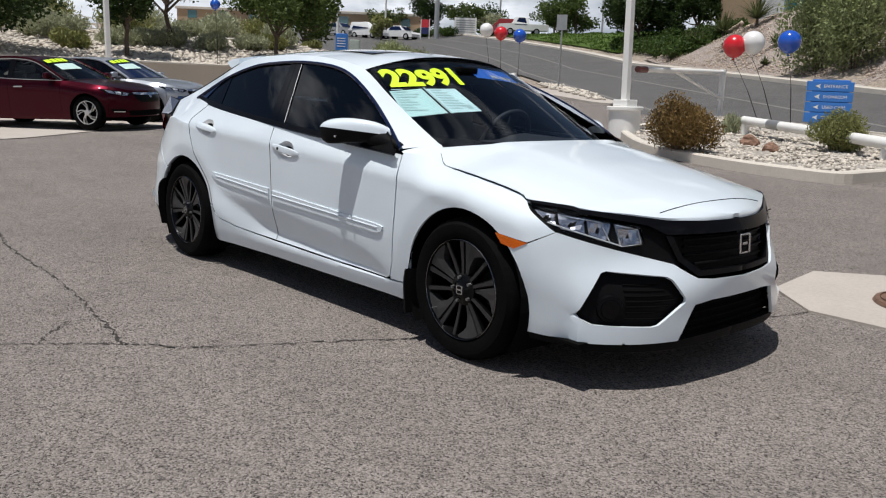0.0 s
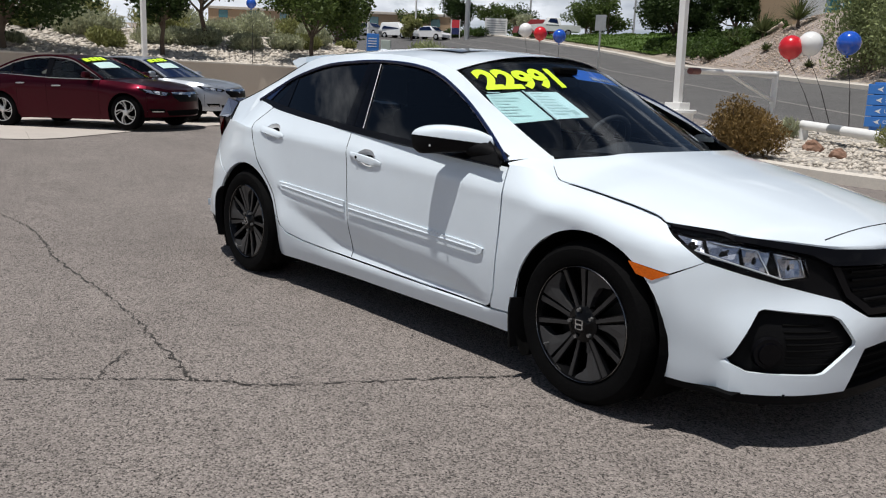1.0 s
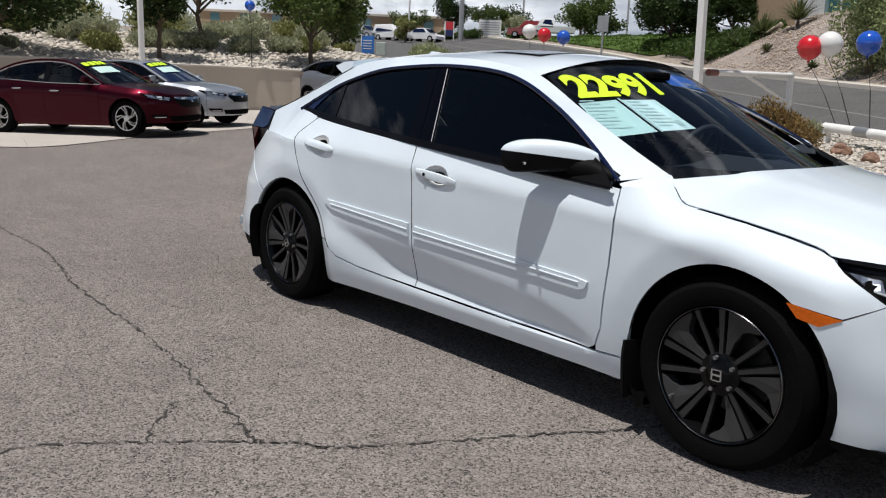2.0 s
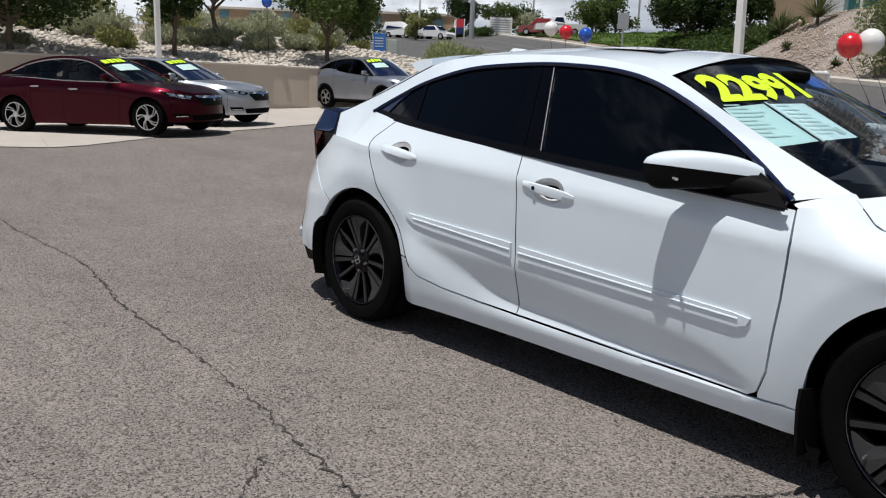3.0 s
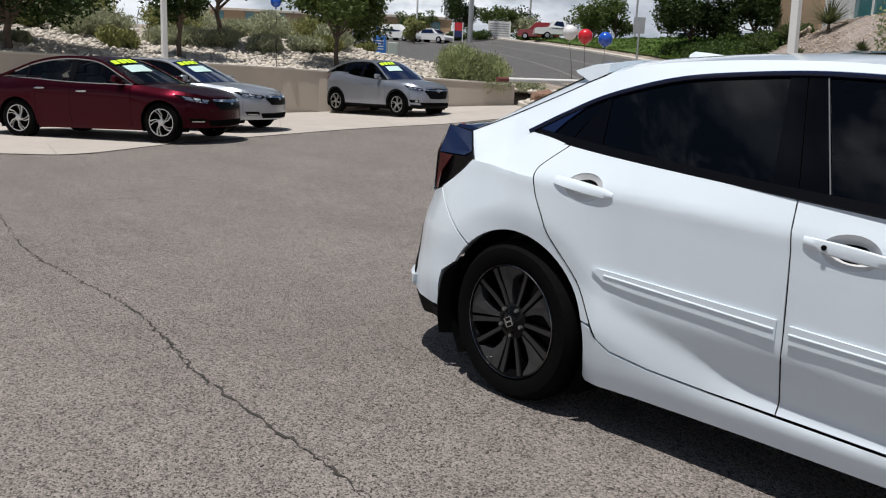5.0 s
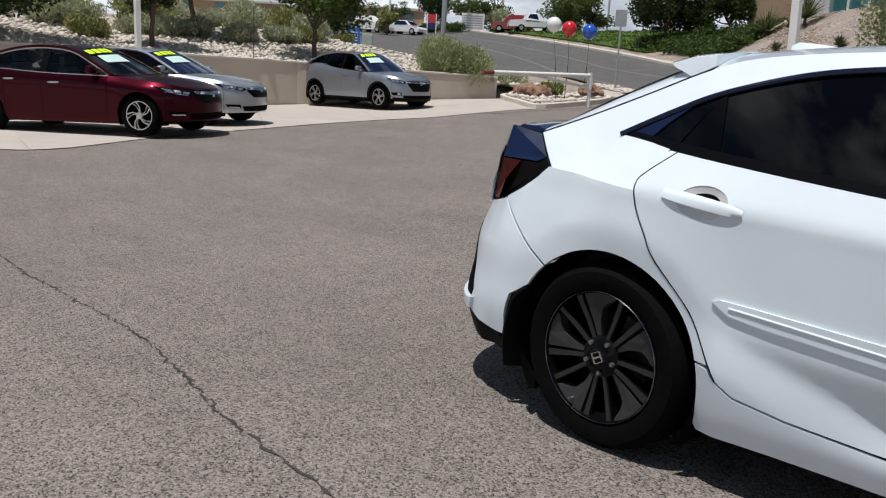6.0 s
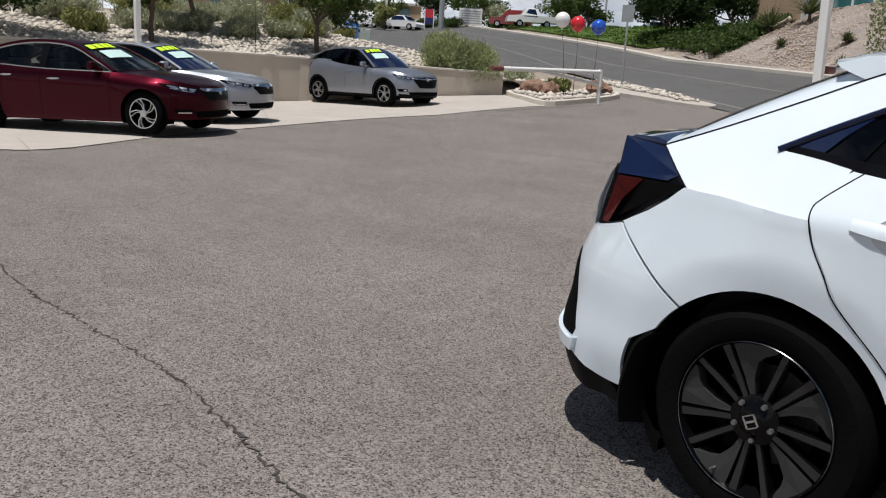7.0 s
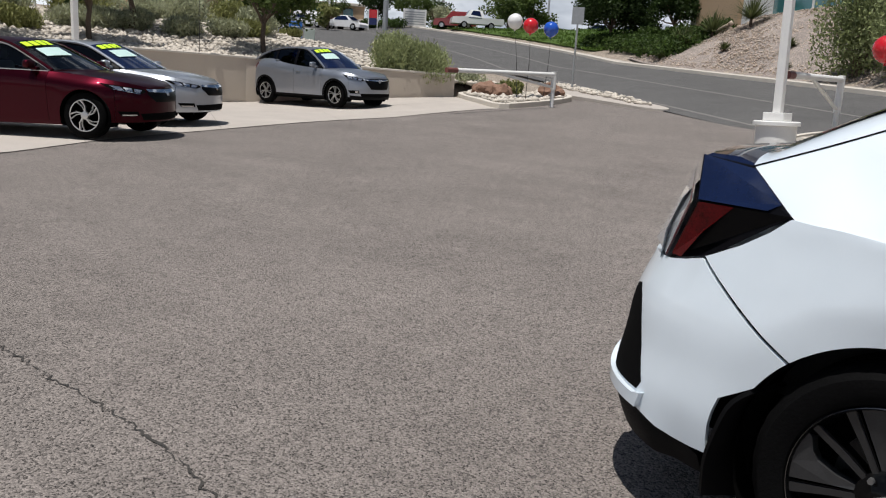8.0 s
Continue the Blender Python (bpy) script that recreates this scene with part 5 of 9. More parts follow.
def mirror_bm(top):
    """Housing swept from the arm's end outwards; the cap above, the shell below."""
    bm = bmesh.new()
    a, b = Vector((0.722, -0.815, 0.958)), Vector((0.474, -1.024, 0.984))
    wide = soft([0, 0.3, 0.8, 0.94, 1], [0.058, 0.080, 0.074, 0.055, 0.034])
    high = soft([0, 0.15, 0.45, 0.8, 0.95, 1], [0.030, 0.050, 0.062, 0.049, 0.026, 0.010])
    deep = soft([0, 0.3, 0.6, 0.94, 1], [0.036, 0.047, 0.058, 0.074, 0.062])
    rings = []
    for k in range(17):
        t = k / 16
        c = a.lerp(b, t)
        ring = []
        for q in range(11):
            th = math.pi * q / 10
            out = math.copysign(abs(math.cos(th)) ** 0.75, math.cos(th))
            up = math.sin(th) ** (0.75 if top else 0.6)
            ring.append(bm.verts.new(c + Vector((wide(t) * out * (1 - (0 if top else 0.22 * up)), 0, high(t) * up if top else -0.003 - deep(t) * up))))
        rings.append(ring)
    for r0, r1 in zip(rings, rings[1:]):
        for q in range(10):
            bm.faces.new((r0[q], r0[q + 1], r1[q + 1], r1[q]))
        bm.faces.new((r0[10], r0[0], r1[0], r1[10]))
    bm.faces.new(rings[0])
    bm.faces.new(rings[-1][::-1])
    bmesh.ops.recalc_face_normals(bm, faces=bm.faces)
    return bm


mirror_tops = both("wing_mirror", lambda: mirror_bm(True), M_CAR, car, "white mirror cap", 55)
for left in (False, True):
    bm = mirror_bm(False)
    bl = bmesh.new()
    tube(bl, [(0.86, -0.838, 0.905), (0.80, -0.845, 0.918), (0.74, -0.852, 0.932), (0.66, -0.875, 0.938)], [0.020, 0.036, 0.040, 0.034], 12)
    bs = bmesh.new()
    box(bs, -0.004, 0.004, -0.03, 0.03, -0.004, 0.004, 0.001, pose(0.552, -1.010, 0.945, 0, 0, 50))
    for q in (bm, bl, bs):
        if left:
            flip_y(q)
    crisp(part("mirror_shell", bm, M_GLOSS, mirror_tops[left], "gloss black mirror shell"), 55)
    crisp(part("mirror_arm", bl, M_BLACK, mirror_tops[left]), 60)
    part("indicator_strip", bs, M_CLEAR, mirror_tops[left])

# ---- bonnet and cowl ----
hood_edge = [Vector((1.00, -0.722, 0.918)), Vector((1.045, -0.752, 0.893))]
for u, z in ((1.10, 0.853), (1.16, 0.841), (1.25, 0.832), (1.35, 0.821), (1.5, 0.796), (1.62, 0.772), (1.668, 0.756), (1.84, 0.745), (1.97, 0.733), (2.10, 0.723), (2.30, 0.704), (2.52, 0.700), (2.69, 0.701), (2.764, 0.701)):
    x, y, z = body_at(u, z)
    hood_edge.append(Vector((x, -y if u < 2.76 else 0.0, z)))
hood_c = [Vector(p) for p in smooth_poly([tuple(p) for p in hood_edge], 5, closed=False)]
hx = [p.x for p in hood_c]
for i in range(1, len(hx)):
    hx[i] = max(hx[i], hx[i - 1] + 1e-4)
hood_mid = soft([1.0, 1.2, 1.4, 1.6, 1.8, 1.95, 2.08, 2.15, 2.17], [0.950, 0.932, 0.906, 0.872, 0.826, 0.785, 0.740, 0.706, 0.701])


def hood_bm():
    bm = bmesh.new()
    g = []
    n = 36
    x1 = hx[-1]
    for i in range(41):
        x = 1.0 + (x1 - 1.0 - 0.001) * (i / 40)
        yh = -float(np.interp(x, hx, [p.y for p in hood_c]))
        ze = float(np.interp(x, hx, [p.z for p in hood_c]))
        row = []
        for k in range(n + 1):
            t = -1 + 2 * k / n
            w = 1 - abs(t) ** 2.5
            y = yh * t
            # pressed ridges either side of the middle
            rid = 0.007 / (1 + math.exp((abs(y) - (0.46 - 0.10 * (x - 1)) ) / 0.012)) * max(0, min(1, (2.1 - x) / 0.5))
            row.append(bm.verts.new((x + 0.20 * max(0, 1 - (x - 1) / 0.5) ** 1.5 * (1 - t * t), y, ze + (max(hood_mid(x), ze) - ze) * w + rid * min(1, w * 6))))
        g.append(row)
    for r0, r1 in zip(g, g[1:]):
        for k in range(n):
            bm.faces.new((r0[k], r1[k], r1[k + 1], r0[k + 1]))
    bm.normal_update()
    face_out(bm)
    edges = [e for e in bm.edges if e.is_boundary]
    got = bmesh.ops.extrude_edge_only(bm, edges=edges)["geom"]
    for v in got:
        if isinstance(v, bmesh.types.BMVert):
            v.co.z -= 0.018
            v.co.y *= 0.995
    bmesh.ops.remove_doubles(bm, verts=bm.verts, dist=1e-5)
    return bm


crisp(part("bonnet", hood_bm(), M_CAR, car, "white bonnet"), 50)


def hood_z(x, y):
    yh = -float(np.interp(x, hx, [p.y for p in hood_c]))
    ze = float(np.interp(x, hx, [p.z for p in hood_c]))
    w = 1 - min(1, abs(y / max(yh, 0.01))) ** 2.5
    return ze + (max(hood_mid(x), ze) - ze) * w + (0.0 if yh > abs(y) + 0.015 else -0.05)


# seam between the bonnet and the nose panel
bm = bmesh.new()
tube(bm, [(2.045 - 0.14 * y * y, y, hood_z(2.045 - 0.14 * y * y, y) + 0.001) for y in [-0.60 + 0.05 * k for k in range(25)]], 0.0022, 6)
part("nose_seam", bm, M_VOID, car)
both("bonnet_gap", lambda: strip_bm([p + Vector((0, 0.003, -0.005)) for p in hood_c if 1.03 < p.x < 1.72], 0.0035), M_VOID, car)
bm = bmesh.new()
g = []
for j in range(4):
    row = []
    for k in range(25):
        s = -1 + 2 * k / 24
        y = s * (0.705 - 0.03 * j)
        z = 0.930 - 0.045 * (1 - s * s) - 0.004 - 0.01 * j
        row.append(bm.verts.new((screen_x(y, 0.930 - 0.045 * (1 - s * s)) - 0.03 + 0.09 * j, y, z)))
    g.append(row)
for r0, r1 in zip(g, g[1:]):
    for k in range(24):
        bm.faces.new((r0[k], r0[k + 1], r1[k + 1], r1[k]))
bm.normal_update()
part("cowl_panel", face_out(bm), M_BLACK, car, "black cowl panel")
for y0, y1 in ((-0.55, 0.05), (0.05, 0.62)):
    bm = bmesh.new()
    tube(bm, [(screen_x(y, 0.905) + 0.03, y, 0.905 + 0.03 * abs(y - y0) / 0.6) for y in [y0 + (y1 - y0) * k / 6 for k in range(7)]], 0.008, 6)
    part("wiper_arm", bm, M_BLACK, car)

# ---- hatch, wing and rear lamps ----
edge_h = [p for p in edge_c if p.x <= -1.226]
hat_z = soft([-1.82, -1.66, -1.445, -1.228], [1.082, 1.174, 1.276, 1.364])
crisp(part("hatch", crown(edge_h, hat_z, lambda x: x - 0.03, 44, 6.0), M_CAR, car, "white tailgate"), 60)


def hatch_glass():
    bm = bmesh.new()
    g = []
    for p in [q for q in edge_h if q.x < -1.27]:
        row = []
        for k in range(17):
            t = (-1 + 2 * k / 16) * 0.80
            w = 1 - abs(t) ** 6.0
            row.append(bm.verts.new((p.x - 0.03 * w - 0.003, -p.y * t, p.z + (hat_z(p.x) - p.z) * w + 0.006)))
        g.append(row)
    for r0, r1 in zip(g, g[1:]):
        for k in range(16):
            bm.faces.new((r0[k], r0[k + 1], r1[k + 1], r1[k]))
    bm.normal_update()
    return face_out(bm)


crisp(part("rear_screen", hatch_glass(), M_SHADE, car, "dark rear screen"))
both("hatch_gap", lambda: strip_bm([p + Vector((0, -0.002, 0.001)) for p in edge_h], 0.0021), M_VOID, car)
# roof spoiler over the rear screen
bm = bmesh.new()
g = []
for k in range(25):
    s = -1 + 2 * k / 24
    y = s * 0.555
    zf = 1.372 - 0.040 * abs(s) ** 2.3
    xf = -1.225 - 0.05 * (1 - abs(s) ** 2)
    xr = -1.395 - 0.10 * (1 - abs(s) ** 2.5)
    zr = 1.322 + 0.020 * (1 - abs(s) ** 2) - 0.012 * abs(s) ** 6
    g.append([bm.verts.new(p) for p in ((xf, y, zf + 0.004), ((xf + xr) / 2, y, (zf + zr) / 2 + 0.010), (xr, y, zr), (xr + 0.012, y, zr - 0.012), ((xf + xr) / 2 + 0.01, y * 1.035, (zf + zr) / 2 - 0.055), (xf, y * 1.012, zf - 0.03))])
for r0, r1 in zip(g, g[1:]):
    for k in range(6):
        bm.faces.new((r0[k], r1[k], r1[(k + 1) % 6], r0[(k + 1) % 6]))
bm.faces.new(g[0])
bm.faces.new(g[-1][::-1])
bmesh.ops.recalc_face_normals(bm, faces=bm.faces)
crisp(part("roof_spoiler", bm, M_CAR, car, "white roof spoiler"), 40)

# black wing between the lamps
bm = bmesh.new()
g = []
for k in range(31):
    s = -1 + 2 * k / 30
    e = 1 - abs(s) ** 3
    y = s * 0.645
    dx = -0.075 * (1 - s * s)
    g.append([bm.verts.new(p) for p in ((-1.842 + dx, y, 1.040 + 0.012 * e), (-1.905 + dx, y * 0.99, 1.058 + 0.016 * e), (-1.985 + dx, y * 0.99, 1.060 + 0.016 * e), (-2.005 + dx, y * 0.99, 1.050 + 0.016 * e), (-1.975 + dx, y * 1.05, 1.012), (-1.86 + dx, y * 1.03, 1.010))])
for r0, r1 in zip(g, g[1:]):
    for k in range(6):
        bm.faces.new((r0[k], r1[k], r1[(k + 1) % 6], r0[(k + 1) % 6]))
bm.faces.new(g[0])
bm.faces.new(g[-1][::-1])
bmesh.ops.recalc_face_normals(bm, faces=bm.faces)
crisp(part("rear_wing", bm, M_SHADE, car, "gloss black rear wing"), 35)
# tail panel below the rear screen
bm = bmesh.new()
g = []
for k in range(21):
    s = -1 + 2 * k / 20
    y = s * 0.70
    dx = -0.09 * (1 - s * s)
    g.append([bm.verts.new(p) for p in ((-1.97 + dx, y * 0.98, 1.012), (-2.03 + dx, y, 0.93), (-2.07 + dx, y, 0.83), (-2.08 + dx, y, 0.745))])
for r0, r1 in zip(g, g[1:]):
    for k in range(3):
        bm.faces.new((r0[k], r0[k + 1], r1[k + 1], r1[k]))
bm.normal_update()
crisp(part("tail_panel", face_out(bm), M_CAR, car))


def facets(pts, faces):
    bm = bmesh.new()
    vs = [bm.verts.new(p) for p in pts]
    for f in faces:
        bm.faces.new([vs[i] for i in f])
    bmesh.ops.recalc_face_normals(bm, faces=bm.faces)
    return bm


# corners of the lamp on the right: tip, upper edge, ridge, lower edge
TIP, UPF, UPR = (-1.667, -0.842, 0.937), (-1.838, -0.690, 1.040), (-1.985, -0.694, 1.058)
MID, LOW, LOWF = (-1.945, -0.785, 0.936), (-2.040, -0.712, 0.757), (-1.882, -0.806, 0.797)
RIN, RINL = (-2.085, -0.57, 0.955), (-2.165, -0.57, 0.780)


def between(a, b, t, out=0.0):
    return tuple(a[i] + (b[i] - a[i]) * t + (0, -out, 0)[i] for i in range(3))


for left in (False, True):
    def put(bm):
        if left:
            flip_y(bm)
        return bm
    base = facets([TIP, UPF, UPR, MID, LOW, LOWF, (-1.75, -0.70, 0.90), (-1.90, -0.62, 0.80)], [(0, 1, 2), (0, 2, 3), (0, 3, 4, 5), (1, 0, 6), (5, 4, 7)])
    tl = part("tail_light", put(base), M_GLOSS, car, "black and red wrap-round tail light")
    # upper dark lens, drawn in from the black border
    q = [between(TIP, UPF, 0.18), between(TIP, UPF, 0.93), UPR, MID, between(TIP, MID, 0.22)]
    c = tuple(sum(p[i] for p in q) / 5 for i in range(3))
    up_l = [(p[0] + (c[0] - p[0]) * 0.05, p[1] + (c[1] - p[1]) * 0.05 - 0.006, p[2] + (c[2] - p[2]) * 0.05 + 0.004) for p in q]
    part("dark_lens", put(facets(up_l, [(0, 1, 2), (0, 2, 3), (0, 3, 4)])), M_SHADE, tl)
    red = [between(MID, TIP, 0.03, 0.004), between(MID, TIP, 0.42, 0.004), between(MID, LOWF, 0.55, 0.004), between(LOW, LOWF, 0.30, 0.004), between(MID, LOW, 0.93, 0.004)]
    part("red_lens", put(facets(red, [(0, 1, 2, 3, 4)])), M_RED, tl)
    edge_l = [(UPR[0] - 0.012, UPR[1], UPR[2] - 0.02), (MID[0] - 0.012, MID[1], MID[2]), (LOW[0] - 0.012, LOW[1], LOW[2]), RINL, RIN]
    part("rear_lens", put(facets(edge_l, [(0, 1, 4), (1, 2, 3, 4)])), M_CLEAR, tl, "clear rear lens")
    rr = [between(UPR, MID, 0.3), MID, LOW, (LOW[0] - 0.012, LOW[1] + 0.022, LOW[2] + 0.004), (MID[0] - 0.015, MID[1] + 0.022, MID[2])]
    rr = [(p[0] - 0.016, p[1], p[2]) for p in rr]
    part("red_edge", put(facets(rr, [(0, 1, 4), (1, 2, 3, 4)])), M_RED, tl)

# ---- rear bumper ----
rear_bump = [(-1.601, 0.590), (-1.893, 0.790), (-1.96, 0.772), (-2.03, 0.758), (-2.20, 0.748), (-2.764, 0.742), (-2.764, 0.37), (-2.45, 0.355), (-2.20, 0.330), (-2.00, 0.318), (-1.87, 0.288)] + arc(AXR, ARCH + 0.05, 185, 162, 4) + arc(AXR, ARCH, 150, 133, 4)
both("rear_bumper", lambda: skin(shift_poly(rear_bump, G), body_at, 0.035), M_CAR, car)
vent = [(-2.10, 0.622), (-2.075, 0.590), (-1.985, 0.398), (-2.00, 0.372), (-2.19, 0.372), (-2.22, 0.50), (-2.19, 0.640), (-2.15, 0.650)]
both("rear_vent", lambda: skin(vent, inset(-0.002), 0.03, 0.008), M_VOID, car, "black corner vent")
both("vent_lip", lambda: skin([(-1.965, 0.372), (-2.0, 0.362), (-2.22, 0.368), (-2.40, 0.385), (-2.40, 0.350), (-2.20, 0.332), (-1.98, 0.325)], inset(-0.016), 0.03, 0.02), M_CAR, car)
both("rear_valance", lambda: skin([(-1.795, 0.262), (-1.84, 0.285), (-2.00, 0.320), (-2.20, 0.333), (-2.764, 0.360), (-2.764, 0.22), (-2.20, 0.205), (-1.95, 0.205), (-1.80, 0.205)], inset(0.010), 0.05, 0.03), M_BLACK, car, "black rear valance")

# ---- wheel wells, floor, mud flaps ----
for ax in (AXF, AXR):
    for left in (False, True):
        bm = bmesh.new()
        prev = None
        for k in range(25):
            a = radians(-35 + 250 * k / 24)
            c, s = math.cos(a), math.sin(a)
            ring = [bm.verts.new((ax + c * r, y, HUB_Z + s * r)) for y, r in ((-0.885, ARCH + 0.001), (-0.84, ARCH + 0.014), (-0.55, ARCH + 0.014), (-0.55, 0.05))]
            if prev:
                for i in range(3):
                    bm.faces.new((prev[i], prev[i + 1], ring[i + 1], ring[i]))
            prev = ring
        if left:
            flip_y(bm)
        part("wheel_well", bm, M_VOID, car)
bm = bmesh.new()
box(bm, -0.99, 0.99, -0.80, 0.80, 0.17, 0.24)
box(bm, -2.12, -1.0, -0.54, 0.54, 0.22, 0.40)
box(bm, 1.0, 2.05, -0.54, 0.54, 0.19, 0.40)
# unseen plates, added to stop sun leaking down through the nose
box(bm, 1.70, 1.96, -0.80, 0.80, 0.200, 0.210)
box(bm, 1.961, 2.06, -0.64, 0.64, 0.200, 0.210)
box(bm, 2.061, 2.12, -0.44, 0.44, 0.200, 0.210)
part("underbody", bm, M_VOID, car)
# mud flaps: front ones behind the arch, rear ones a curved blade from the arch's edge
FLAPS = [([(0.994, -0.905, 0.352), (0.996, -0.914, 0.300), (1.000, -0.914, 0.235), (1.004, -0.908, 0.140)], [(1.030, -0.77, 0.345), (1.028, -0.77, 0.300), (1.024, -0.77, 0.235), (1.020, -0.77, 0.145)]),
         ([(-1.690, -0.905, 0.500), (-1.735, -0.915, 0.455), (-1.768, -0.908, 0.370), (-1.795, -0.890, 0.270), (-1.800, -0.868, 0.165)], [(-1.655, -0.76, 0.500), (-1.690, -0.76, 0.455), (-1.715, -0.76, 0.370), (-1.725, -0.76, 0.270), (-1.715, -0.76, 0.160)])]
for lo_e, hi_e in FLAPS:
    for left in (False, True):
        a = resample([Vector(p) for p in smooth_poly(lo_e, 4, closed=False)], 14)
        b = resample([Vector(p) for p in smooth_poly(hi_e, 4, closed=False)], 14)
        bm = loft(a, b, 5)
        bmesh.ops.solidify(bm, geom=bm.faces[:], thickness=0.012)
        bmesh.ops.recalc_face_normals(bm, faces=bm.faces)
        if left:
            flip_y(bm)
        crisp(part("mud_flap", bm, M_BLACK, car, "black mud flap"), 45)


# ---- wheels ----
def lathe(bm, prof, seg=48):
    """Turns a profile of (y, r) about the y axis."""
    rings = [[bm.verts.new((r * math.cos(2 * math.pi * k / seg), y, r * math.sin(2 * math.pi * k / seg))) for k in range(seg)] for y, r in prof]
    for r0, r1 in zip(rings, rings[1:]):
        for k in range(seg):
            bm.faces.new((r0[k], r0[(k + 1) % seg], r1[(k + 1) % seg], r1[k]))
    return rings


def prism(bm, pts, y0, y1, a=0.0):
    """A plate in the wheel's plane between two depths, turned by an angle."""
    c, s = math.cos(a), math.sin(a)
    lo = [bm.verts.new((x * c - z * s, y0[i] if hasattr(y0, "__len__") else y0, x * s + z * c)) for i, (x, z) in enumerate(pts)]
    hi = [bm.verts.new((x * c - z * s, y1[i] if hasattr(y1, "__len__") else y1, x * s + z * c)) for i, (x, z) in enumerate(pts)]
    n = len(pts)
    bm.faces.new(lo)
    bm.faces.new(hi[::-1])
    for i in range(n):
        bm.faces.new((lo[i], hi[i], hi[(i + 1) % n], lo[(i + 1) % n]))


def pol3(r, d, y=0.01):
    return r * math.cos(radians(d)), y, r * math.sin(radians(d))


def hatch_wheel(parent):
    bm = bmesh.new()
    lathe(bm, [(-0.004, 0.2285), (-0.010, 0.222), (0.010, 0.214), (0.03, 0.205), (0.12, 0.195), (0.16, 0.20)], 56)
    w = part("wheel", bm, M_RIM, parent, "black alloy wheel with dark machined blades")
    crisp(w, 40)
    bm = bmesh.new()
    R = 0.322
    prof = [(0.006, 0.224), (-0.006, 0.232), (-0.017, 0.262), (-0.014, 0.292), (0.004, R - 0.013), (0.020, R - 0.003)]
    for y in (0.055, 0.095, 0.125, 0.160):
        prof += [(y - 0.006, R), (y - 0.004, R - 0.008), (y + 0.004, R - 0.008), (y + 0.006, R)]
    prof += [(0.185, R - 0.004), (0.205, R - 0.02), (0.222, 0.28), (0.212, 0.235)]
    rings = lathe(bm, prof, 96)
    for i in (4, 5):
        for k in range(96):
            if k % 3 == 0:
                v = rings[i][k]
                r = math.hypot(v.co.x, v.co.z)
                v.co.x *= (r - 0.0015) / r
                v.co.z *= (r - 0.0015) / r
    bmesh.ops.recalc_face_normals(bm, faces=bm.faces)
    crisp(part("tyre", bm, M_RUBBER, w, "black tyre"), 30)
    bm = bmesh.new()
    lathe(bm, [(-0.0085, 0.2265), (-0.0105, 0.2245), (-0.0085, 0.2225)], 64)
    crisp(part("rim_edge", bm, M_EDGE, w, "thin bright rim edge"), 60)
    bm = bmesh.new()
    lathe(bm, [(0.095, 0.001), (0.095, 0.145), (0.108, 0.145)], 40)
    part("brake_disc", bm, M_DISC, w)
    bm = bmesh.new()
    box(bm, -0.155, -0.09, 0.07, 0.115, -0.07, 0.07, 0.01)
    part("brake_caliper", bm, M_BLACK, w)
    bm = bmesh.new()
    lathe(bm, [(0.13, 0.20), (0.13, 0.01)], 32)
    part("wheel_back", bm, M_VOID, w)
    pol = lambda r, d: (r * math.cos(radians(d)), r * math.sin(radians(d)))
    for k in range(5):
        a = 2 * math.pi * k / 5 + math.pi / 2
        for d, w0, w1 in ((0.0, 0.0065, 0.0115), (-47.0, 0.006, 0.0085)):
            # a straight spoke with a raised middle and sloping flanks
            ad = a + radians(d)
            bm = bmesh.new()
            prism(bm, [(0.040, w0 + 0.004), (0.130, w0 + 0.005), (0.2225, w1 + 0.004), (0.2225, -w1 - 0.004), (0.130, -w0 - 0.005), (0.040, -w0 - 0.004)], [0.018, 0.016, 0.008, 0.008, 0.016, 0.018], 0.055, ad)
            bmesh.ops.recalc_face_normals(bm, faces=bm.faces)
            part("spoke", bm, M_RIM, w)
            bm = bmesh.new()
            prism(bm, [(0.044, w0), (0.130, w0 + 0.001), (0.2215, w1), (0.2215, -w1), (0.130, -w0 - 0.001), (0.044, -w0)], [0.012, 0.009, 0.0, 0.0, 0.009, 0.012], 0.020, ad)
            bmesh.ops.recalc_face_normals(bm, faces=bm.faces)
            part("spoke_face", bm, M_FACE, w)
        # machined blade beside the wider spoke: it runs out along it and spreads along the rim
        bm = bmesh.new()
        prism(bm, [pol(0.056, -13), pol(0.120, -8.5), pol(0.2215, -6.5), pol(0.2222, -18), pol(0.2222, -30), pol(0.2215, -41.5), pol(0.205, -39), pol(0.186, -31), pol(0.168, -25.5), pol(0.120, -21), pol(0.062, -21)],
              [0.016, 0.012, 0.000, -0.002, -0.002, 0.001, 0.005, 0.007, 0.010, 0.014, 0.018], 0.045, a)
        bmesh.ops.recalc_face_normals(bm, faces=bm.faces)
        part("blade", bm, M_BLADE, w, "dark grey machined blade")
        bm = bmesh.new()
        c, s = math.cos(a + math.pi / 5 - 0.4), math.sin(a + math.pi / 5 - 0.4)
        bmesh.ops.create_cone(bm, cap_ends=True, segments=6, radius1=0.0088, radius2=0.0075, depth=0.020, matrix=Matrix.Translation((0.056 * c, 0.006, 0.056 * s)) @ pose(0, 0, 0, 90))
        part("wheel_nut", bm, M_NUT, w)
    bm = bmesh.new()
    tube(bm, [pol3(0.196, 214), pol3(0.196, 214, -0.012), pol3(0.190, 214, -0.028)], [0.0045, 0.004, 0.003], 7)
    part("tyre_valve", bm, M_NUT, w)
    bm = bmesh.new()
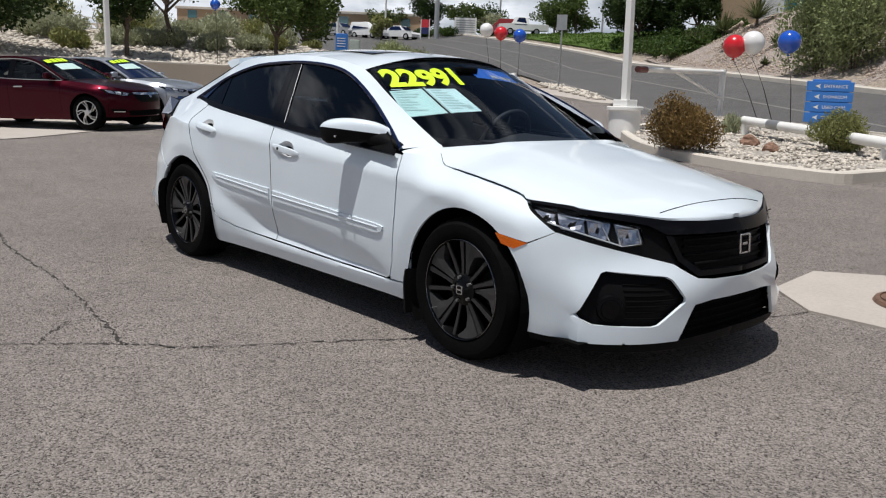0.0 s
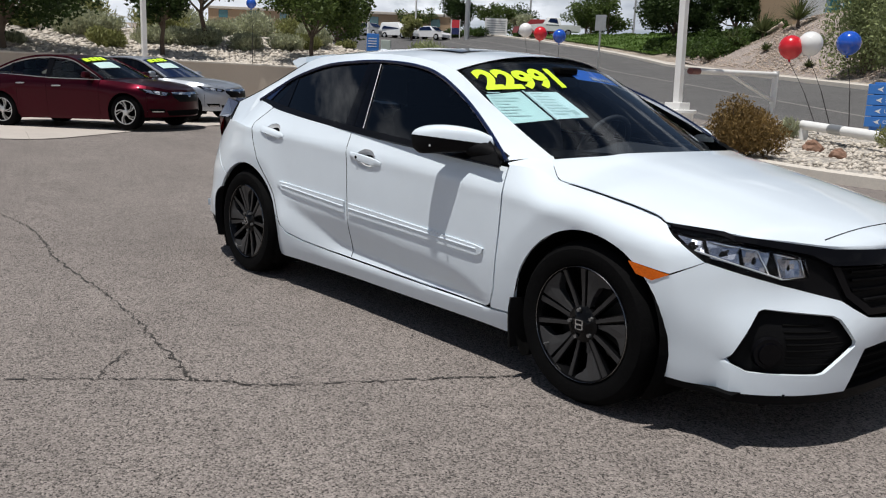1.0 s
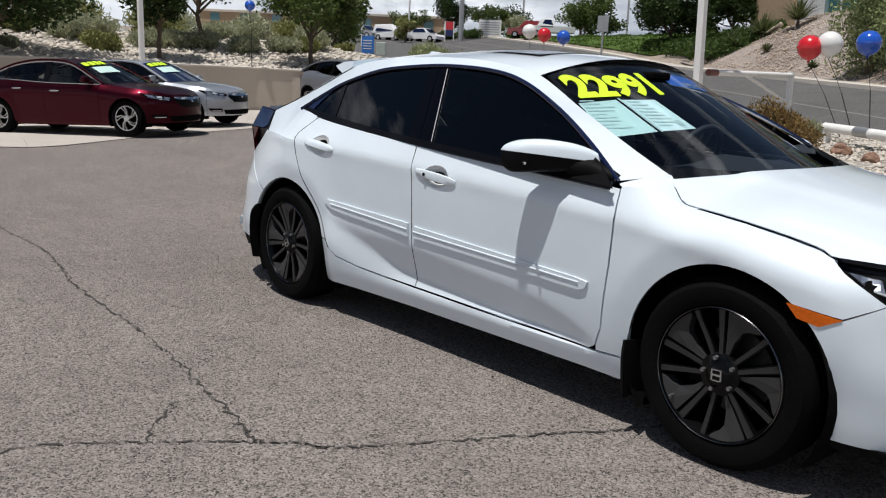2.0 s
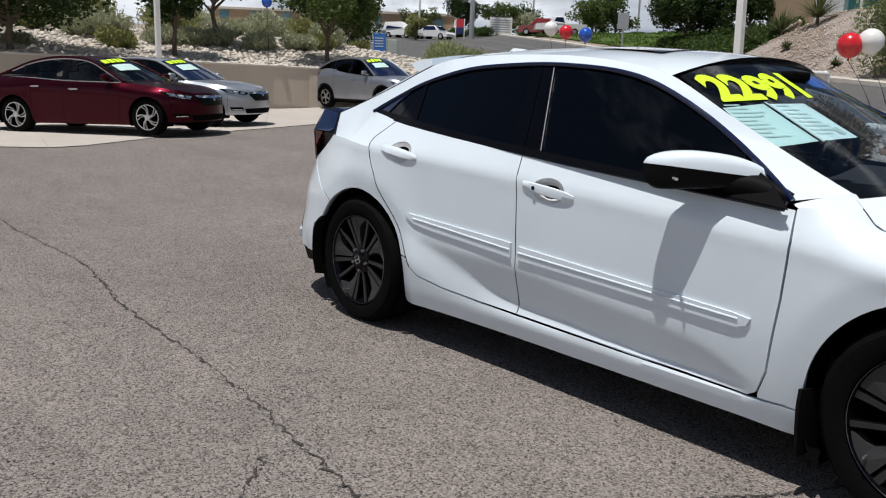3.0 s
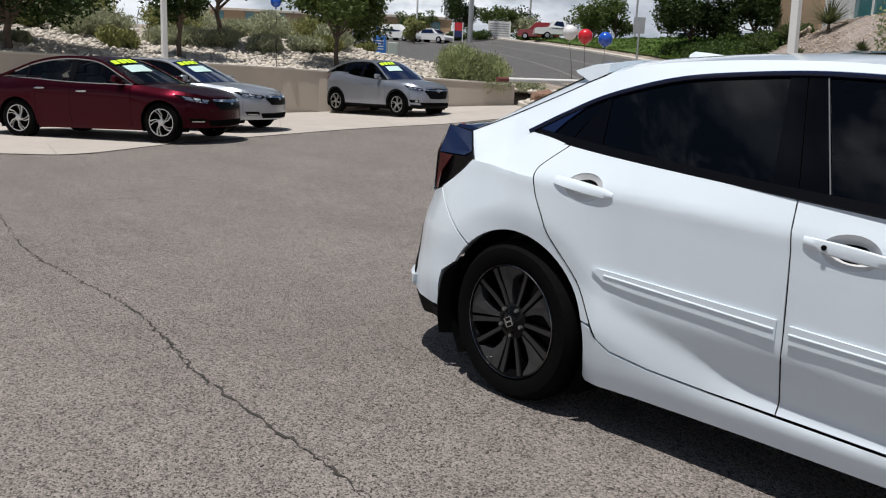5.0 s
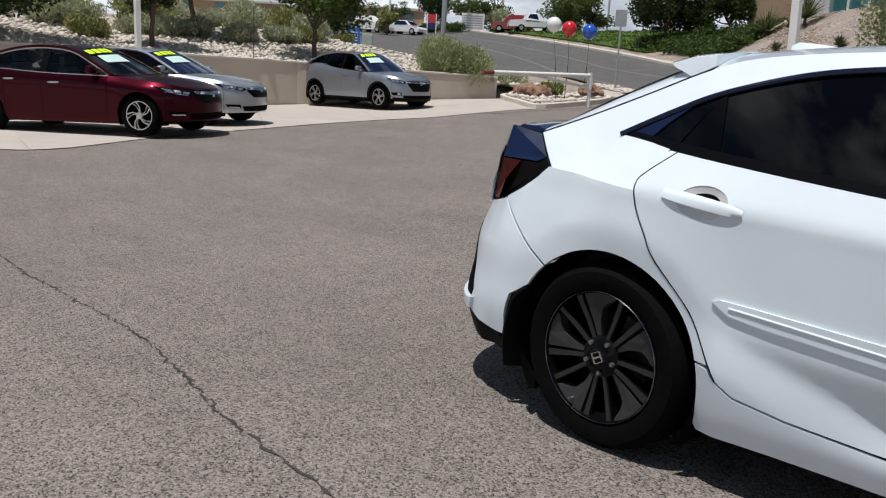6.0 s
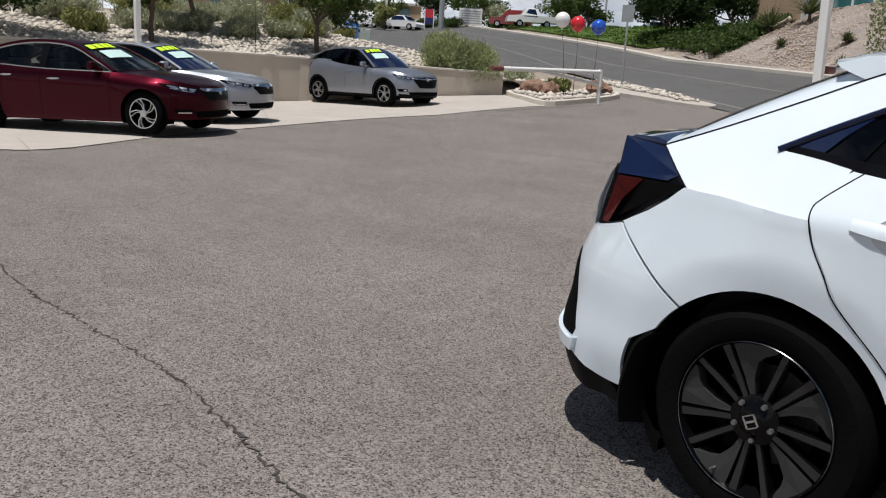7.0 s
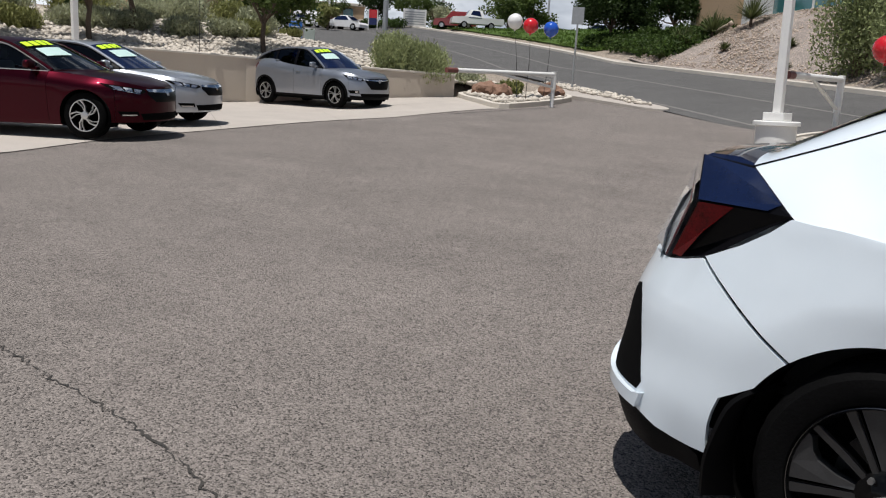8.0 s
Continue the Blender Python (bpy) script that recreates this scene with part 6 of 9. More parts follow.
    lathe(bm, [(0.04, 0.075), (0.012, 0.072), (0.006, 0.045), (-0.002, 0.036), (-0.006, 0.030), (-0.007, 0.0005)], 36)
    crisp(part("hub", bm, M_RIM, w), 35)
    bm = bmesh.new()
    for x0, x1, z0, z1 in ((-0.019, -0.014, -0.018, 0.018), (0.014, 0.019, -0.018, 0.018), (-0.014, 0.014, -0.003, 0.003), (-0.019, 0.019, 0.016, 0.019), (-0.015, 0.015, -0.020, -0.017)):
        box(bm, x0, x1, -0.010, -0.006, z0, z1)
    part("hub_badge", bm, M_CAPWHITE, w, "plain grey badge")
    return w


WHEEL = hatch_wheel(car)
WHEEL.matrix_basis = pose(AXF, -0.882, HUB_Z, 0, -2, 0)
copy_thing(WHEEL, pose(AXR, -0.892, HUB_Z, 0, -28, 0))
copy_thing(WHEEL, pose(AXF, 0.882, HUB_Z, 0, 30, 180))
copy_thing(WHEEL, pose(AXR, 0.892, HUB_Z, 0, 50, 180))

# ---- cabin ----
bm = bmesh.new()
g = []
for k in range(21):
    s = -1 + 2 * k / 20
    y = s * 0.70
    g.append([bm.verts.new(p) for p in ((1.02 - 0.2 * s * s, y, 0.885), (0.72 - 0.05 * s * s, y, 0.925 + 0.02 * math.exp(-((y - 0.33) / 0.16) ** 2)), (0.56, y, 0.905 + 0.045 * math.exp(-((y - 0.33) / 0.18) ** 2)), (0.50, y, 0.80), (0.55, y, 0.55))])
for r0, r1 in zip(g, g[1:]):
    for k in range(4):
        bm.faces.new((r0[k], r0[k + 1], r1[k + 1], r1[k]))
bm.normal_update()
crisp(part("dashboard", bm, M_CABIN, car, "charcoal dashboard"), 50)
bm = bmesh.new()
box(bm, -1.6, 1.0, -0.72, 0.72, 0.25, 0.42)
box(bm, -1.75, -1.25, -0.66, 0.66, 0.42, 0.95, 0.03)
part("cabin_floor", bm, M_CABIN, car)
for y in (-0.36, 0.36):
    for x, zt in ((-0.02, 1.06), (-0.86, 1.04)):
        bm = bmesh.new()
        box(bm, x - 0.02, x + 0.46, y - 0.25, y + 0.25, 0.42, 0.58, 0.04)
        box(bm, -0.09, 0.06, y - 0.245, y + 0.245, 0.0, 0.60, 0.05, pose(x - 0.05, 0, 0.50, 0, -14, 0))
        crisp(part("seat", bm, M_SEAT, car, "charcoal seat"), 45)
        bm = bmesh.new()
        box(bm, -0.05, 0.05, y - 0.13, y + 0.13, 0.0, 0.17, 0.035, pose(x - 0.235, 0, zt, 0, -8, 0))
        crisp(part("head_restraint", bm, M_SEAT, car), 45)
bm = bmesh.new()
ring = [(0.185 * math.cos(2 * math.pi * k / 28), 0.185 * math.sin(2 * math.pi * k / 28), 0) for k in range(29)]
tube(bm, ring, 0.016, 8, cap=False)
box(bm, -0.17, 0.17, -0.03, 0.03, -0.012, 0.012, 0.008)
box(bm, -0.03, 0.03, -0.17, 0.0, -0.012, 0.012, 0.008)
box(bm, -0.07, 0.07, -0.06, 0.055, -0.03, 0.02, 0.02)
bmesh.ops.transform(bm, matrix=pose(0.40, 0.34, 0.905, 0, -64, 0) @ pose(0, 0, 0, 0, 0, 90), verts=bm.verts)
crisp(part("steering_wheel", bm, M_CABIN, car, "dark steering wheel"), 50)
bm = bmesh.new()
box(bm, -0.02, 0.02, -0.12, 0.12, -0.035, 0.035, 0.012, pose(0.36, 0.0, 1.255, 0, 12, 0))
crisp(part("rear_view_mirror", bm, M_CABIN, car), 45)
bm = bmesh.new()
box(bm, 0.30, 0.42, -0.07, 0.07, 1.28, 1.315, 0.01)
part("sensor_housing", bm, M_VOID, car)
bm = crown([p + Vector((0, 0.02, -0.03)) for p in edge_roof], lambda x: roof_c(x) - 0.04, lambda x: x, 12)
part("headlining", bm, M_CABIN, car)


# ---- price and papers on the windscreen ----
def on_screen(y, z, lift=0.004):
    return Vector((screen_x(y, z) + lift, y, z + lift * 0.6))


def sheet_on(ys, zs, material, name, parent, label="", lift=0.004, n=6):
    """A leaf that follows the glass between four corners: (y, z) lower left, lower right, upper right, upper left."""
    bm = bmesh.new()
    g = []
    for j in range(n + 1):
        row = []
        for k in range(n + 1):
            a, b = k / n, j / n
            y = (ys[0] * (1 - a) + ys[1] * a) * (1 - b) + (ys[3] * (1 - a) + ys[2] * a) * b
            z = (zs[0] * (1 - a) + zs[1] * a) * (1 - b) + (zs[3] * (1 - a) + zs[2] * a) * b
            row.append(bm.verts.new(on_screen(y, z, lift)))
        g.append(row)
    for r0, r1 in zip(g, g[1:]):
        for k in range(n):
            bm.faces.new((r0[k], r0[k + 1], r1[k + 1], r1[k]))
    bm.normal_update()
    face_out(bm)
    return part(name, bm, material, parent, label)


pa = sheet_on([-0.640, -0.425, -0.425, -0.598], [1.046, 1.072, 1.190, 1.170], M_PAPER, "price_sheet", car, "mint printed sheet behind the glass", -0.006)
pb = sheet_on([-0.405, -0.222, -0.232, -0.405], [1.074, 1.086, 1.196, 1.190], M_PAPER2, "guide_sheet", car, "pale blue printed sheet behind the glass", -0.006)
rng = np.random.default_rng(3)
for k in range(9):
    z = 1.178 - 0.0125 * k
    y0 = -0.585 - 0.0045 * k
    w = 0.05 + 0.09 * rng.random()
    sheet_on([y0, y0 + w, y0 + w, y0], [z - 0.002, z + 0.012 * w / 0.2 - 0.002, z + 0.012 * w / 0.2 + 0.002, z + 0.002], M_INK, "printed_line", pa, lift=-0.004, n=2)
for k in range(8):
    z = 1.182 - 0.0125 * k
    w = 0.05 + 0.08 * rng.random()
    sheet_on([-0.39, -0.39 + w, -0.39 + w, -0.39], [z - 0.0015, z + 0.0005, z + 0.0045, z + 0.0025], M_INK, "printed_line", pb, lift=-0.004, n=2)
sheet_on([-0.285, -0.255, -0.256, -0.286], [1.094, 1.096, 1.116, 1.114], M_INK, "printed_block", pb, lift=-0.004, n=2)
sheet_on([-0.414, -0.404, -0.404, -0.414], [1.070, 1.071, 1.196, 1.195], M_INK, "sheet_border", pb, lift=-0.0045, n=4)
sb = sheet_on([0.03, 0.42, 0.42, 0.03], [1.262, 1.240, 1.302, 1.322], M_BLUE, "sun_strip", car, "blue sales strip along the top of the glass", -0.005)
for y0, w in ((0.17, 0.07), (0.26, 0.05), (0.32, 0.06)):
    sheet_on([y0, y0 + w, y0 + w, y0], [1.270 - 0.05 * y0, 1.270 - 0.05 * (y0 + w), 1.288 - 0.05 * (y0 + w), 1.288 - 0.05 * y0], M_CLEAR, "lettering_bar", sb, lift=-0.003, n=2)

txt = bpy.data.curves.new("price", "FONT")
txt.body = "22991"
txt.size = 1.0
txt.offset = 0.045
tob = bpy.data.objects.new("price", txt)
scene.collection.objects.link(tob)
bpy.context.view_layer.update()
tme = bpy.data.meshes.new_from_object(tob.evaluated_get(bpy.context.evaluated_depsgraph_get()))
bpy.data.objects.remove(tob)
bm = bmesh.new()
bm.from_mesh(tme)
bmesh.ops.triangulate(bm, faces=bm.faces)
bmesh.ops.subdivide_edges(bm, edges=[e for e in bm.edges if e.calc_length() > 0.12], cuts=2)
vx, vy = [v.co.x for v in bm.verts], [v.co.y for v in bm.verts]
x0, x1, y0, y1 = min(vx), max(vx), min(vy), max(vy)
for v in bm.verts:
    a, b = (v.co.x - x0) / (x1 - x0), (v.co.y - y0) / (y1 - y0)
    y = -0.580 + 0.005 * b + (0.43 + 0.015 * b) * a + 0.012 * b
    z = 1.183 + 0.038 * a - 0.010 * a * a + 0.090 * b * (1 + 0.05 * math.sin(9 * a))
    v.co = on_screen(y, z, 0.0035)
bmesh.ops.recalc_face_normals(bm, faces=bm.faces)
part("price_figure", bm, M_NEON, car, "fluorescent yellow hand-painted price")


# ---- things round the lot ----
def rock_ring(name, poly, h, material, width=0.15, label="pale concrete kerb round the bed"):
    """A kerb along a closed plan line."""
    bm = bmesh.new()
    inn = shift_poly(poly, width)
    n = len(poly)
    ring = []
    for (x, y), (a, b) in zip(poly, inn):
        z = lot_z(x, y)
        ring.append([bm.verts.new(p) for p in ((x, y, z - 0.1), (x, y, z + h - 0.02), (x + (a - x) * 0.15, y + (b - y) * 0.15, z + h), (a, b, z + h), (a, b, z - 0.1))])
    for i in range(n):
        r0, r1 = ring[i - 1], ring[i]
        for k in range(4):
            bm.faces.new((r0[k], r0[k + 1], r1[k + 1], r1[k]))
    bmesh.ops.recalc_face_normals(bm, faces=bm.faces)
    return tagged(link(name, bm, material), label, "kerb", kind="structure")


def bed(name, poly, h, material, label):
    bm = patch(shift_poly(poly, 0.14), 0.4)
    for v in bm.verts:
        v.co.z = lot_z(v.co.x, v.co.y) + h + 0.03 * math.sin(v.co.x * 3.1) * math.sin(v.co.y * 2.7)
    return tagged(link(name, bm, material), label, "gravel bed", kind="structure")


ISL_A = [tuple(p) for p in smooth_poly([(-5.55, 9.75), (-3.9, 8.2), (-2.1, 7.35), (-0.9, 7.08), (-0.38, 7.15), (-0.2, 7.75), (0.2, 9.0), (0.9, 11.0), (0.4, 12.6), (-2.0, 13.4), (-5.0, 14.6), (-6.6, 15.0), (-7.0, 13.5), (-6.6, 11.2)], 4)]
rock_ring("kerb_bed_a", ISL_A, 0.15, M_CAP)
bed("gravel_bed_a", ISL_A, 0.10, M_GRAVEL, "bed of pale gravel inside the kerb")
ISL_B = [tuple(p) for p in smooth_poly([(-15.45, 15.0), (-15.3, 16.2), (-15.55, 18.0), (-16.2, 19.5), (-17.4, 20.3), (-18.9, 19.4), (-19.4, 17.9), (-18.6, 17.0), (-17.1, 16.0)], 3)]
rock_ring("kerb_bed_b", ISL_B, 0.15, M_CAP)
bed("gravel_bed_b", ISL_B, 0.10, M_GRAVEL, "bed of pale gravel inside the kerb")
rng = np.random.default_rng(23)


def scatter(poly, count, lo, hi, seed_z):
    xs, ys = [p[0] for p in poly], [p[1] for p in poly]
    sp, sz = [], []
    while len(sp) < count:
        x, y = rng.uniform(min(xs), max(xs)), rng.uniform(min(ys), max(ys))
        if inside(x, y, poly):
            s = lo + (hi - lo) * rng.random() ** 2.5
            sp.append((x, y, seed_z(x, y) + s * 0.25))
            sz.append(s)
    return stones(rng, sp, sz)


v, f = scatter(shift_poly(ISL_A, 0.25), 7000, 0.012, 0.062, lambda x, y: lot_z(x, y) + 0.10)
tagged(quads("bed_stones", v, f, M_ROCK), "pale stones lying on the gravel bed", "stones", kind="stuff")
v, f = scatter(shift_poly(ISL_B, 0.2), 420, 0.05, 0.16, lambda x, y: lot_z(x, y) + 0.12)
tagged(quads("bed_stones", v, f, M_ROCK), "pale stones lying on the gravel bed", "stones", kind="stuff")
verge = [(-15.7, 20.6), (-13.6, 18.9), (-13.0, 18.9), (-15.2, 21.0), (-18.5, 23.6), (-20.5, 25.2), (-21.2, 24.6), (-18.0, 22.0)]
v, f = scatter(verge, 420, 0.05, 0.13, lambda x, y: max(lot_z(x, y), terr(x, y)) + 0.04)
tagged(quads("verge_stones", v, f, M_ROCK), "pale stones along the road's edge", "stones", kind="stuff")


def boulder(x, y, z, r, seed, material=None):
    bm = bmesh.new()
    bmesh.ops.create_icosphere(bm, subdivisions=3, radius=1)
    for q in bm.verts:
        d = noise.noise(q.co * 1.3 + Vector((seed, seed * 2, 0))) * 0.45 + noise.noise(q.co * 3.1 + Vector((0, seed, 7))) * 0.15
        q.co = q.co * (1 + d)
        q.co.z = q.co.z * 0.7
    bmesh.ops.scale(bm, vec=(r, r * 0.8, r), verts=bm.verts)
    bmesh.ops.translate(bm, vec=(x, y, z), verts=bm.verts)
    return tagged(link("boulder", bm, material or M_BOULDER), "red-brown boulder resting on the gravel bed", "boulder", "boulders in the bed")


for k, (x, y, r) in enumerate(((-18.2, 17.6, 0.42), (-17.4, 17.5, 0.36), (-16.6, 18.9, 0.40), (-17.9, 18.6, 0.30))):
    boulder(x, y, lot_z(x, y) + 0.26, r, k + 1.5)
for k, (x, y, r) in enumerate(((-3.2, 10.0, 0.16), (-2.4, 9.2, 0.12))):
    boulder(x, y, lot_z(x, y) + 0.16, r, k + 8.5)


def light_pole(x, y, z, ped, label):
    """A square steel mast on a base plate; with a painted concrete pedestal where it has one."""
    o = tagged(empty("light_pole", pose(x, y, z, 0, -1.6, 0)), label, "lamp post")
    z0 = 0.0
    if ped:
        bm = bmesh.new()
        rings = []
        for zz, r in ((-0.15, 0.31), (0.50, 0.31), (0.505, 0.36), (0.56, 0.36), (0.575, 0.34), (0.575, 0.001)):
            rings.append([bm.verts.new((r * math.cos(2 * math.pi * k / 32), r * math.sin(2 * math.pi * k / 32), zz)) for k in range(32)])
        for r0, r1 in zip(rings, rings[1:]):
            for k in range(32):
                bm.faces.new((r0[k], r0[(k + 1) % 32], r1[(k + 1) % 32], r1[k]))
        crisp(part("pedestal", bm, M_WHITE, o, "white-painted concrete pedestal"), 40)
        z0 = 0.577
    bm = bmesh.new()
    box(bm, -0.17, 0.17, -0.17, 0.17, z0, z0 + 0.13, 0.012)
    part("base_cover", bm, M_WHITE, o)
    bm = bmesh.new()
    box(bm, -0.065, 0.065, -0.065, 0.065, z0 + 0.13, 7.4, 0.008)
    part("mast", bm, M_WHITE, o)
    bm = bmesh.new()
    box(bm, -0.7, 0.7, -0.16, 0.16, 7.4, 7.56, 0.03)
    part("lamp_head", bm, M_STEEL, o)
    return o


light_pole(-6.2, 10.6, lot_z(-6.2, 10.6) + 0.03, True, "white square lamp post on a round painted pedestal")
light_pole(-20.75, 5.95, lot_z(-20.75, 5.95) + 0.012, False, "white square lamp post on the apron before the wall")

M_REFL = paint("faded_red_band", (0.17, 0.055, 0.045), 0.5, var=0.4, scale=16, fine=90)


def barrier(post, tip, zt, ground, label):
    """A swing barrier of white pipe: post, sleeve, arm and brace, with a red end."""
    o = tagged(empty("barrier_gate", pose(0, 0, 0)), label, "barrier")
    P, T = Vector((*post, 0)), Vector((*tip, 0))
    bm = bmesh.new()
    tube(bm, [P + Vector((0, 0, ground - 0.1)), P + Vector((0, 0, zt + 0.05))], 0.05, 14)
    crisp(part("post", bm, M_WHITE, o), 50)
    bm = bmesh.new()
    tube(bm, [P + Vector((0, 0, ground + 0.38)), P + Vector((0, 0, zt + 0.08))], 0.072, 14)
    crisp(part("sleeve", bm, M_WHITE, o), 50)
    bm = bmesh.new()
    A, B = P + Vector((0, 0, zt)), T + Vector((0, 0, zt - 0.09))
    tube(bm, [A, B], 0.058, 14)
    crisp(part("arm", bm, M_WHITE, o), 50)
    bm = bmesh.new()
    tube(bm, [P + Vector((0, 0, ground + 0.44)), A.lerp(B, 0.62)], 0.038, 10)
    crisp(part("brace", bm, M_WHITE, o), 50)
    bm = bmesh.new()
    d = (B - A).normalized()
    tube(bm, [B - d * 0.30, B + d * 0.05], 0.064, 14)
    crisp(part("end_band", bm, M_REFL, o, "faded red reflective end"), 50)
    return o


barrier((-14.75, 16.42), (-15.15, 12.55), 1.63, lot_z(-14.75, 16.4) + 0.12, "white pipe swing barrier with a faded red end")
barrier((-6.85, 15.25), (-6.35, 11.15), 1.78, lot_z(-6.85, 15.25) + 0.1, "white pipe swing barrier beside the lamp post")

# low pipe rail on the bed
o = tagged(empty("pipe_rail"), "low white pipe rail on short legs over the gravel", "rail")
pts = [(-4.42, 12.0), (-2.6, 10.86), (-0.76, 9.32), (0.3, 8.4)]
bm = bmesh.new()
path = [Vector((x, y, lot_z(x, y) + 0.36)) for x, y in pts]
tube(bm, path, 0.085, 16)
crisp(part("pipe", bm, M_WHITE, o), 50)
bm = bmesh.new()
tube(bm, [path[0] + Vector((0.06, -0.03, 0.0)), path[0] + Vector((0.05, -0.03, -0.4))], 0.08, 14)
crisp(part("leg", bm, M_WHITE, o), 50)
bm = bmesh.new()
tube(bm, [path[2], path[2] - Vector((0, 0, 0.4))], 0.06, 14)
crisp(part("leg", bm, M_WHITE, o), 50)
bm = bmesh.new()
c = path[0].lerp(path[1], 0.42)
tube(bm, [c, path[0].lerp(path[1], 0.60)], 0.088, 16)
crisp(part("scuff_band", bm, M_STEEL, o, "grey worn stretch"), 50)

# direction sign
M_SIGN = paint("blue_sign_paint", (0.045, 0.20, 0.58), 0.45, var=0.08, scale=3)


def text_mesh(body, w, h):
    t = bpy.data.curves.new("lettering", "FONT")
    t.body = body
    to = bpy.data.objects.new("lettering", t)
    scene.collection.objects.link(to)
    bpy.context.view_layer.update()
    me = bpy.data.meshes.new_from_object(to.evaluated_get(bpy.context.evaluated_depsgraph_get()))
    bpy.data.objects.remove(to)
    b = bmesh.new()
    b.from_mesh(me)
    xs, ys = [q.co.x for q in b.verts], [q.co.y for q in b.verts]
    a0, a1, b0, b1 = min(xs), max(xs), min(ys), max(ys)
    for q in b.verts:
        q.co = Vector(((q.co.x - a0) / (a1 - a0) * w, 0, (q.co.y - b0) / (b1 - b0) * h))
    return b


SX, SY = -3.60, 13.68
sg = tagged(empty("direction_sign", pose(SX, SY, lot_z(SX, SY) + 0.10, 0, 0, 38)), "blue direction sign with four arrowed white lines", "sign")
bm = bmesh.new()
box(bm, -0.30, 0.40, 0.02, 0.10, 0.0, 1.00, 0.008)
part("sign_back", bm, M_SIGN, sg)
for k, word in enumerate(("CUSTOMER", "USED CARS", "SHOWROOM", "ENTRANCE")):
    bm = bmesh.new()
    z0 = 0.16 + 0.205 * k
    box(bm, -0.42, 0.46, -0.03, 0.018, z0, z0 + 0.188, 0.006)
    pn = part("sign_panel", bm, M_SIGN, sg)
    bm = text_mesh(word, 0.44, 0.062)
    bmesh.ops.translate(bm, verts=bm.verts, vec=(-0.10, -0.033, z0 + 0.065))
    part("lettering", bm, M_WHITE, pn, "white lettering")
    bm = bmesh.new()
    q = [bm.verts.new(p) for p in ((-0.27, -0.033, z0 + 0.094), (-0.16, -0.033, z0 + 0.045), (-0.185, -0.033, z0 + 0.094), (-0.16, -0.033, z0 + 0.143))]
    bm.faces.new(q)
    part("arrow", bm, M_WHITE, pn, "white arrow")

# balloons on stakes
M_BAL = {"red": paint("red_balloon_skin", (0.62, 0.012, 0.02), 0.25, var=0.1, coat=0.6),
         "white": paint("white_balloon_skin", (0.80, 0.79, 0.77), 0.3, var=0.05, coat=0.5),
         "blue": paint("blue_balloon_skin", (0.012, 0.09, 0.50), 0.18, var=0.1, coat=0.8)}
M_STRING = paint("dark_stake", (0.03, 0.025, 0.025), 0.7, var=0.2)


def balloon(colour, at, foot, r=0.225):
    o = tagged(empty("balloon", pose(*at)), f"shiny {colour} balloon tied to a thin stake", "balloon", "balloons on stakes")
    bm = bmesh.new()
    bmesh.ops.create_uvsphere(bm, u_segments=28, v_segments=18, radius=r)
    for q in bm.verts:
        if q.co.z < 0:
            q.co.x *= 1 - 0.10 * (q.co.z / r) ** 2
            q.co.y *= 1 - 0.10 * (q.co.z / r) ** 2
            q.co.z *= 1.05
    bm2 = part("skin", bm, M_BAL[colour], o)
    bm2.data.shade_smooth()
    bm = bmesh.new()
    bmesh.ops.create_cone(bm, cap_ends=True, segments=10, radius1=0.028, radius2=0.012, depth=0.05, matrix=Matrix.Translation((0, 0, -r * 1.05 - 0.015)))
    part("knot", bm, M_BAL[colour], o)
    bm = bmesh.new()
    a, b = Vector((0, 0, -r * 1.05 - 0.03)), Vector(foot) - Vector(at)
    mid = a.lerp(b, 0.45) + Vector((0.03, 0.02, 0))
    tube(bm, [a, a.lerp(mid, 0.5) + Vector((0.01, 0, 0)), mid], 0.006, 6)
    part("string", bm, M_STRING, o)
    bm = bmesh.new()
    tube(bm, [mid, b - Vector((0, 0, 0.05))], 0.011, 6)
    part("stake", bm, M_STRING, o, "thin dark stake")
    return o


for col, at, foot in (("red", (-5.55, 13.35, 2.27), (-4.51, 12.91)), ("white", (-5.25, 13.55, 2.35), (-4.6, 13.6)), ("blue", (-4.78, 14.2, 2.40), (-4.5, 14.1))):
    balloon(col, at, (*foot, lot_z(*foot) + 0.1), 0.24)
for col, at, foot in (("white", (-16.71, 17.01, 3.11), (-16.6, 17.2)), ("red", (-16.50, 17.49, 3.03), (-16.5, 17.5)), ("blue", (-16.18, 18.07, 2.98), (-16.3, 18.1))):
    balloon(col, at, (*foot, lot_z(*foot) + 0.1))
balloon("blue", (-22.3, 10.05, 3.55), (-22.5, 10.2, terr(-22.5, 10.2)), 0.16)

# road sign seen from its back
o = tagged(empty("road_sign", pose(-18.9, 23.4, terr(-18.9, 23.4), 0, 0, 20)), "grey metal road sign seen from behind", "sign")
bm = bmesh.new()
box(bm, -0.03, 0.03, -0.03, 0.03, -0.2, 2.85, 0.005)
part("post", bm, M_STEEL, o)
bm = bmesh.new()
box(bm, -0.22, 0.22, -0.045, -0.035, 2.30, 2.90, 0.004)
part("plate", bm, M_STEEL, o)


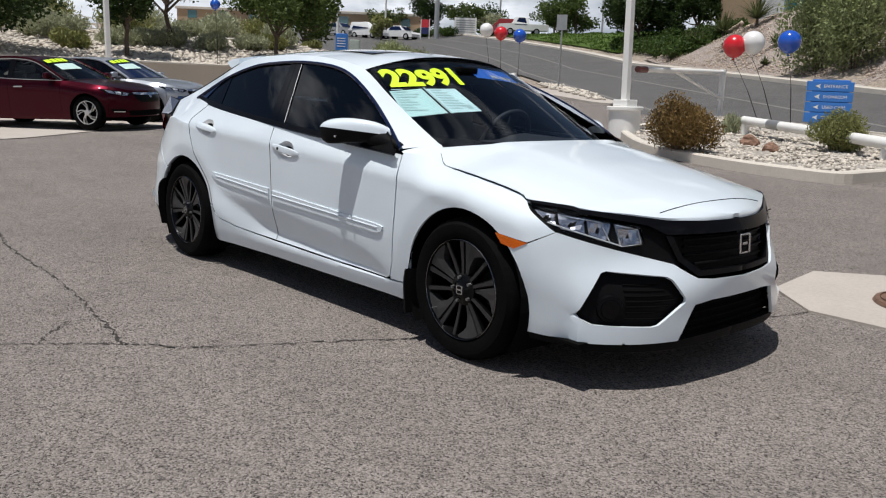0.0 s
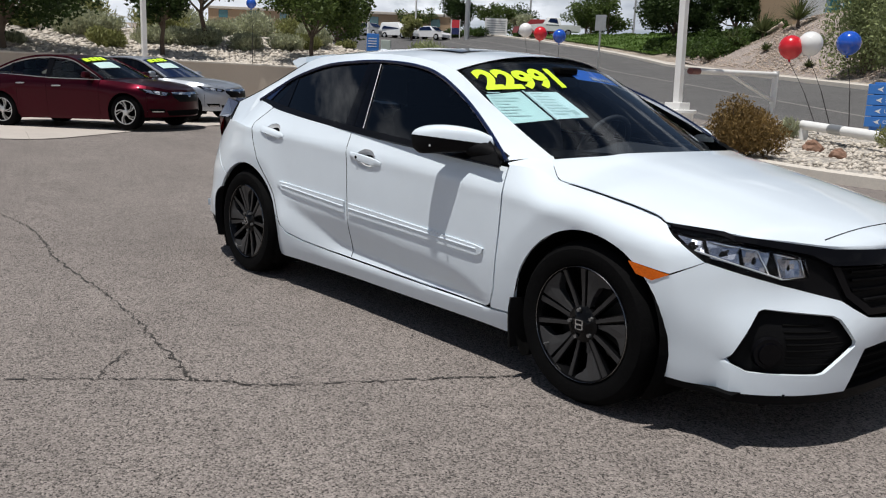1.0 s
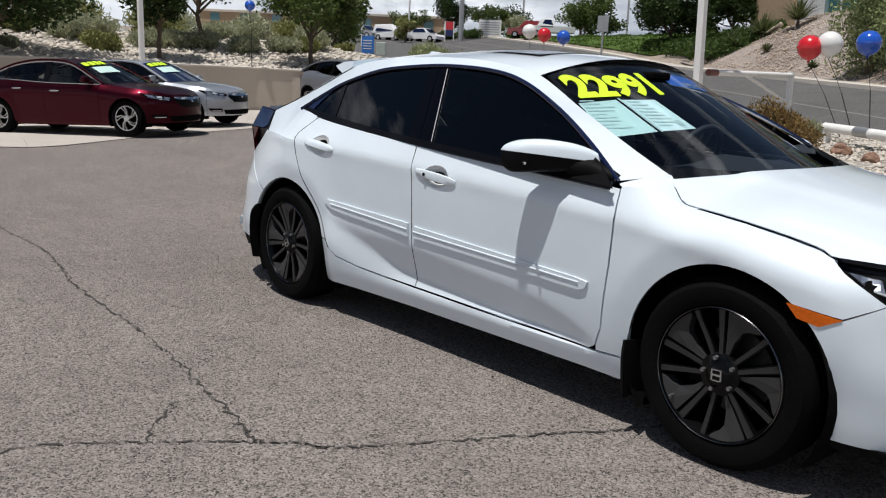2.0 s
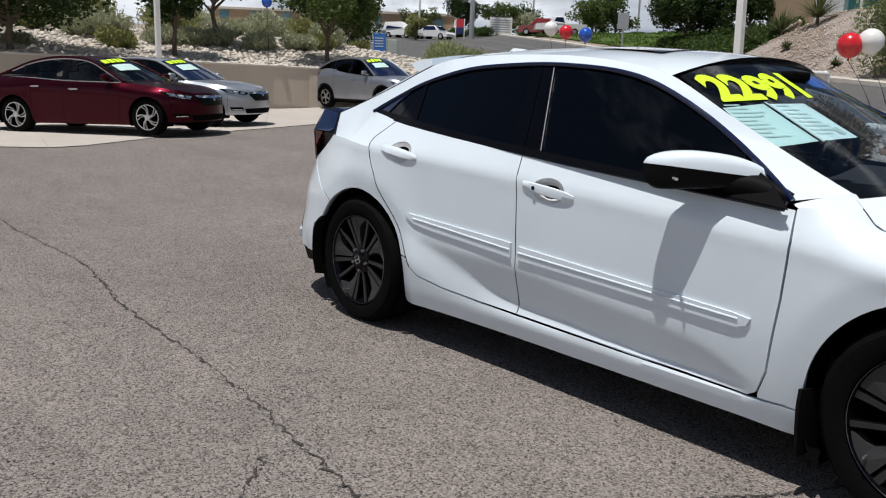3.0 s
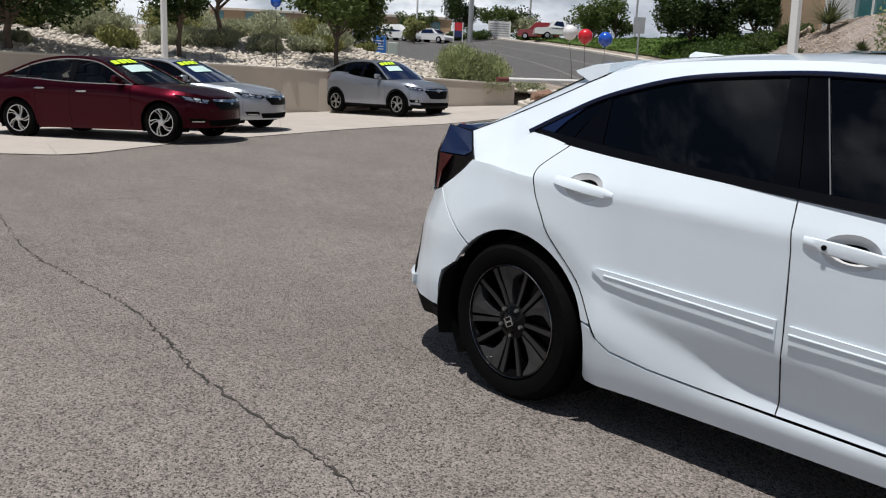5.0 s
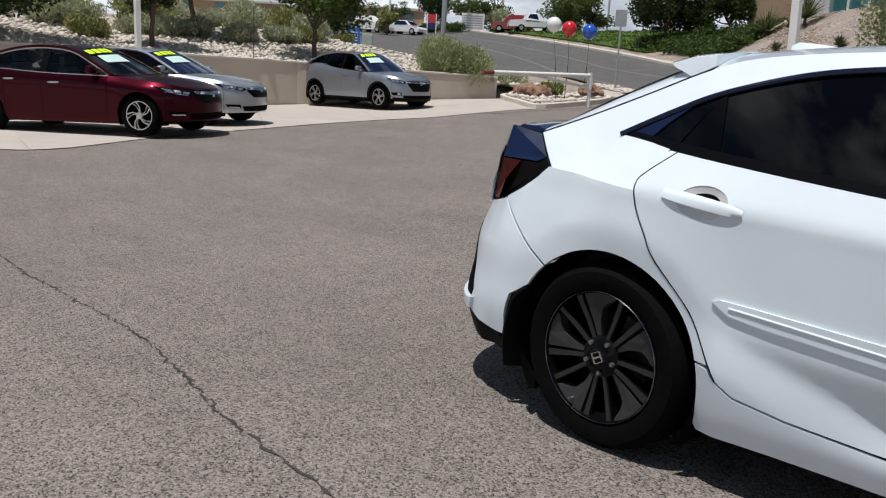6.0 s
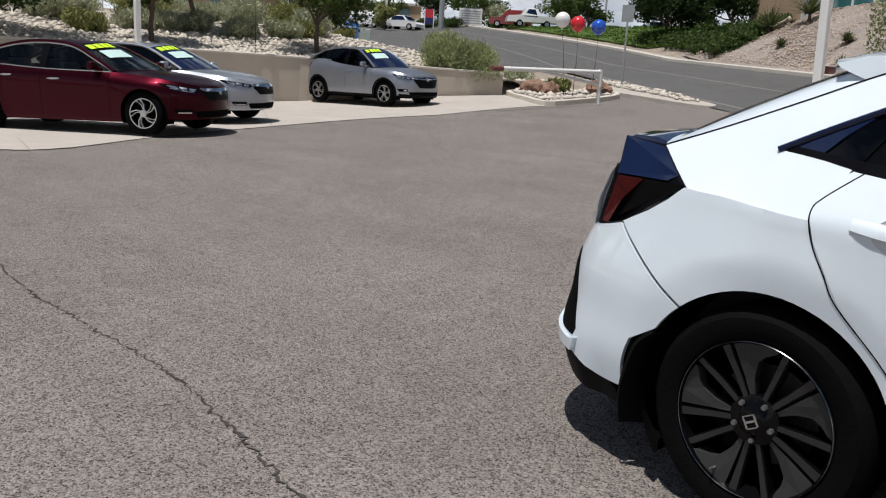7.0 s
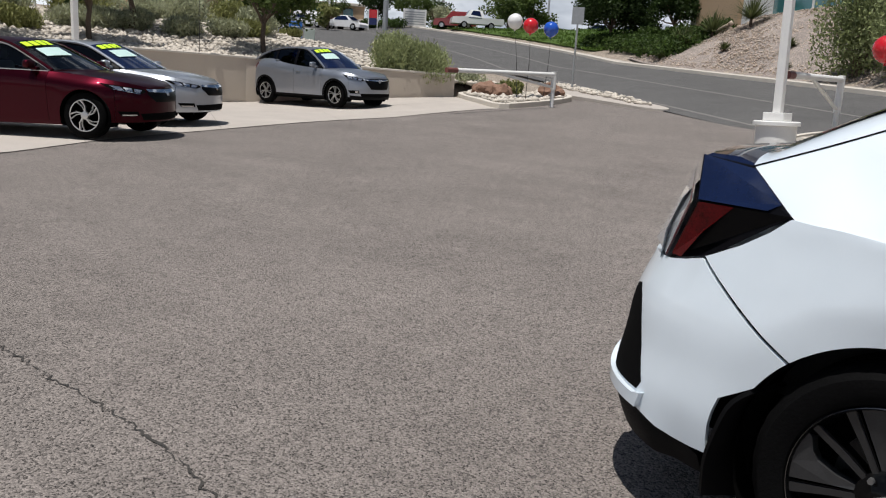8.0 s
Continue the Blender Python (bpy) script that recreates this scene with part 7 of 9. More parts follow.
# ---- plants ----
def shrub(name, x, y, z, w, h, count, size, material, label, category="bush", lean=0.5, seed=1, lumps=7, stems=10, up=0.6, long=2.6):
    r = np.random.default_rng(seed)
    o = tagged(empty(name, pose(x, y, z)), label, category)
    cs, rs = [], []
    for k in range(lumps):
        a = 6.283 * k / lumps + r.random()
        d = w * 0.30 * (0.3 + 0.7 * r.random())
        cs.append((d * math.cos(a), d * math.sin(a), h * (0.32 + 0.3 * r.random())))
        rs.append((w * (0.20 + 0.12 * r.random()), w * (0.20 + 0.12 * r.random()), h * (0.30 + 0.16 * r.random())))
    cs.append((0, 0, h * 0.45))
    rs.append((w * 0.30, w * 0.30, h * 0.42))
    v, f = leaves(r, cs, rs, count, size, up=up, long=long, shell=0.35)
    v[:, 2] = np.maximum(v[:, 2], 0.01)
    quads("foliage", v, f, material, o)
    for k in range(stems):
        bm = bmesh.new()
        a = r.random() * 6.283
        d = w * 0.36 * r.random() ** 0.5
        e = Vector((d * math.cos(a), d * math.sin(a), h * (0.6 + 0.3 * r.random())))
        tube(bm, [(e.x * 0.1, e.y * 0.1, -0.05), (e.x * 0.45, e.y * 0.45, e.z * 0.5), e], [0.018, 0.012, 0.004], 5)
        part("stem", bm, M_BARK, o)
    return o


def tree(x, y, z, trunk_h, crown, count, size, material, label, seed=1, r0=0.09, limbs=7):
    """crown: centre height, half width, half height over the foot."""
    r = np.random.default_rng(seed)
    o = tagged(empty("tree", pose(x, y, z)), label, "tree")
    ch, cw, chh = crown
    bm = bmesh.new()
    pts = [Vector((0, 0, -0.1))]
    for k in range(1, 7):
        pts.append(Vector((r.normal() * 0.04, r.normal() * 0.04, (ch + chh * 0.5) * k / 6)))
    tube(bm, pts, [r0 * (1 - 0.13 * k) for k in range(7)], 9)
    crisp(part("trunk", bm, M_BARK, o, "dark trunk"), 70)
    cs, rs = [], []
    for k in range(limbs):
        a = 6.283 * k / limbs + r.random() * 0.6
        e = Vector((cw * (0.45 + 0.3 * r.random()) * math.cos(a), cw * (0.45 + 0.3 * r.random()) * math.sin(a), ch + chh * (r.random() * 1.1 - 0.55)))
        s = Vector((0, 0, trunk_h * (0.75 + 0.5 * r.random())))
        bm = bmesh.new()
        tube(bm, [s, s.lerp(e, 0.5) + Vector((0, 0, -0.1)), e], [r0 * 0.5, r0 * 0.32, r0 * 0.1], 6)
        part("limb", bm, M_BARK, o)
        for j in range(3):
            q = e + Vector((r.normal(), r.normal(), r.normal())) * cw * 0.20
            cs.append(tuple(q))
            k2 = 0.26 + 0.16 * r.random()
            rs.append((cw * k2, cw * k2, chh * k2 * 1.05))
    for j in range(6):
        cs.append((r.normal() * cw * 0.3, r.normal() * cw * 0.3, ch + chh * (r.random() * 1.3 - 0.5)))
        rs.append((cw * 0.36, cw * 0.36, chh * 0.34))
    v, f = leaves(r, cs, rs, count, size, flat=0.3, long=1.7, shell=0.25)
    quads("crown", v, f, material, o)
    return o


tree(-23.6, 13.15, terr(-23.6, 13.15), 1.0, (2.2, 1.9, 1.5), 13000, 0.075, M_LEAF, "young green tree with a slim dark trunk on the slope", 3, 0.085, 9)
tree(-24.3, 7.9, terr(-24.3, 7.9), 0.9, (2.35, 1.1, 1.35), 11000, 0.075, M_LEAF_DK, "dense dark green tree behind the lamp post", 4, 0.08, 9)
tree(-23.7, 3.0, terr(-23.7, 3.0), 0.9, (1.85, 2.9, 1.6), 22000, 0.08, M_LEAF_DK, "spreading dark green tree above the wall", 5, 0.11, 10)
tree(-27.2, 10.6, terr(-27.2, 10.6), 1.3, (3.0, 2.0, 1.4), 9000, 0.08, M_LEAF, "green tree at the top of the slope", 6, 0.10)
tree(-24.5, -3.2, terr(-24.5, -3.2), 1.0, (2.6, 2.2, 1.6), 7000, 0.09, M_LEAF_DK, "spreading dark green tree above the wall", 7, 0.11)

for k, (x, y, w, h, n, mt, lab) in enumerate((
        (-26.6, 6.4, 1.95, 1.15, 3000, M_SAGE, "pale grey-green sage bush on the slope"),
        (-23.9, 6.55, 1.35, 0.95, 2400, M_OLIVE, "olive green bush on the slope"),
        (-25.2, 8.6, 1.4, 0.95, 2000, M_SAGE, "dry grey-green bush on the slope"),
        (-25.4, 9.7, 1.5, 1.0, 2000, M_SAGE, "dry grey-green bush on the slope"),
        (-25.6, 10.9, 1.6, 1.05, 2200, M_SAGE, "dry grey-green bush on the slope"),
        (-24.6, 12.0, 1.5, 0.9, 2200, M_SAGE, "dry grey-green bush on the slope"),
        (-24.4, 13.6, 1.5, 0.95, 2200, M_SAGE, "dry grey-green bush on the slope"),
        (-24.8, 14.7, 1.4, 0.85, 2000, M_OLIVE, "dry olive bush on the slope"),
        (-23.6, 3.6, 1.15, 0.55, 1600, M_SAGE, "pale grey-green sage bush on the slope"),
        (-26.5, 2.5, 1.8, 1.0, 2200, M_SAGE, "pale grey-green sage bush on the slope"),
        (-28.0, 5.0, 1.6, 1.0, 1800, M_OLIVE, "olive green bush on the slope"),
        (-28.6, 8.0, 1.9, 1.0, 1800, M_SAGE, "dry grey-green bush on the slope"),
        (-28.6, 13.0, 1.9, 1.0, 1800, M_SAGE, "dry grey-green bush on the slope"),
        (-26.2, 17.6, 1.0, 0.5, 1200, M_OLIVE, "low yellow-green bush by the road"))):
    x -= 1.9
    shrub("bush", x, y, terr(x, y) - 0.05, w * 0.95, h * 0.78, int(n * 2.0), 0.036, mt, lab, seed=40 + k, stems=8, up=1.3, long=4.5, lumps=10)
for k, (x, y, w, h) in enumerate(((-30.5, 10.2, 2.6, 1.3), (-31.0, 6.6, 2.6, 1.3), (-31.5, 15.0, 2.8, 1.3), (-29.2, 15.9, 2.2, 1.1), (-27.6, 15.6, 1.8, 1.0), (-33.5, 12.4, 2.8, 1.4), (-34.0, 8.4, 2.8, 1.4), (-33.0, 18.4, 2.6, 1.2), (-36.5, 20.5, 3.0, 1.3), (-30.4, 3.4, 2.6, 1.3))):
    shrub("bush", x, y, terr(x, y) - 0.05, w, h, 4200, 0.045, M_SAGE if k % 3 else M_OLIVE, "dry grey-green bush at the top of the slope", seed=440 + k, stems=6, up=1.3, long=4.0, lumps=10)
shrub("bush", -20.7, 16.7, terr(-20.7, 16.7) - 0.25, 2.75, 1.65, 26000, 0.030, M_BROOM, "large rounded grey-green bush above the wall's end", seed=60, lumps=12, stems=12, up=1.4, long=5)
shrub("bush", -19.9, 18.5, terr(-19.9, 18.5) - 0.1, 1.6, 0.55, 1500, 0.05, M_SAGE, "low dry bush beside the barrier", seed=61, stems=8)
shrub("bush", -17.7, 18.2, lot_z(-17.7, 18.2) + 0.1, 0.9, 0.5, 1500, 0.05, M_OLIVE, "yellow-green bush among the boulders", seed=62, stems=5)
shrub("bush", -3.25, 7.95, lot_z(-3.25, 7.95) + 0.1, 1.2, 0.88, 15000, 0.019, M_RUST, "twiggy rust-coloured bush in the gravel bed", seed=63, stems=26, up=0.9, long=3.0)
shrub("bush", -1.75, 10.1, lot_z(-1.75, 10.1) + 0.1, 1.0, 0.66, 11000, 0.019, M_OLIVE, "twiggy olive bush in the gravel bed", seed=64, stems=20, up=0.8, long=3.0)
shrub("bush", -4.6, 11.9, lot_z(-4.6, 11.9) + 0.1, 0.45, 0.40, 500, 0.03, M_SAGE, "small spiky grass tuft in the gravel bed", seed=65, stems=6, up=2.5, long=6)


def yucca(x, y, z, r, n, seed, material=M_YUCCA):
    g = np.random.default_rng(seed)
    vs, fs = [], []
    for k in range(n):
        a, el = g.random() * 6.283, math.asin(0.05 + 0.95 * g.random())
        L = r * (0.75 + 0.4 * g.random())
        d = Vector((math.cos(a) * math.cos(el), math.sin(a) * math.cos(el), math.sin(el)))
        s = d.cross(Vector((0, 0, 1))).normalized() * 0.028
        p0, p1, p2 = d * 0.05, d * L * 0.55, d * L - Vector((0, 0, 0.10 * L * math.cos(el)))
        i = len(vs)
        vs += [p0 - s, p0 + s, p1 + s * 0.8, p1 - s * 0.8, p2]
        fs += [(i, i + 1, i + 2, i + 3), (i + 3, i + 2, i + 4)]
    o = tagged(empty("yucca", pose(x, y, z)), "spiky green yucca on the gravel bank", "yucca", "yuccas on the bank")
    raw("blade_rosette", [v + Vector((0, 0, 0.25 * r)) for v in vs], fs, material, o)
    bm = bmesh.new()
    tube(bm, [(0, 0, -0.1), (0, 0, 0.3 * r)], [0.10, 0.07], 8)
    part("trunk", bm, M_BARK, o)
    return o


for k, (s, n, r) in enumerate(((26.6, 10.3, 0.95), (27.0, 12.1, 1.15), (24.2, 12.9, 1.25), (27.6, 9.4, 0.7), (21.0, 10.1, 0.38), (26.2, 8.9, 0.4), (15.5, 10.4, 0.42), (12.9, 8.9, 0.3))):
    x, y = xy(s, n)
    yucca(x, y, bank_z(s, n), r * 1.3, int(90 + 90 * r), 80 + k, M_YUCCA)

# willowy shrub at the kerb across the road
x, y = xy(8.2, 8.9)
shrub("shrub", x, y, bank_z(8.2, 8.9) - 0.2, 3.0, 4.6, 11000, 0.055, M_WILLOW, "tall feathery green shrub by the far kerb", "shrub", seed=90, lumps=14, stems=16, up=0.9, long=2.6)
x, y = xy(5.6, 9.0)
shrub("shrub", x, y, bank_z(5.6, 9.0) - 0.2, 3.0, 3.4, 9000, 0.055, M_WILLOW, "feathery olive shrub by the far kerb", "shrub", seed=91, lumps=10, stems=10, up=0.9, long=2.6)


def hedge_mass(name, s0, s1, n0, n1, h, count, material, label, seed, size=0.10):
    g = np.random.default_rng(seed)
    cs, rs = [], []
    for k in range(90):
        s, n = g.uniform(s0, s1), g.uniform(n0, n1)
        if s < s0 + 3 and n > n0 + (s - s0) + 0.8:
            continue
        x, y = xy(s, n)
        cs.append((x, y, bank_z(s, n) + h * 0.45))
        rs.append((1.0, 1.0, h * (0.45 + 0.2 * g.random())))
    v, f = leaves(g, cs, rs, count, size, long=1.8, shell=0.5)
    return tagged(quads(name, v, f, material), label, "hedge")


hedge_mass("hedge", 25.8, 40, 9.2, 12.6, 0.85, 26000, M_HEDGE, "dense dark green spreading juniper hedge", 95)
# lawn beyond the hedge, and the low stone wall
vs, fs = [], []
ss, nn = steps((36, 76, 2)), [8.36, 9, 10, 11.5, 13, 15, 18]
for s in ss:
    for n in nn:
        x, y = xy(s, n)
        vs.append((x, y, bank_z(s, n) + 0.04))
for i in range(len(ss) - 1):
    for j in range(len(nn) - 1):
        fs.append((i * 7 + j, i * 7 + j + 1, (i + 1) * 7 + j + 1, (i + 1) * 7 + j))
tagged(raw("lawn", vs, fs, M_GRASS, smooth=True), "mown green lawn beside the road", "lawn", kind="structure")
g = np.random.default_rng(97)
cs = []
for k in range(400):
    s, n = g.uniform(36, 74), g.uniform(8.4, 17.5)
    x, y = xy(s, n)
    cs.append((x, y, bank_z(s, n) + 0.05))
v, f = leaves(g, cs, [(0.9, 0.9, 0.06)] * len(cs), 14000, 0.10, up=1.5, long=2.0, shell=0.2)
tagged(quads("grass", v, f, M_GRASS), "short green grass blades on the lawn", "grass", kind="stuff")
sw = tagged(empty("stone_wall"), "low dry-stone wall above the hedge", "wall")
g = np.random.default_rng(98)
for k in range(60):
    s = 26.5 + 9.5 * (k % 30) / 30
    n = 12.9
    x, y = xy(s, n)
    vv, ff = stones(g, [(x, y, bank_z(s, n) + 0.16 + 0.26 * (k // 30))], [0.20], 0.75)
    quads("stone", vv, ff, M_PINK, sw)

# dark trees and round bushes on the lawn's rim
for k, (s, n, ch, cw, chh, cnt, mt) in enumerate(((39.5, 10.8, 2.9, 3.1, 2.5, 14000, M_LEAF_DK), (36.6, 14.0, 2.4, 1.9, 2.0, 8000, M_LEAF_DK))):
    x, y = xy(s, n)
    tree(x, y, bank_z(s, n), 1.0, (ch, cw, chh), cnt, 0.13, mt, "dense dark green tree across the road", 100 + k, 0.14)
for k, (s, n, w, h) in enumerate(((29.6, 13.7, 2.4, 1.4), (36.5, 12.4, 2.6, 1.3), (32.4, 13.4, 3.0, 1.5), (34.4, 13.2, 2.2, 1.2))):
    x, y = xy(s, n)
    shrub("bush", x, y, bank_z(s, n), w, h, 4500, 0.10, M_HEDGE, "clipped dark green bush", seed=110 + k, long=1.6, up=0.1, stems=3)

# ---- further off ----
M_TAN = paint("tan_render", (0.42, 0.30, 0.19), 0.9, var=0.1, scale=0.6, fine=20)
M_PANEL = paint("pale_wall_panel", (0.66, 0.66, 0.66), 0.6, var=0.07, scale=0.6, fine=12)
M_PANE = paint("green_window_glass", (0.05, 0.16, 0.17), 0.06, var=0.3, scale=0.4, coat=1.0)
bl = tagged(empty("office_building"), "office building with tan and white walls and green glass", "building")


def slab(name, s0, s1, n0, n1, z0, z1, material, label=""):
    bm = bmesh.new()
    extrude_poly(bm, [xy(s0, n0), xy(s1, n0), xy(s1, n1), xy(s0, n1)], z0, z1)
    bmesh.ops.recalc_face_normals(bm, faces=bm.faces)
    return part(name, bm, material, bl, label)


slab("tan_wall", 30.1, 35.6, 15.0, 26, 5.2, 12, M_TAN, "tan rendered wall")
slab("white_wall", 27.0, 30.09, 15.25, 26, 5.2, 11.5, M_PANEL, "white panelled wall")
slab("end_wall", 35.61, 37.2, 15.4, 26, 5.2, 11, M_PANEL, "white panelled wall")
slab("rear_wall", -12, 26.99, 15.6, 28, 5.2, 11.5, M_PANEL)
slab("plinth", -12, 26.99, 15.30, 15.58, 5.2, 6.12, M_CAP)
slab("roof", -12.4, 37.4, 14.9, 28, 12.0, 12.4, M_PANEL)
for k in range(18):
    s1 = 26.95 - 2.1 * k
    slab("window_pane", s1 - 2.04, s1, 15.50, 15.56, 6.12, 9.6, M_PANE, "green window pane")
    slab("mullion", s1 - 2.10, s1 - 2.04, 15.40, 15.58, 6.12, 9.6, M_PANEL, "white mullion")


def block_car(x, y, z, yaw, col, kind, label):
    """A far car: body with wheel openings, cabin, panes and wheels."""
    o = tagged(empty("car", pose(x, y, z, 0, 0, yaw)), label, "car", "cars parked up the hill")
    mt = carpaint("far_car_paint", col)
    L, H = (2.6, 1.75) if kind == "truck" else (2.2, 1.45)
    prof = {"car": [(-L, .35), (-L, .85), (-L + .25, .95), (-1.35, 1.0), (-.75, H), (.35, H), (1.05, .98), (L - .2, .80), (L, .6), (L, .3)],
            "suv": [(-L, .35), (-L, 1.0), (-L + .15, H + .25), (.35, H + .25), (1.0, 1.05), (L - .1, .95), (L, .6), (L, .3)],
            "truck": [(-L, .5), (-L, 1.1), (-.6, 1.1), (-.45, H), (.75, H), (1.25, 1.15), (L - .1, 1.05), (L, .7), (L, .45)]}[kind]
    bm = bmesh.new()
    rows = []
    for y0, k in ((-.88, 0.0), (-.80, 0.05), (.80, 0.05), (.88, 0.0)):
        rows.append([bm.verts.new((px, y0 * (0.80 if pz > 1.15 else 1), pz + (k if pz > 1.15 else 0))) for px, pz in prof])
    n = len(prof)
    for r0, r1 in zip(rows, rows[1:]):
        for i in range(n):
            bm.faces.new((r0[i], r0[(i + 1) % n], r1[(i + 1) % n], r1[i]))
    bm.faces.new(rows[0][::-1])
    bm.faces.new(rows[-1])
    bmesh.ops.recalc_face_normals(bm, faces=bm.faces)
    part("body", bm, mt, o)
    a, b = (-.40, .95) if kind == "truck" else ((-L + .35, .75) if kind == "suv" else (-1.05, .80))
    for sgn in (-1, 1):
        bm = bmesh.new()
        q = [bm.verts.new(p) for p in ((a, sgn * .895, 1.02), (b, sgn * .895, 1.02), (b - .45, sgn * .735, H - .02), (a + .25, sgn * .735, H - .02))]
        bm.faces.new(q)
        part("side_window", bm, M_SHADE, o)
    bm = bmesh.new()
    q = [bm.verts.new(p) for p in ((1.06 if kind != "truck" else 1.28, -.66, 1.07), (1.06 if kind != "truck" else 1.28, .66, 1.07), (.46 if kind != "truck" else .84, .58, H), (.46 if kind != "truck" else .84, -.58, H))]
    bm.faces.new(q)
    part("windscreen", bm, M_SHADE, o)
    for px in (-1.35, 1.35):
        for sgn in (-1, 1):
            bm = bmesh.new()
            bmesh.ops.create_cone(bm, cap_ends=True, segments=18, radius1=.34, radius2=.34, depth=.22, matrix=pose(px, sgn * .80, .34, 90))
            w = part("wheel", bm, M_RUBBER, o)
            bm = bmesh.new()
            bmesh.ops.create_cone(bm, cap_ends=True, segments=14, radius1=.21, radius2=.19, depth=.03, matrix=pose(px, sgn * .915, .34, 90))
            part("rim", bm, M_SATIN, w)
    return o


def hill(x, y):
    return terr(x, y) - 0.02


for x, y, yaw, col, kind, lab in (
        (-57.7, 62.6, 230, (0.78, 0.78, 0.77), "truck", "white pickup truck parked up the hill"),
        (-53.5, 79.0, 20, (0.35, 0.40, 0.46), "car", "grey-blue car parked up the hill"),
        (-50.5, 80.5, 20, (0.75, 0.76, 0.77), "car", "white car parked up the hill"),
        (-47.5, 82.0, 20, (0.45, 0.50, 0.56), "suv", "silver car parked up the hill"),
        (-61.2, 63.4, 215, (0.22, 0.03, 0.03), "suv", "dark red car parked up the hill"),
        (-74.2, 55.2, 10, (0.78, 0.78, 0.77), "suv", "white car parked up the hill"),
        (-71.5, 57.6, 15, (0.80, 0.80, 0.80), "car", "white car parked up the hill"),
        (-78.0, 54.0, 10, (0.30, 0.31, 0.32), "car", "grey car parked up the hill"),
        (-47.8, 14.6, 15, (0.78, 0.78, 0.78), "suv", "white car parked above the slope"),
        (-49.5, 19.5, 10, (0.60, 0.62, 0.64), "car", "silver car parked above the slope")):
    block_car(x, y, hill(x, y), yaw, col, kind, lab)

# hoarding, small sign, poles and wires
o = tagged(empty("notice_board", pose(-67.5, 63.7, hill(-67.5, 63.7), 0, 0, 48)), "large white notice board on posts by the road", "notice board")
bm = bmesh.new()
box(bm, -1.25, 1.25, -0.04, 0.04, 0.25, 2.0, 0.01)
part("board", bm, M_WHITE, o)
for k in range(6):
    bm = bmesh.new()
    box(bm, -1.05, 1.05, -0.055, -0.042, 0.42 + 0.25 * k, 0.52 + 0.25 * k)
    part("lettering_bar", bm, M_STEEL, o)
for px in (-1.15, 1.15):
    bm = bmesh.new()
    box(bm, px - 0.06, px + 0.06, 0.042, 0.14, -0.3, 2.05)
    part("post", bm, M_WHITE, o)
o = tagged(empty("street_banner", pose(-69.2, 59.2, hill(-69.2, 59.2), 0, 0, 48)), "narrow red and navy sign on white posts", "sign")
bm = bmesh.new()
box(bm, -0.42, 0.42, -0.03, 0.03, 1.25, 2.1)
part("upper_panel", bm, M_BAL["red"], o)
bm = bmesh.new()
box(bm, -0.42, 0.42, -0.03, 0.03, 0.55, 1.24)
part("lower_panel", bm, paint("navy_panel", (0.02, 0.03, 0.12), 0.5), o)
for px in (-0.47, 0.47):
    bm = bmesh.new()
    box(bm, px - 0.045, px + 0.045, -0.045, 0.045, -0.3, 2.15)
    part("post", bm, M_WHITE, o)
o = tagged(empty("utility_box", pose(-50.5, 35.0, hill(-50.5, 35.0), 0, 0, 50) @ Matrix.Diagonal((1.7, 1.7, 1.3, 1))), "bright blue panel beside a pale metal cabinet", "utility box")
bm = bmesh.new()
box(bm, -0.32, 0.22, -0.10, 0.10, 0.05, 1.05, 0.02)
part("blue_panel", bm, M_SIGN, o)
bm = bmesh.new()
box(bm, 0.32, 0.75, -0.16, 0.16, -0.2, 0.72, 0.03)
part("cabinet", bm, paint("pale_green_metal", (0.45, 0.50, 0.44), 0.5), o)
for k in range(4):
    bm = bmesh.new()
    box(bm, -0.25, 0.12, -0.112, -0.101, 0.3 + 0.15 * k, 0.35 + 0.15 * k)
    part("lettering_bar", bm, M_WHITE, o)
o = tagged(empty("hydrant", pose(-27.0, 21.0, hill(-27.0, 21.0))), "small pale yellow hydrant beside the road", "hydrant")
bm = bmesh.new()
lat = [(0.0, 0.12), (0.45, 0.10), (0.47, 0.14), (0.52, 0.14), (0.60, 0.08), (0.62, 0.001)]
rr = [[bm.verts.new((r * math.cos(6.2832 * k / 16), r * math.sin(6.2832 * k / 16), z)) for k in range(16)] for z, r in lat]
for r0, r1 in zip(rr, rr[1:]):
    for k in range(16):
        bm.faces.new((r0[k], r0[(k + 1) % 16], r1[(k + 1) % 16], r1[k]))
part("barrel", bm, paint("pale_yellow_iron", (0.75, 0.70, 0.45), 0.5), o)


def mast(x, y, h, r, material, label):
    o = tagged(empty("utility_pole", pose(x, y, hill(x, y))), label, "pole")
    bm = bmesh.new()
    tube(bm, [(0, 0, -0.3), (0, 0, h)], [r, r * 0.75], 10)
    crisp(part("shaft", bm, material, o), 60)
    bm = bmesh.new()
    box(bm, -0.9, 0.9, -0.06, 0.06, h - 0.5, h - 0.38)
    part("crossarm", bm, material, o)
    return o


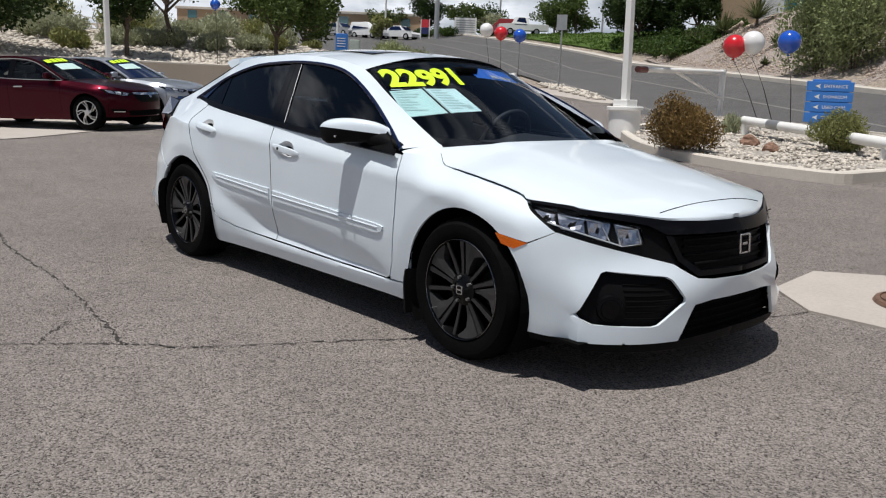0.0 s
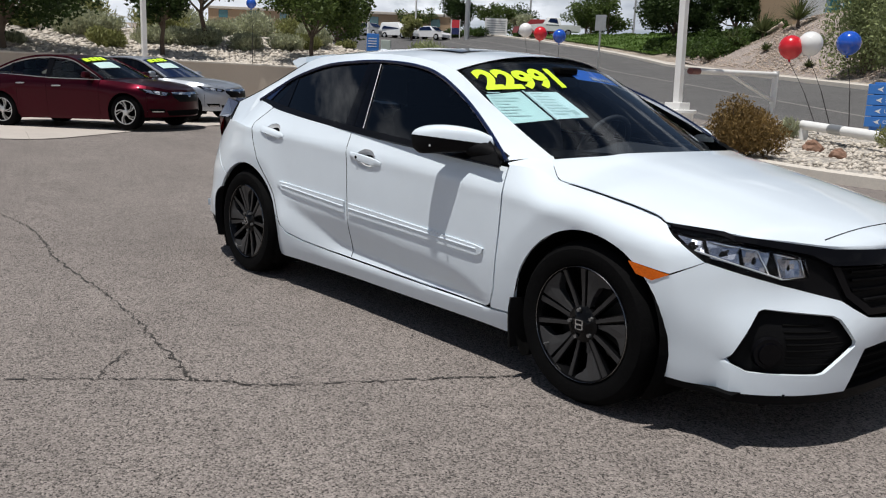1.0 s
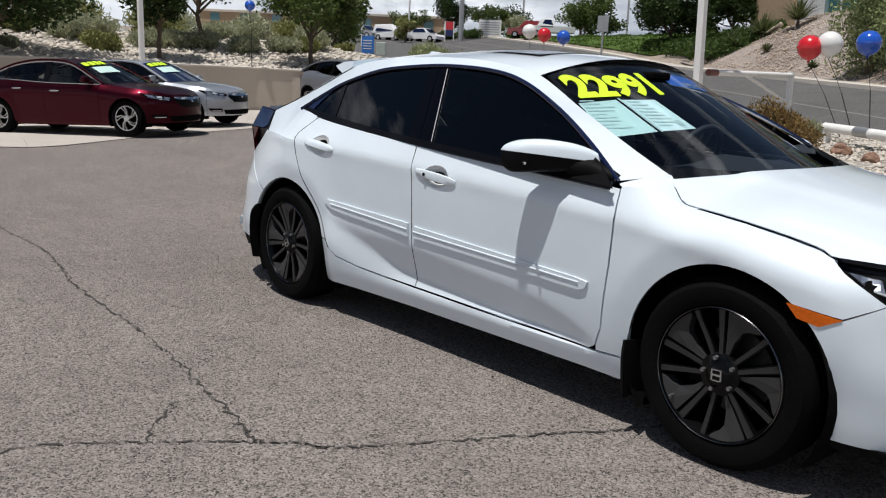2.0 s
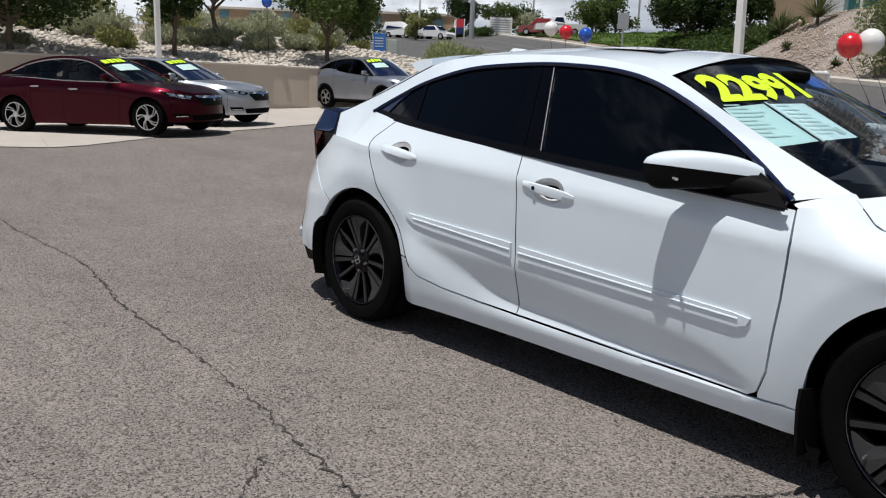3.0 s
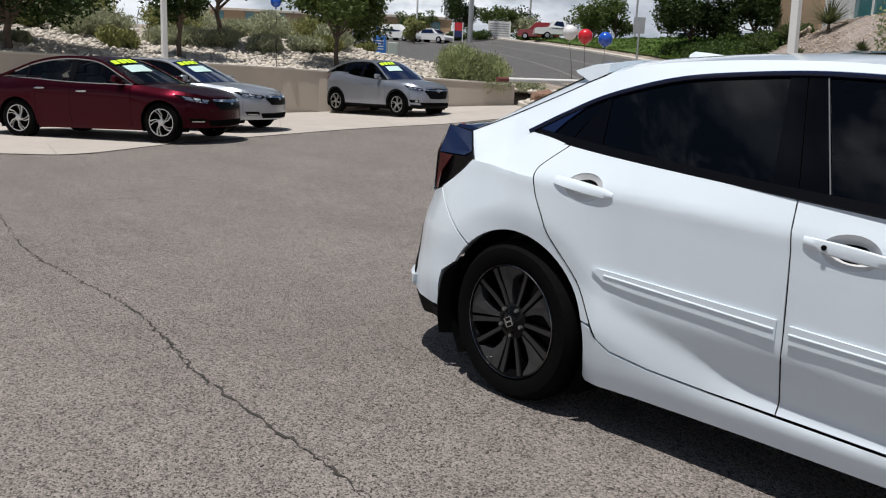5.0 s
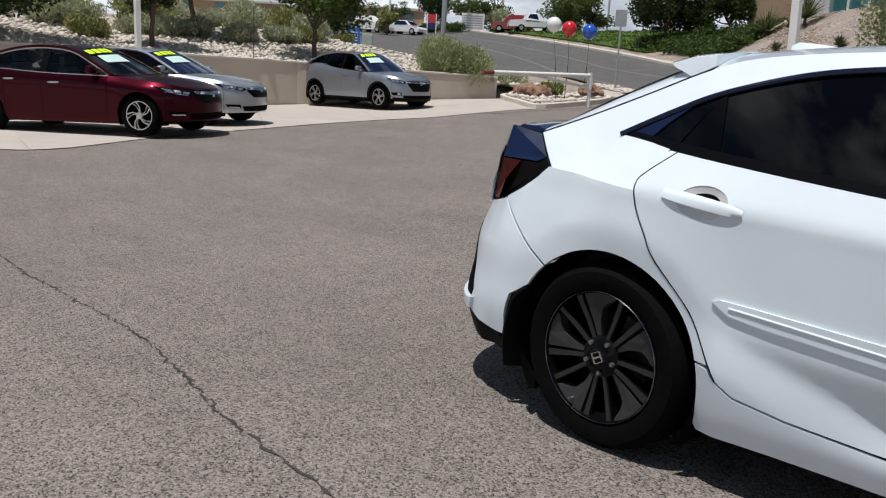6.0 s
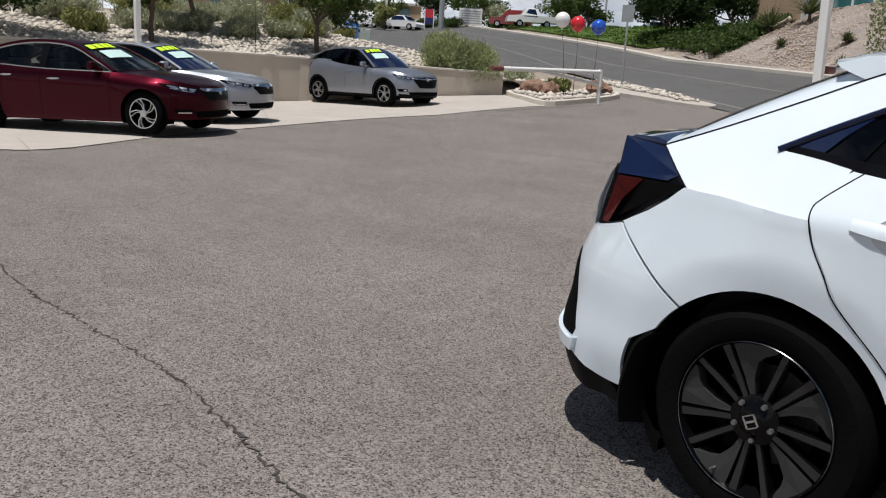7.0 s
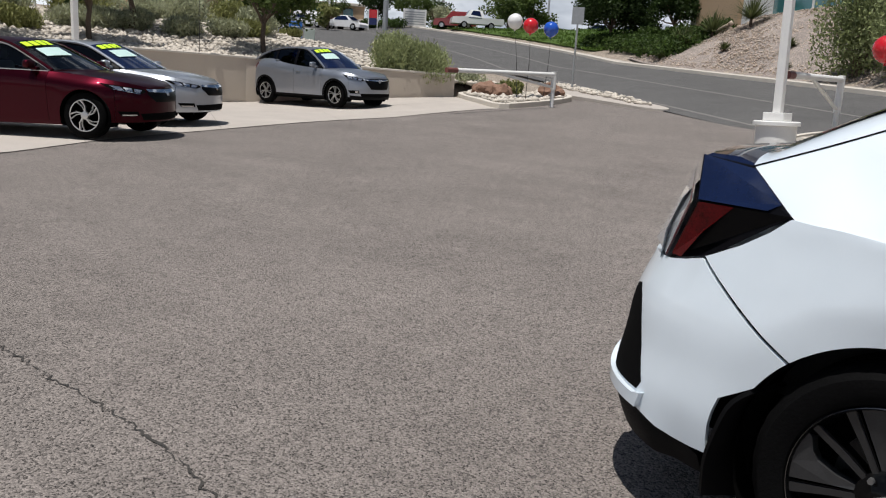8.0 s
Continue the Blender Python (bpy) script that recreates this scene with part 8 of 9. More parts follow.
mast(-67.4, 59.3, 20, 0.28, M_STEEL, "thick grey steel pole beside the road")
mast(-62.0, 42.5, 12, 0.12, M_WHITE, "slim white lamp post up the hill")
mast(-78.0, 60.5, 13, 0.12, M_WHITE, "slim white lamp post up the hill")
mast(-90, 92, 17, 0.16, M_STEEL, "far grey power pole")
mast(-75, 98, 17, 0.16, M_STEEL, "far grey power pole")
mast(-110, 70, 17, 0.16, M_STEEL, "far grey power pole")
for k, z in enumerate((18.6, 20.2, 22.6)):
    bm = bmesh.new()
    a, b = Vector((-150, 40, z + 3)), Vector((-40, 125, z + 3))
    tube(bm, [a.lerp(b, t) - Vector((0, 0, 5.0 * 4 * t * (1 - t) * 0.25)) for t in [j / 16 for j in range(17)]], 0.035, 5)
    tagged(link("power_line", bm, M_STRING), "thin dark overhead power line", "cable")

for k, (x, y, ch, cw, chh, cnt, mt) in enumerate(((-73.4, 63.1, 3.4, 2.3, 3.0, 6000, M_LEAF_DK), (-70.5, 66.5, 2.4, 2.2, 1.8, 4000, M_LEAF), (-72.6, 72.5, 2.2, 1.7, 1.5, 2500, M_SAGE), (-58.0, 68.0, 2.2, 1.7, 1.6, 3000, M_LEAF),
                                               (-52.2, 64.5, 2.5, 2.2, 1.9, 3500, M_LEAF), (-85, 66, 1.8, 2.2, 1.2, 2500, M_LEAF), (-69, 53, 1.5, 1.3, 1.1, 2000, M_OLIVE),
                                               (-42.5, 26.5, 3.2, 2.4, 2.4, 5000, M_LEAF), (-52, 12, 3.4, 2.8, 2.4, 5000, M_LEAF_DK), (-80, 80, 3, 3.5, 2.0, 3000, M_LEAF_DK), (-66, 78, 3, 3.2, 2.0, 3000, M_LEAF))):
    tree(x, y, hill(x, y), 1.0, (ch, cw, chh), cnt, 0.15, mt, "leafy green tree up the hill", 130 + k, 0.13, 6)
for k, (x, y, w, h) in enumerate(((-69.3, 62.4, 3.6, 1.2), (-63.5, 64.2, 3.0, 1.1), (-71.5, 61.0, 2.8, 1.1), (-76, 60, 2.6, 1.0), (-65.2, 65.5, 3.0, 1.1))):
    shrub("bush", x, y, hill(x, y), w, h, 2200, 0.11, M_HEDGE, "low green bush up the hill", seed=150 + k, long=1.6, up=0.2, stems=2)


def house(x, y, yaw, w, d, h, material, label):
    o = tagged(empty("house", pose(x, y, hill(x, y), 0, 0, yaw)), label, "house", "houses on the hill")
    bm = bmesh.new()
    box(bm, -w / 2, w / 2, 0, d, -1, h, 0.05)
    part("wall", bm, material, o)
    bm = bmesh.new()
    box(bm, -w / 2 - 0.2, w / 2 + 0.2, -0.2, d + 0.2, h + 0.002, h + 0.35, 0.05)
    part("roof", bm, M_CAP, o)
    for k in range(int(w // 4)):
        bm = bmesh.new()
        px = -w / 2 + 2 + 4 * k
        box(bm, px - 0.6, px + 0.6, -0.05, 0.04, 1.1, 2.1)
        part("window", bm, M_PANE, o)
    return o


house(-88, 64, 50, 16, 8, 2.4, M_TAN, "low tan house on the hill")
house(-100, 52, 50, 14, 8, 2.2, M_TAN, "low tan house on the hill")

# white railing along the top of the slope
o = tagged(empty("railing"), "white pipe railing at the top of the slope", "railing")
for k in range(13):
    y = 2.0 + 1.6 * k
    bm = bmesh.new()
    tube(bm, [(-37.0, y, terr(-37, y) - 0.1), (-37.0, y, terr(-37, y) + 1.0)], 0.03, 8)
    part("rail_post", bm, M_WHITE, o)
for h in (0.55, 1.0):
    bm = bmesh.new()
    tube(bm, [(-37.0, 2.0 + 1.6 * k, terr(-37, 2.0 + 1.6 * k) + h) for k in range(13)], 0.03, 8)
    part("rail", bm, M_WHITE, o)


# ---- the parked stock ----
M_SIDE = sheet_glass("green_side_glass", (0.72, 0.82, 0.78))
M_ALLOY = paint("bright_alloy", (0.58, 0.58, 0.58), 0.28, 0.8, var=0.12)


def bright_wheel(parent, R, rim, twist):
    """A wheel with five pairs of bright swept spokes."""
    bm = bmesh.new()
    prof = [(0.01, rim - 0.004), (-0.008, rim + 0.008), (-0.012, (R + rim) / 2), (0.004, R - 0.012), (0.022, R), (0.18, R), (0.20, R - 0.02), (0.21, rim)]
    lathe(bm, prof, 40)
    bmesh.ops.recalc_face_normals(bm, faces=bm.faces)
    w = crisp(part("wheel", bm, M_RUBBER, parent, "bright alloy wheel with a black tyre"), 35)
    bm = bmesh.new()
    lathe(bm, [(-0.004, rim), (0.0, rim - 0.012), (0.04, rim - 0.02), (0.12, rim - 0.03), (0.12, 0.02)], 36)
    crisp(part("barrel", bm, M_VOID, w), 40)
    bm = bmesh.new()
    lathe(bm, [(-0.006, rim + 0.002), (-0.009, rim - 0.006), (-0.004, rim - 0.013)], 40)
    crisp(part("rim_edge", bm, M_ALLOY, w), 60)
    for k in range(5):
        a = 2 * math.pi * k / 5 + 0.3
        for d, wd in ((-0.10, 0.24), (0.22, 0.13)):
            bm = bmesh.new()
            c0, c1, c2 = a + d * 0.3, a + d + twist * 0.5, a + d + twist
            pts = []
            for r, an, h in ((0.05, c0, 0.30), (rim * 0.6, c1, wd * 0.55), (rim - 0.006, c2, wd * 0.62), (rim - 0.006, c2, -wd * 0.30), (rim * 0.6, c1, -wd * 0.35), (0.05, c0, -0.30)):
                pts.append((r * math.cos(an + h * 0.5), r * math.sin(an + h * 0.5)))
            prism(bm, pts, 0.0, 0.03)
            bmesh.ops.recalc_face_normals(bm, faces=bm.faces)
            part("spoke", bm, M_ALLOY, w)
    bm = bmesh.new()
    lathe(bm, [(0.03, 0.06), (-0.004, 0.055), (-0.010, 0.03), (-0.010, 0.001)], 20)
    crisp(part("hub_cap", bm, M_SATIN, w), 40)
    return w


def stock_car(label, m, P):
    o = tagged(empty(P["name"], m), label, "car", "parked cars for sale")
    AX, H = P["axle"], P["half"]
    topz, topy = soft(*P["top_z"]), soft(*P["top_y"])
    paint_m, arch, R = P["paint"], P["arch"], P["tyre"]
    cre = soft(*P["crease"])
    sect = soft([0.15, 0.24, 0.35, 0.55, 0.80], [0.90, 0.945, 0.972, 0.988, 1.0])

    def half(x, z):
        zc, zt = cre(x), topz(x)
        if z <= zc:
            y = sect(0.15 + (z - 0.15) * 0.65 / (zc - 0.15))
        else:
            y = 1 - (1 - topy(x)) * ((z - zc) / max(zt - zc, 0.02)) ** 1.5
        y *= H
        for ax in (AX, -AX):
            r = math.hypot(x - ax, z - R)
            y += 0.012 / (1 + math.exp((r - arch - 0.08) / 0.02))
        return y

    def at(u, z):
        if -AX <= u <= AX:
            return u, half(u, z), z
        fr = u > 0
        a = (abs(u) - AX) / H
        phi = math.pi / 2 - min(a, math.pi / 2)
        c, s = max(math.cos(phi), 0), math.sin(phi)
        A = (P["front"] if fr else P["rear"]) + (P["front_lean"] if fr else P["rear_lean"]) * max(0, z - 0.55) ** 1.3 - 0.25 * max(0, 0.32 - z)
        n = P["front_n"] if fr else P["rear_n"]
        r = ((c / A) ** n + (s / H) ** n) ** (-1 / n)
        w = half(max(-2.2, min(2.2, u)), z) / H
        k = min(1, a / 1.2)
        r *= w + (1 - w) * k * 0.7
        return AX * (1 if fr else -1) + r * c * (1 if fr else -1), r * s, z

    def ins(d):
        def f(a, b):
            e = 0.004
            p = Vector(at(a, b))
            n = (Vector(at(a + e, b)) - Vector(at(a - e, b))).cross(Vector(at(a, b + e)) - Vector(at(a, b - e))).normalized()
            q = p + n * d
            return q.x, max(q.y, 0.0), q.z
        return f

    def pair(name, make, mt, parent=o, lab="", angle=35):
        return both(name, make, mt, parent, lab, angle)

    UE = AX + H * math.pi / 2
    tops = [(u, topz(u) - 0.002) for u in np.linspace(UE, -UE, 60)]
    z0 = P["sill"]

    def strip_poly(u0, u1):
        """The side between two stations, with the wheel openings left out."""
        pts = [(u, topz(u) - 0.002) for u in np.linspace(u1, u0, max(4, int((u1 - u0) / 0.12)))]
        pts += [(u0, z0)]
        low = []
        for ax in (-AX, AX):
            dx = math.sqrt(max(arch ** 2 - (R - z0) ** 2, 0))
            if u0 < ax < u1:
                low.append((ax - dx, ax + dx, ax))
        for a, b, ax in low:
            t0, t1 = math.atan2(z0 - R, -math.sqrt(arch ** 2 - (R - z0) ** 2)), math.atan2(z0 - R, math.sqrt(arch ** 2 - (R - z0) ** 2))
            pts += [(ax + arch * math.cos(t), R + arch * math.sin(t)) for t in np.linspace(2 * math.pi + t0, t1, 20)]
        pts += [(u1, z0)]
        return pts

    segs = [("rear_bumper", -UE, -AX - 0.42), ("rear_quarter_panel", -AX - 0.416, P["doors"][0]), ("rear_door", P["doors"][0] + 0.005, P["doors"][1]), ("front_door", P["doors"][1] + 0.005, P["doors"][2]), ("front_fender", P["doors"][2] + 0.005, AX + 0.44), ("front_bumper", AX + 0.445, UE)]
    made = {}
    for nm, u0, u1 in segs:
        made[nm] = pair(nm, lambda: skin(strip_poly(u0, u1), at, 0.07, 0.01), paint_m)
    pair("inner_shell", lambda: skin([(u, topz(u) - 0.06) for u in np.linspace(AX + 0.7, -AX - 0.7, 24)] + [(-AX - 0.7, R + arch + 0.04), (AX + 0.7, R + arch + 0.04)], ins(0.02), 0.15, 0.0), M_VOID)
    pair("sill_trim", lambda: skin([(-AX + arch + 0.02, z0 + 0.03), (AX - arch - 0.02, z0 + 0.03), (AX - arch - 0.02, z0 - 0.06), (-AX + arch + 0.02, z0 - 0.06)], ins(0.01), 0.2, 0.03), P.get("clad", paint_m))
    if "clad" in P:
        for ax in (AX, -AX):
            pair("arch_trim", lambda: skin([(ax + arch * math.cos(t), R + arch * math.sin(t)) for t in np.linspace(-0.25, math.pi + 0.25, 22)] + [(ax + (arch + 0.055) * math.cos(t), R + (arch + 0.055) * math.sin(t)) for t in np.linspace(math.pi + 0.2, -0.2, 22)], ins(-0.006), 0.08, 0.01), P["clad"])
    # glass, roof and lids from the edge curve over the doors
    RE = [Vector(p) for p in smooth_poly(P["roof_edge"], 6, closed=False)]
    RE.sort(key=lambda p: p.x)
    xa, xb, xh, xr = P["stations"]       # foot of the rear screen, its head, head and foot of the windscreen
    rz, mid = soft(*P["roof_mid"]), soft(*P["mid_shift"])
    seg = lambda a, b: [p for p in RE if a - 1e-6 <= p.x <= b + 1e-6]
    crisp(part("roof", crown(seg(xb, xh), rz, lambda x: x + mid(x), 18), paint_m, o), 60)
    crisp(part("windscreen", crown(seg(xh, xr), rz, lambda x: x + mid(x), 18), M_SHADE if P["dark"] else M_SCREEN, o, "sloping windscreen"), 60)
    crisp(part("rear_screen", crown(seg(xa, xb), rz, lambda x: x + mid(x), 18), M_SHADE, o, "dark rear screen"), 60)
    win = [p for p in RE if P["glass"][0] <= p.x <= P["glass"][1]]
    lowp = [Vector((p.x, -half(p.x, topz(p.x)) + 0.012, topz(p.x) - 0.01)) for p in win]

    def side_glass():
        bm = loft([p + Vector((0, 0.006, 0)) for p in lowp], [p + Vector((0, 0.004, -0.012)) for p in win], 2)
        bm.normal_update()
        return face_out(bm)
    for ob in pair("side_window", side_glass, M_TINT if P["dark"] else M_SIDE, o, "side window"):
        pass
    pair("window_rail", lambda: strip_bm(RE, 0.026), paint_m)
    pair("window_seal", lambda: strip_bm([p + Vector((0, -0.010, -0.028)) for p in win], 0.013), M_SATIN if P["chrome"] else M_BLACK)
    pair("belt_trim", lambda: strip_bm([p + Vector((0, -0.008, 0.006)) for p in lowp], 0.010), M_SATIN if P["chrome"] else M_BLACK)
    for x0, x1 in P["pillars"]:
        def pil():
            a = [Vector((x, -half(x, topz(x)) + 0.004, topz(x) - 0.01)) for x in (x0, x1)]
            b = [min(win, key=lambda p: abs(p.x - (x - 0.03))) + Vector((0, -0.006, -0.01)) for x in (x0, x1)]
            bm = loft(a, b, 3)
            bm.normal_update()
            return face_out(bm)
        pair("window_pillar", pil, M_GLOSS)

    def lid(u0, u1, mz):
        """Bonnet or boot lid between the two shoulder lines."""
        c = []
        for u in np.linspace(u0, u1, 22):
            x, y, z = at(u, topz(u))
            c.append(Vector((x, -y, z)))
        xs = [p.x for p in c]
        return crown(c, lambda x: mz(x), lambda x: x + P["lid_shift"] * (1 if u0 > 0 else -1), 18)
    crisp(part("bonnet", lid(P["cowl"], UE, soft(*P["hood_mid"])), paint_m, o), 60)
    crisp(part("boot_lid", lid(-UE, P["boot"], soft(*P["boot_mid"])), paint_m, o), 60)
    bm = bmesh.new()
    box(bm, P["cowl"] - 0.15, P["cowl"] + 0.25, -H * 0.80, H * 0.80, topz(1.0) - 0.25, topz(1.0) - 0.04)
    box(bm, -AX + arch, AX - arch, -H + 0.12, H - 0.12, 0.18, 0.30)
    box(bm, -AX - 0.6, AX + 0.6, -H + 0.32, H - 0.32, 0.22, 0.55)
    part("underbody", bm, M_VOID, o)
    bm = bmesh.new()
    box(bm, -1.3, 0.7, -H + 0.16, H - 0.16, 0.5, topz(0) - 0.12)
    part("cabin_lining", bm, M_CABIN, o)
    for x in (-0.12, -1.0):
        for y in (-0.38, 0.38):
            bm = bmesh.new()
            box(bm, x - 0.12, x + 0.02, y - 0.22, y + 0.22, 0.6, topz(x) + 0.10, 0.05)
            box(bm, x - 0.14, x - 0.03, y - 0.12, y + 0.12, topz(x) + 0.12, topz(x) + 0.27, 0.03)
            crisp(part("seat", bm, M_CABIN if P["dark"] else M_SEAT, o), 45)
    # lamps and grille
    for nm, poly, d, mt, lab in P["front_parts"]:
        pair(nm, lambda: skin(poly, ins(d), 0.05, 0.012), mt, o, lab)
    for nm, poly, d, mt, lab in P["rear_parts"]:
        pair(nm, lambda: skin(poly, ins(d), 0.06, 0.012), mt, o, lab)
    for u0, u1, z in P["handles"]:
        def hd():
            bm = bmesh.new()
            f = ins(-0.016)
            pts = [(lambda p: (p[0], -p[1], p[2]))(f(u0 + (u1 - u0) * k / 6, z)) for k in range(7)]
            tube(bm, pts, [0.008, 0.014, 0.016, 0.016, 0.016, 0.014, 0.008], 8)
            return bm
        pair("door_handle", hd, M_SATIN if P["chrome"] else paint_m, o, "", 60)

    def mir():
        bm = bmesh.new()
        x, y, z = at(P["mirror"], topz(P["mirror"]))
        bmesh.ops.create_icosphere(bm, subdivisions=3, radius=1)
        for v in bm.verts:
            v.co = Vector([math.copysign(abs(c) ** 0.62, c) * k for c, k in zip(v.co, (0.055, 0.105, 0.062))]) + Vector((x - 0.05, -y - 0.11, z + 0.085))
        box(bm, x - 0.06, x + 0.03, -y - 0.06, -y + 0.03, z + 0.005, z + 0.05, 0.01)
        return bm
    pair("wing_mirror", mir, paint_m, o, "", 50)
    # price and paper on the windscreen
    fr = seg(xh, xr)

    def on_ws(s, t):
        p = fr[0].lerp(fr[-1], t)
        p = min(fr, key=lambda q: abs(q.x - p.x))
        w = 1 - abs(s) ** 2.3
        return Vector((p.x + mid(p.x) * w + 0.012, p.y * -s, p.z + (rz(p.x) - p.z) * w + 0.012))

    def decal(s0, s1, t0, t1, mt, nm, lab):
        bm = bmesh.new()
        g = [[bm.verts.new(on_ws(s0 + (s1 - s0) * k / 6, t0 + (t1 - t0) * j / 4)) for k in range(7)] for j in range(5)]
        for r0, r1 in zip(g, g[1:]):
            for k in range(6):
                bm.faces.new((r0[k], r0[k + 1], r1[k + 1], r1[k]))
        bm.normal_update()
        part(nm, face_out(bm), mt, o, lab)
    n = 4
    for k in range(n):
        a = -0.86 + 0.20 * k
        decal(a, a + 0.16, 0.06, 0.28, M_NEON, "price_bar", "fluorescent yellow painted price")
    decal(-0.76, -0.08, 0.31, 0.58, M_PAPER, "price_sheet", "mint printed sheet")
    # wheels
    w = bright_wheel(o, R, P["rim"], P["twist"])
    w.matrix_basis = pose(AX, -H + 0.035, R, 0, 12, 0)
    copy_thing(w, pose(-AX, -H + 0.035, R, 0, 47, 0))
    copy_thing(w, pose(AX, H - 0.035, R, 0, 5, 180))
    copy_thing(w, pose(-AX, H - 0.035, R, 0, 33, 180))
    for ax in (AX, -AX):
        for left in (False, True):
            bm = bmesh.new()
            prev = None
            for k in range(17):
                a = radians(-25 + 230 * k / 16)
                c, s = math.cos(a), math.sin(a)
                ring = [bm.verts.new((ax + c * r, y, R + s * r)) for y, r in ((-H + 0.02, arch + 0.004), (-H + 0.3, arch + 0.02), (-H + 0.3, 0.05))]
                if prev:
                    for i in range(2):
                        bm.faces.new((prev[i], prev[i + 1], ring[i + 1], ring[i]))
                prev = ring
            if left:
                flip_y(bm)
            part("wheel_well", bm, M_VOID, o)
    return o


def lamp_parts(p):
    """A headlight as a dark bowl, bright reflectors in it and a slim chrome line below; p runs from its outer tip inwards."""
    tip, top, inn, low, out = p
    mix = lambda a, b, t: (a[0] + (b[0] - a[0]) * t, a[1] + (b[1] - a[1]) * t)
    quad = lambda a, b: [mix(mix(tip, top, a), mix(out, low, a), 0.22), mix(mix(tip, top, b), mix(out, low, b), 0.22), mix(mix(tip, top, b), mix(out, low, b), 0.82), mix(mix(tip, top, a), mix(out, low, a), 0.82)]
    return (("headlight", [tip, top, inn, low, out], -0.003, M_VOID, "swept headlight with bright reflectors"),
            ("headlight_reflector", quad(0.16, 0.42), -0.010, M_REFLECT, "bright reflector"),
            ("headlight_reflector", quad(0.48, 0.70), -0.010, M_CHROME, "bright reflector"),
            ("headlight_reflector", quad(0.76, 0.97), -0.010, M_REFLECT, "bright reflector"),
            ("headlight_line", [mix(out, tip, 0.1), mix(low, inn, 0.1), low, out], -0.012, M_CHROME, "slim chrome line"))


def sedan(colour, dark, chrome):
    UE = 1.388 + 0.925 * math.pi / 2
    return dict(name="sedan_car", axle=1.388, half=0.925, front=0.83, rear=1.12, front_n=2.2, rear_n=2.9, front_lean=-0.50, rear_lean=-0.30, sill=0.24, arch=0.365, tyre=0.328, rim=0.225, twist=0.55,
                paint=colour, dark=dark, chrome=chrome, doors=(-1.00, -0.32, 0.84), cowl=0.86, boot=-1.72, lid_shift=0.02,
                top_z=([-2.85, -2.2, -1.75, -1.5, -0.2, 0.80, 0.95, 1.4, 2.0, 2.4, 2.85], [0.97, 1.0, 1.02, 1.02, 0.955, 0.930, 0.922, 0.880, 0.80, 0.735, 0.705]),
                top_y=([-2.85, -1.75, -1.4, -0.2, 0.80, 0.95, 1.4, 2.0, 2.85], [0.80, 0.78, 0.86, 0.925, 0.90, 0.86, 0.85, 0.88, 0.92]),
                crease=([-2.4, -1.4, 0.0, 1.2, 2.0, 2.9], [0.84, 0.84, 0.79, 0.745, 0.67, 0.61]),
                roof_edge=[(-1.85, -0.715, 1.03), (-1.55, -0.665, 1.145), (-1.14, -0.620, 1.290), (-0.66, -0.605, 1.365), (-0.2, -0.610, 1.362), (0.14, -0.632, 1.305), (0.50, -0.705, 1.140), (0.88, -0.790, 0.940)],
                stations=(-1.85, -1.14, 0.14, 0.88), roof_mid=([-1.85, -1.5, -1.14, -0.66, -0.2, 0.14, 0.50, 0.88], [1.05, 1.21, 1.345, 1.408, 1.406, 1.370, 1.185, 0.958]),
                mid_shift=([-1.9, -1.14, -0.75, -0.3, 0.14, 0.88], [-0.18, -0.06, 0, 0, 0.10, 0.24]), glass=(-1.60, 0.86), pillars=((-0.37, -0.27), (-1.24, -1.19), (0.66, 0.80)),
                hood_mid=([0.86, 1.3, 1.7, 2.0, 2.24], [0.965, 0.935, 0.875, 0.80, 0.712]), boot_mid=([-2.55, -2.2, -1.7], [0.98, 1.025, 1.05]),
                handles=((-0.98, -0.79, 0.845), (-0.17, 0.03, 0.805)), mirror=0.68,
                front_parts=lamp_parts([(1.62, 0.790), (2.28, 0.705), (2.33, 0.672), (2.20, 0.640), (1.82, 0.700)]) + (
                             ("grille", [(2.36, 0.690), (UE, 0.680), (UE, 0.520), (2.50, 0.525), (2.34, 0.640)], -0.004, M_GLOSS, "black grille"),
                             ("grille_bar", [(2.32, 0.706), (UE, 0.698), (UE, 0.650), (2.36, 0.668)], -0.014, M_CHROME, "chrome grille bar"),
                             ("badge", [(UE - 0.05, 0.690), (UE, 0.690), (UE, 0.610), (UE - 0.04, 0.610)], -0.022, M_CHROME, "plain chrome badge"),
                             ("lower_intake", [(2.20, 0.365), (UE, 0.370), (UE, 0.26), (2.25, 0.27)], -0.003, M_VOID, "dark lower intake"),
                             ("fog_recess", [(1.86, 0.400), (2.16, 0.395), (2.18, 0.330), (1.92, 0.330)], -0.003, M_VOID, "dark fog lamp recess"),
                             ("fog_bar", [(1.92, 0.356), (2.14, 0.354), (2.14, 0.336), (1.93, 0.338)], -0.012, M_CHROME, "chrome fog lamp bar")),
                rear_parts=(("tail_light", [(-1.86, 0.88), (-2.30, 0.91), (-2.32, 0.78), (-1.98, 0.76)], -0.004, M_RED, "red tail light"),))


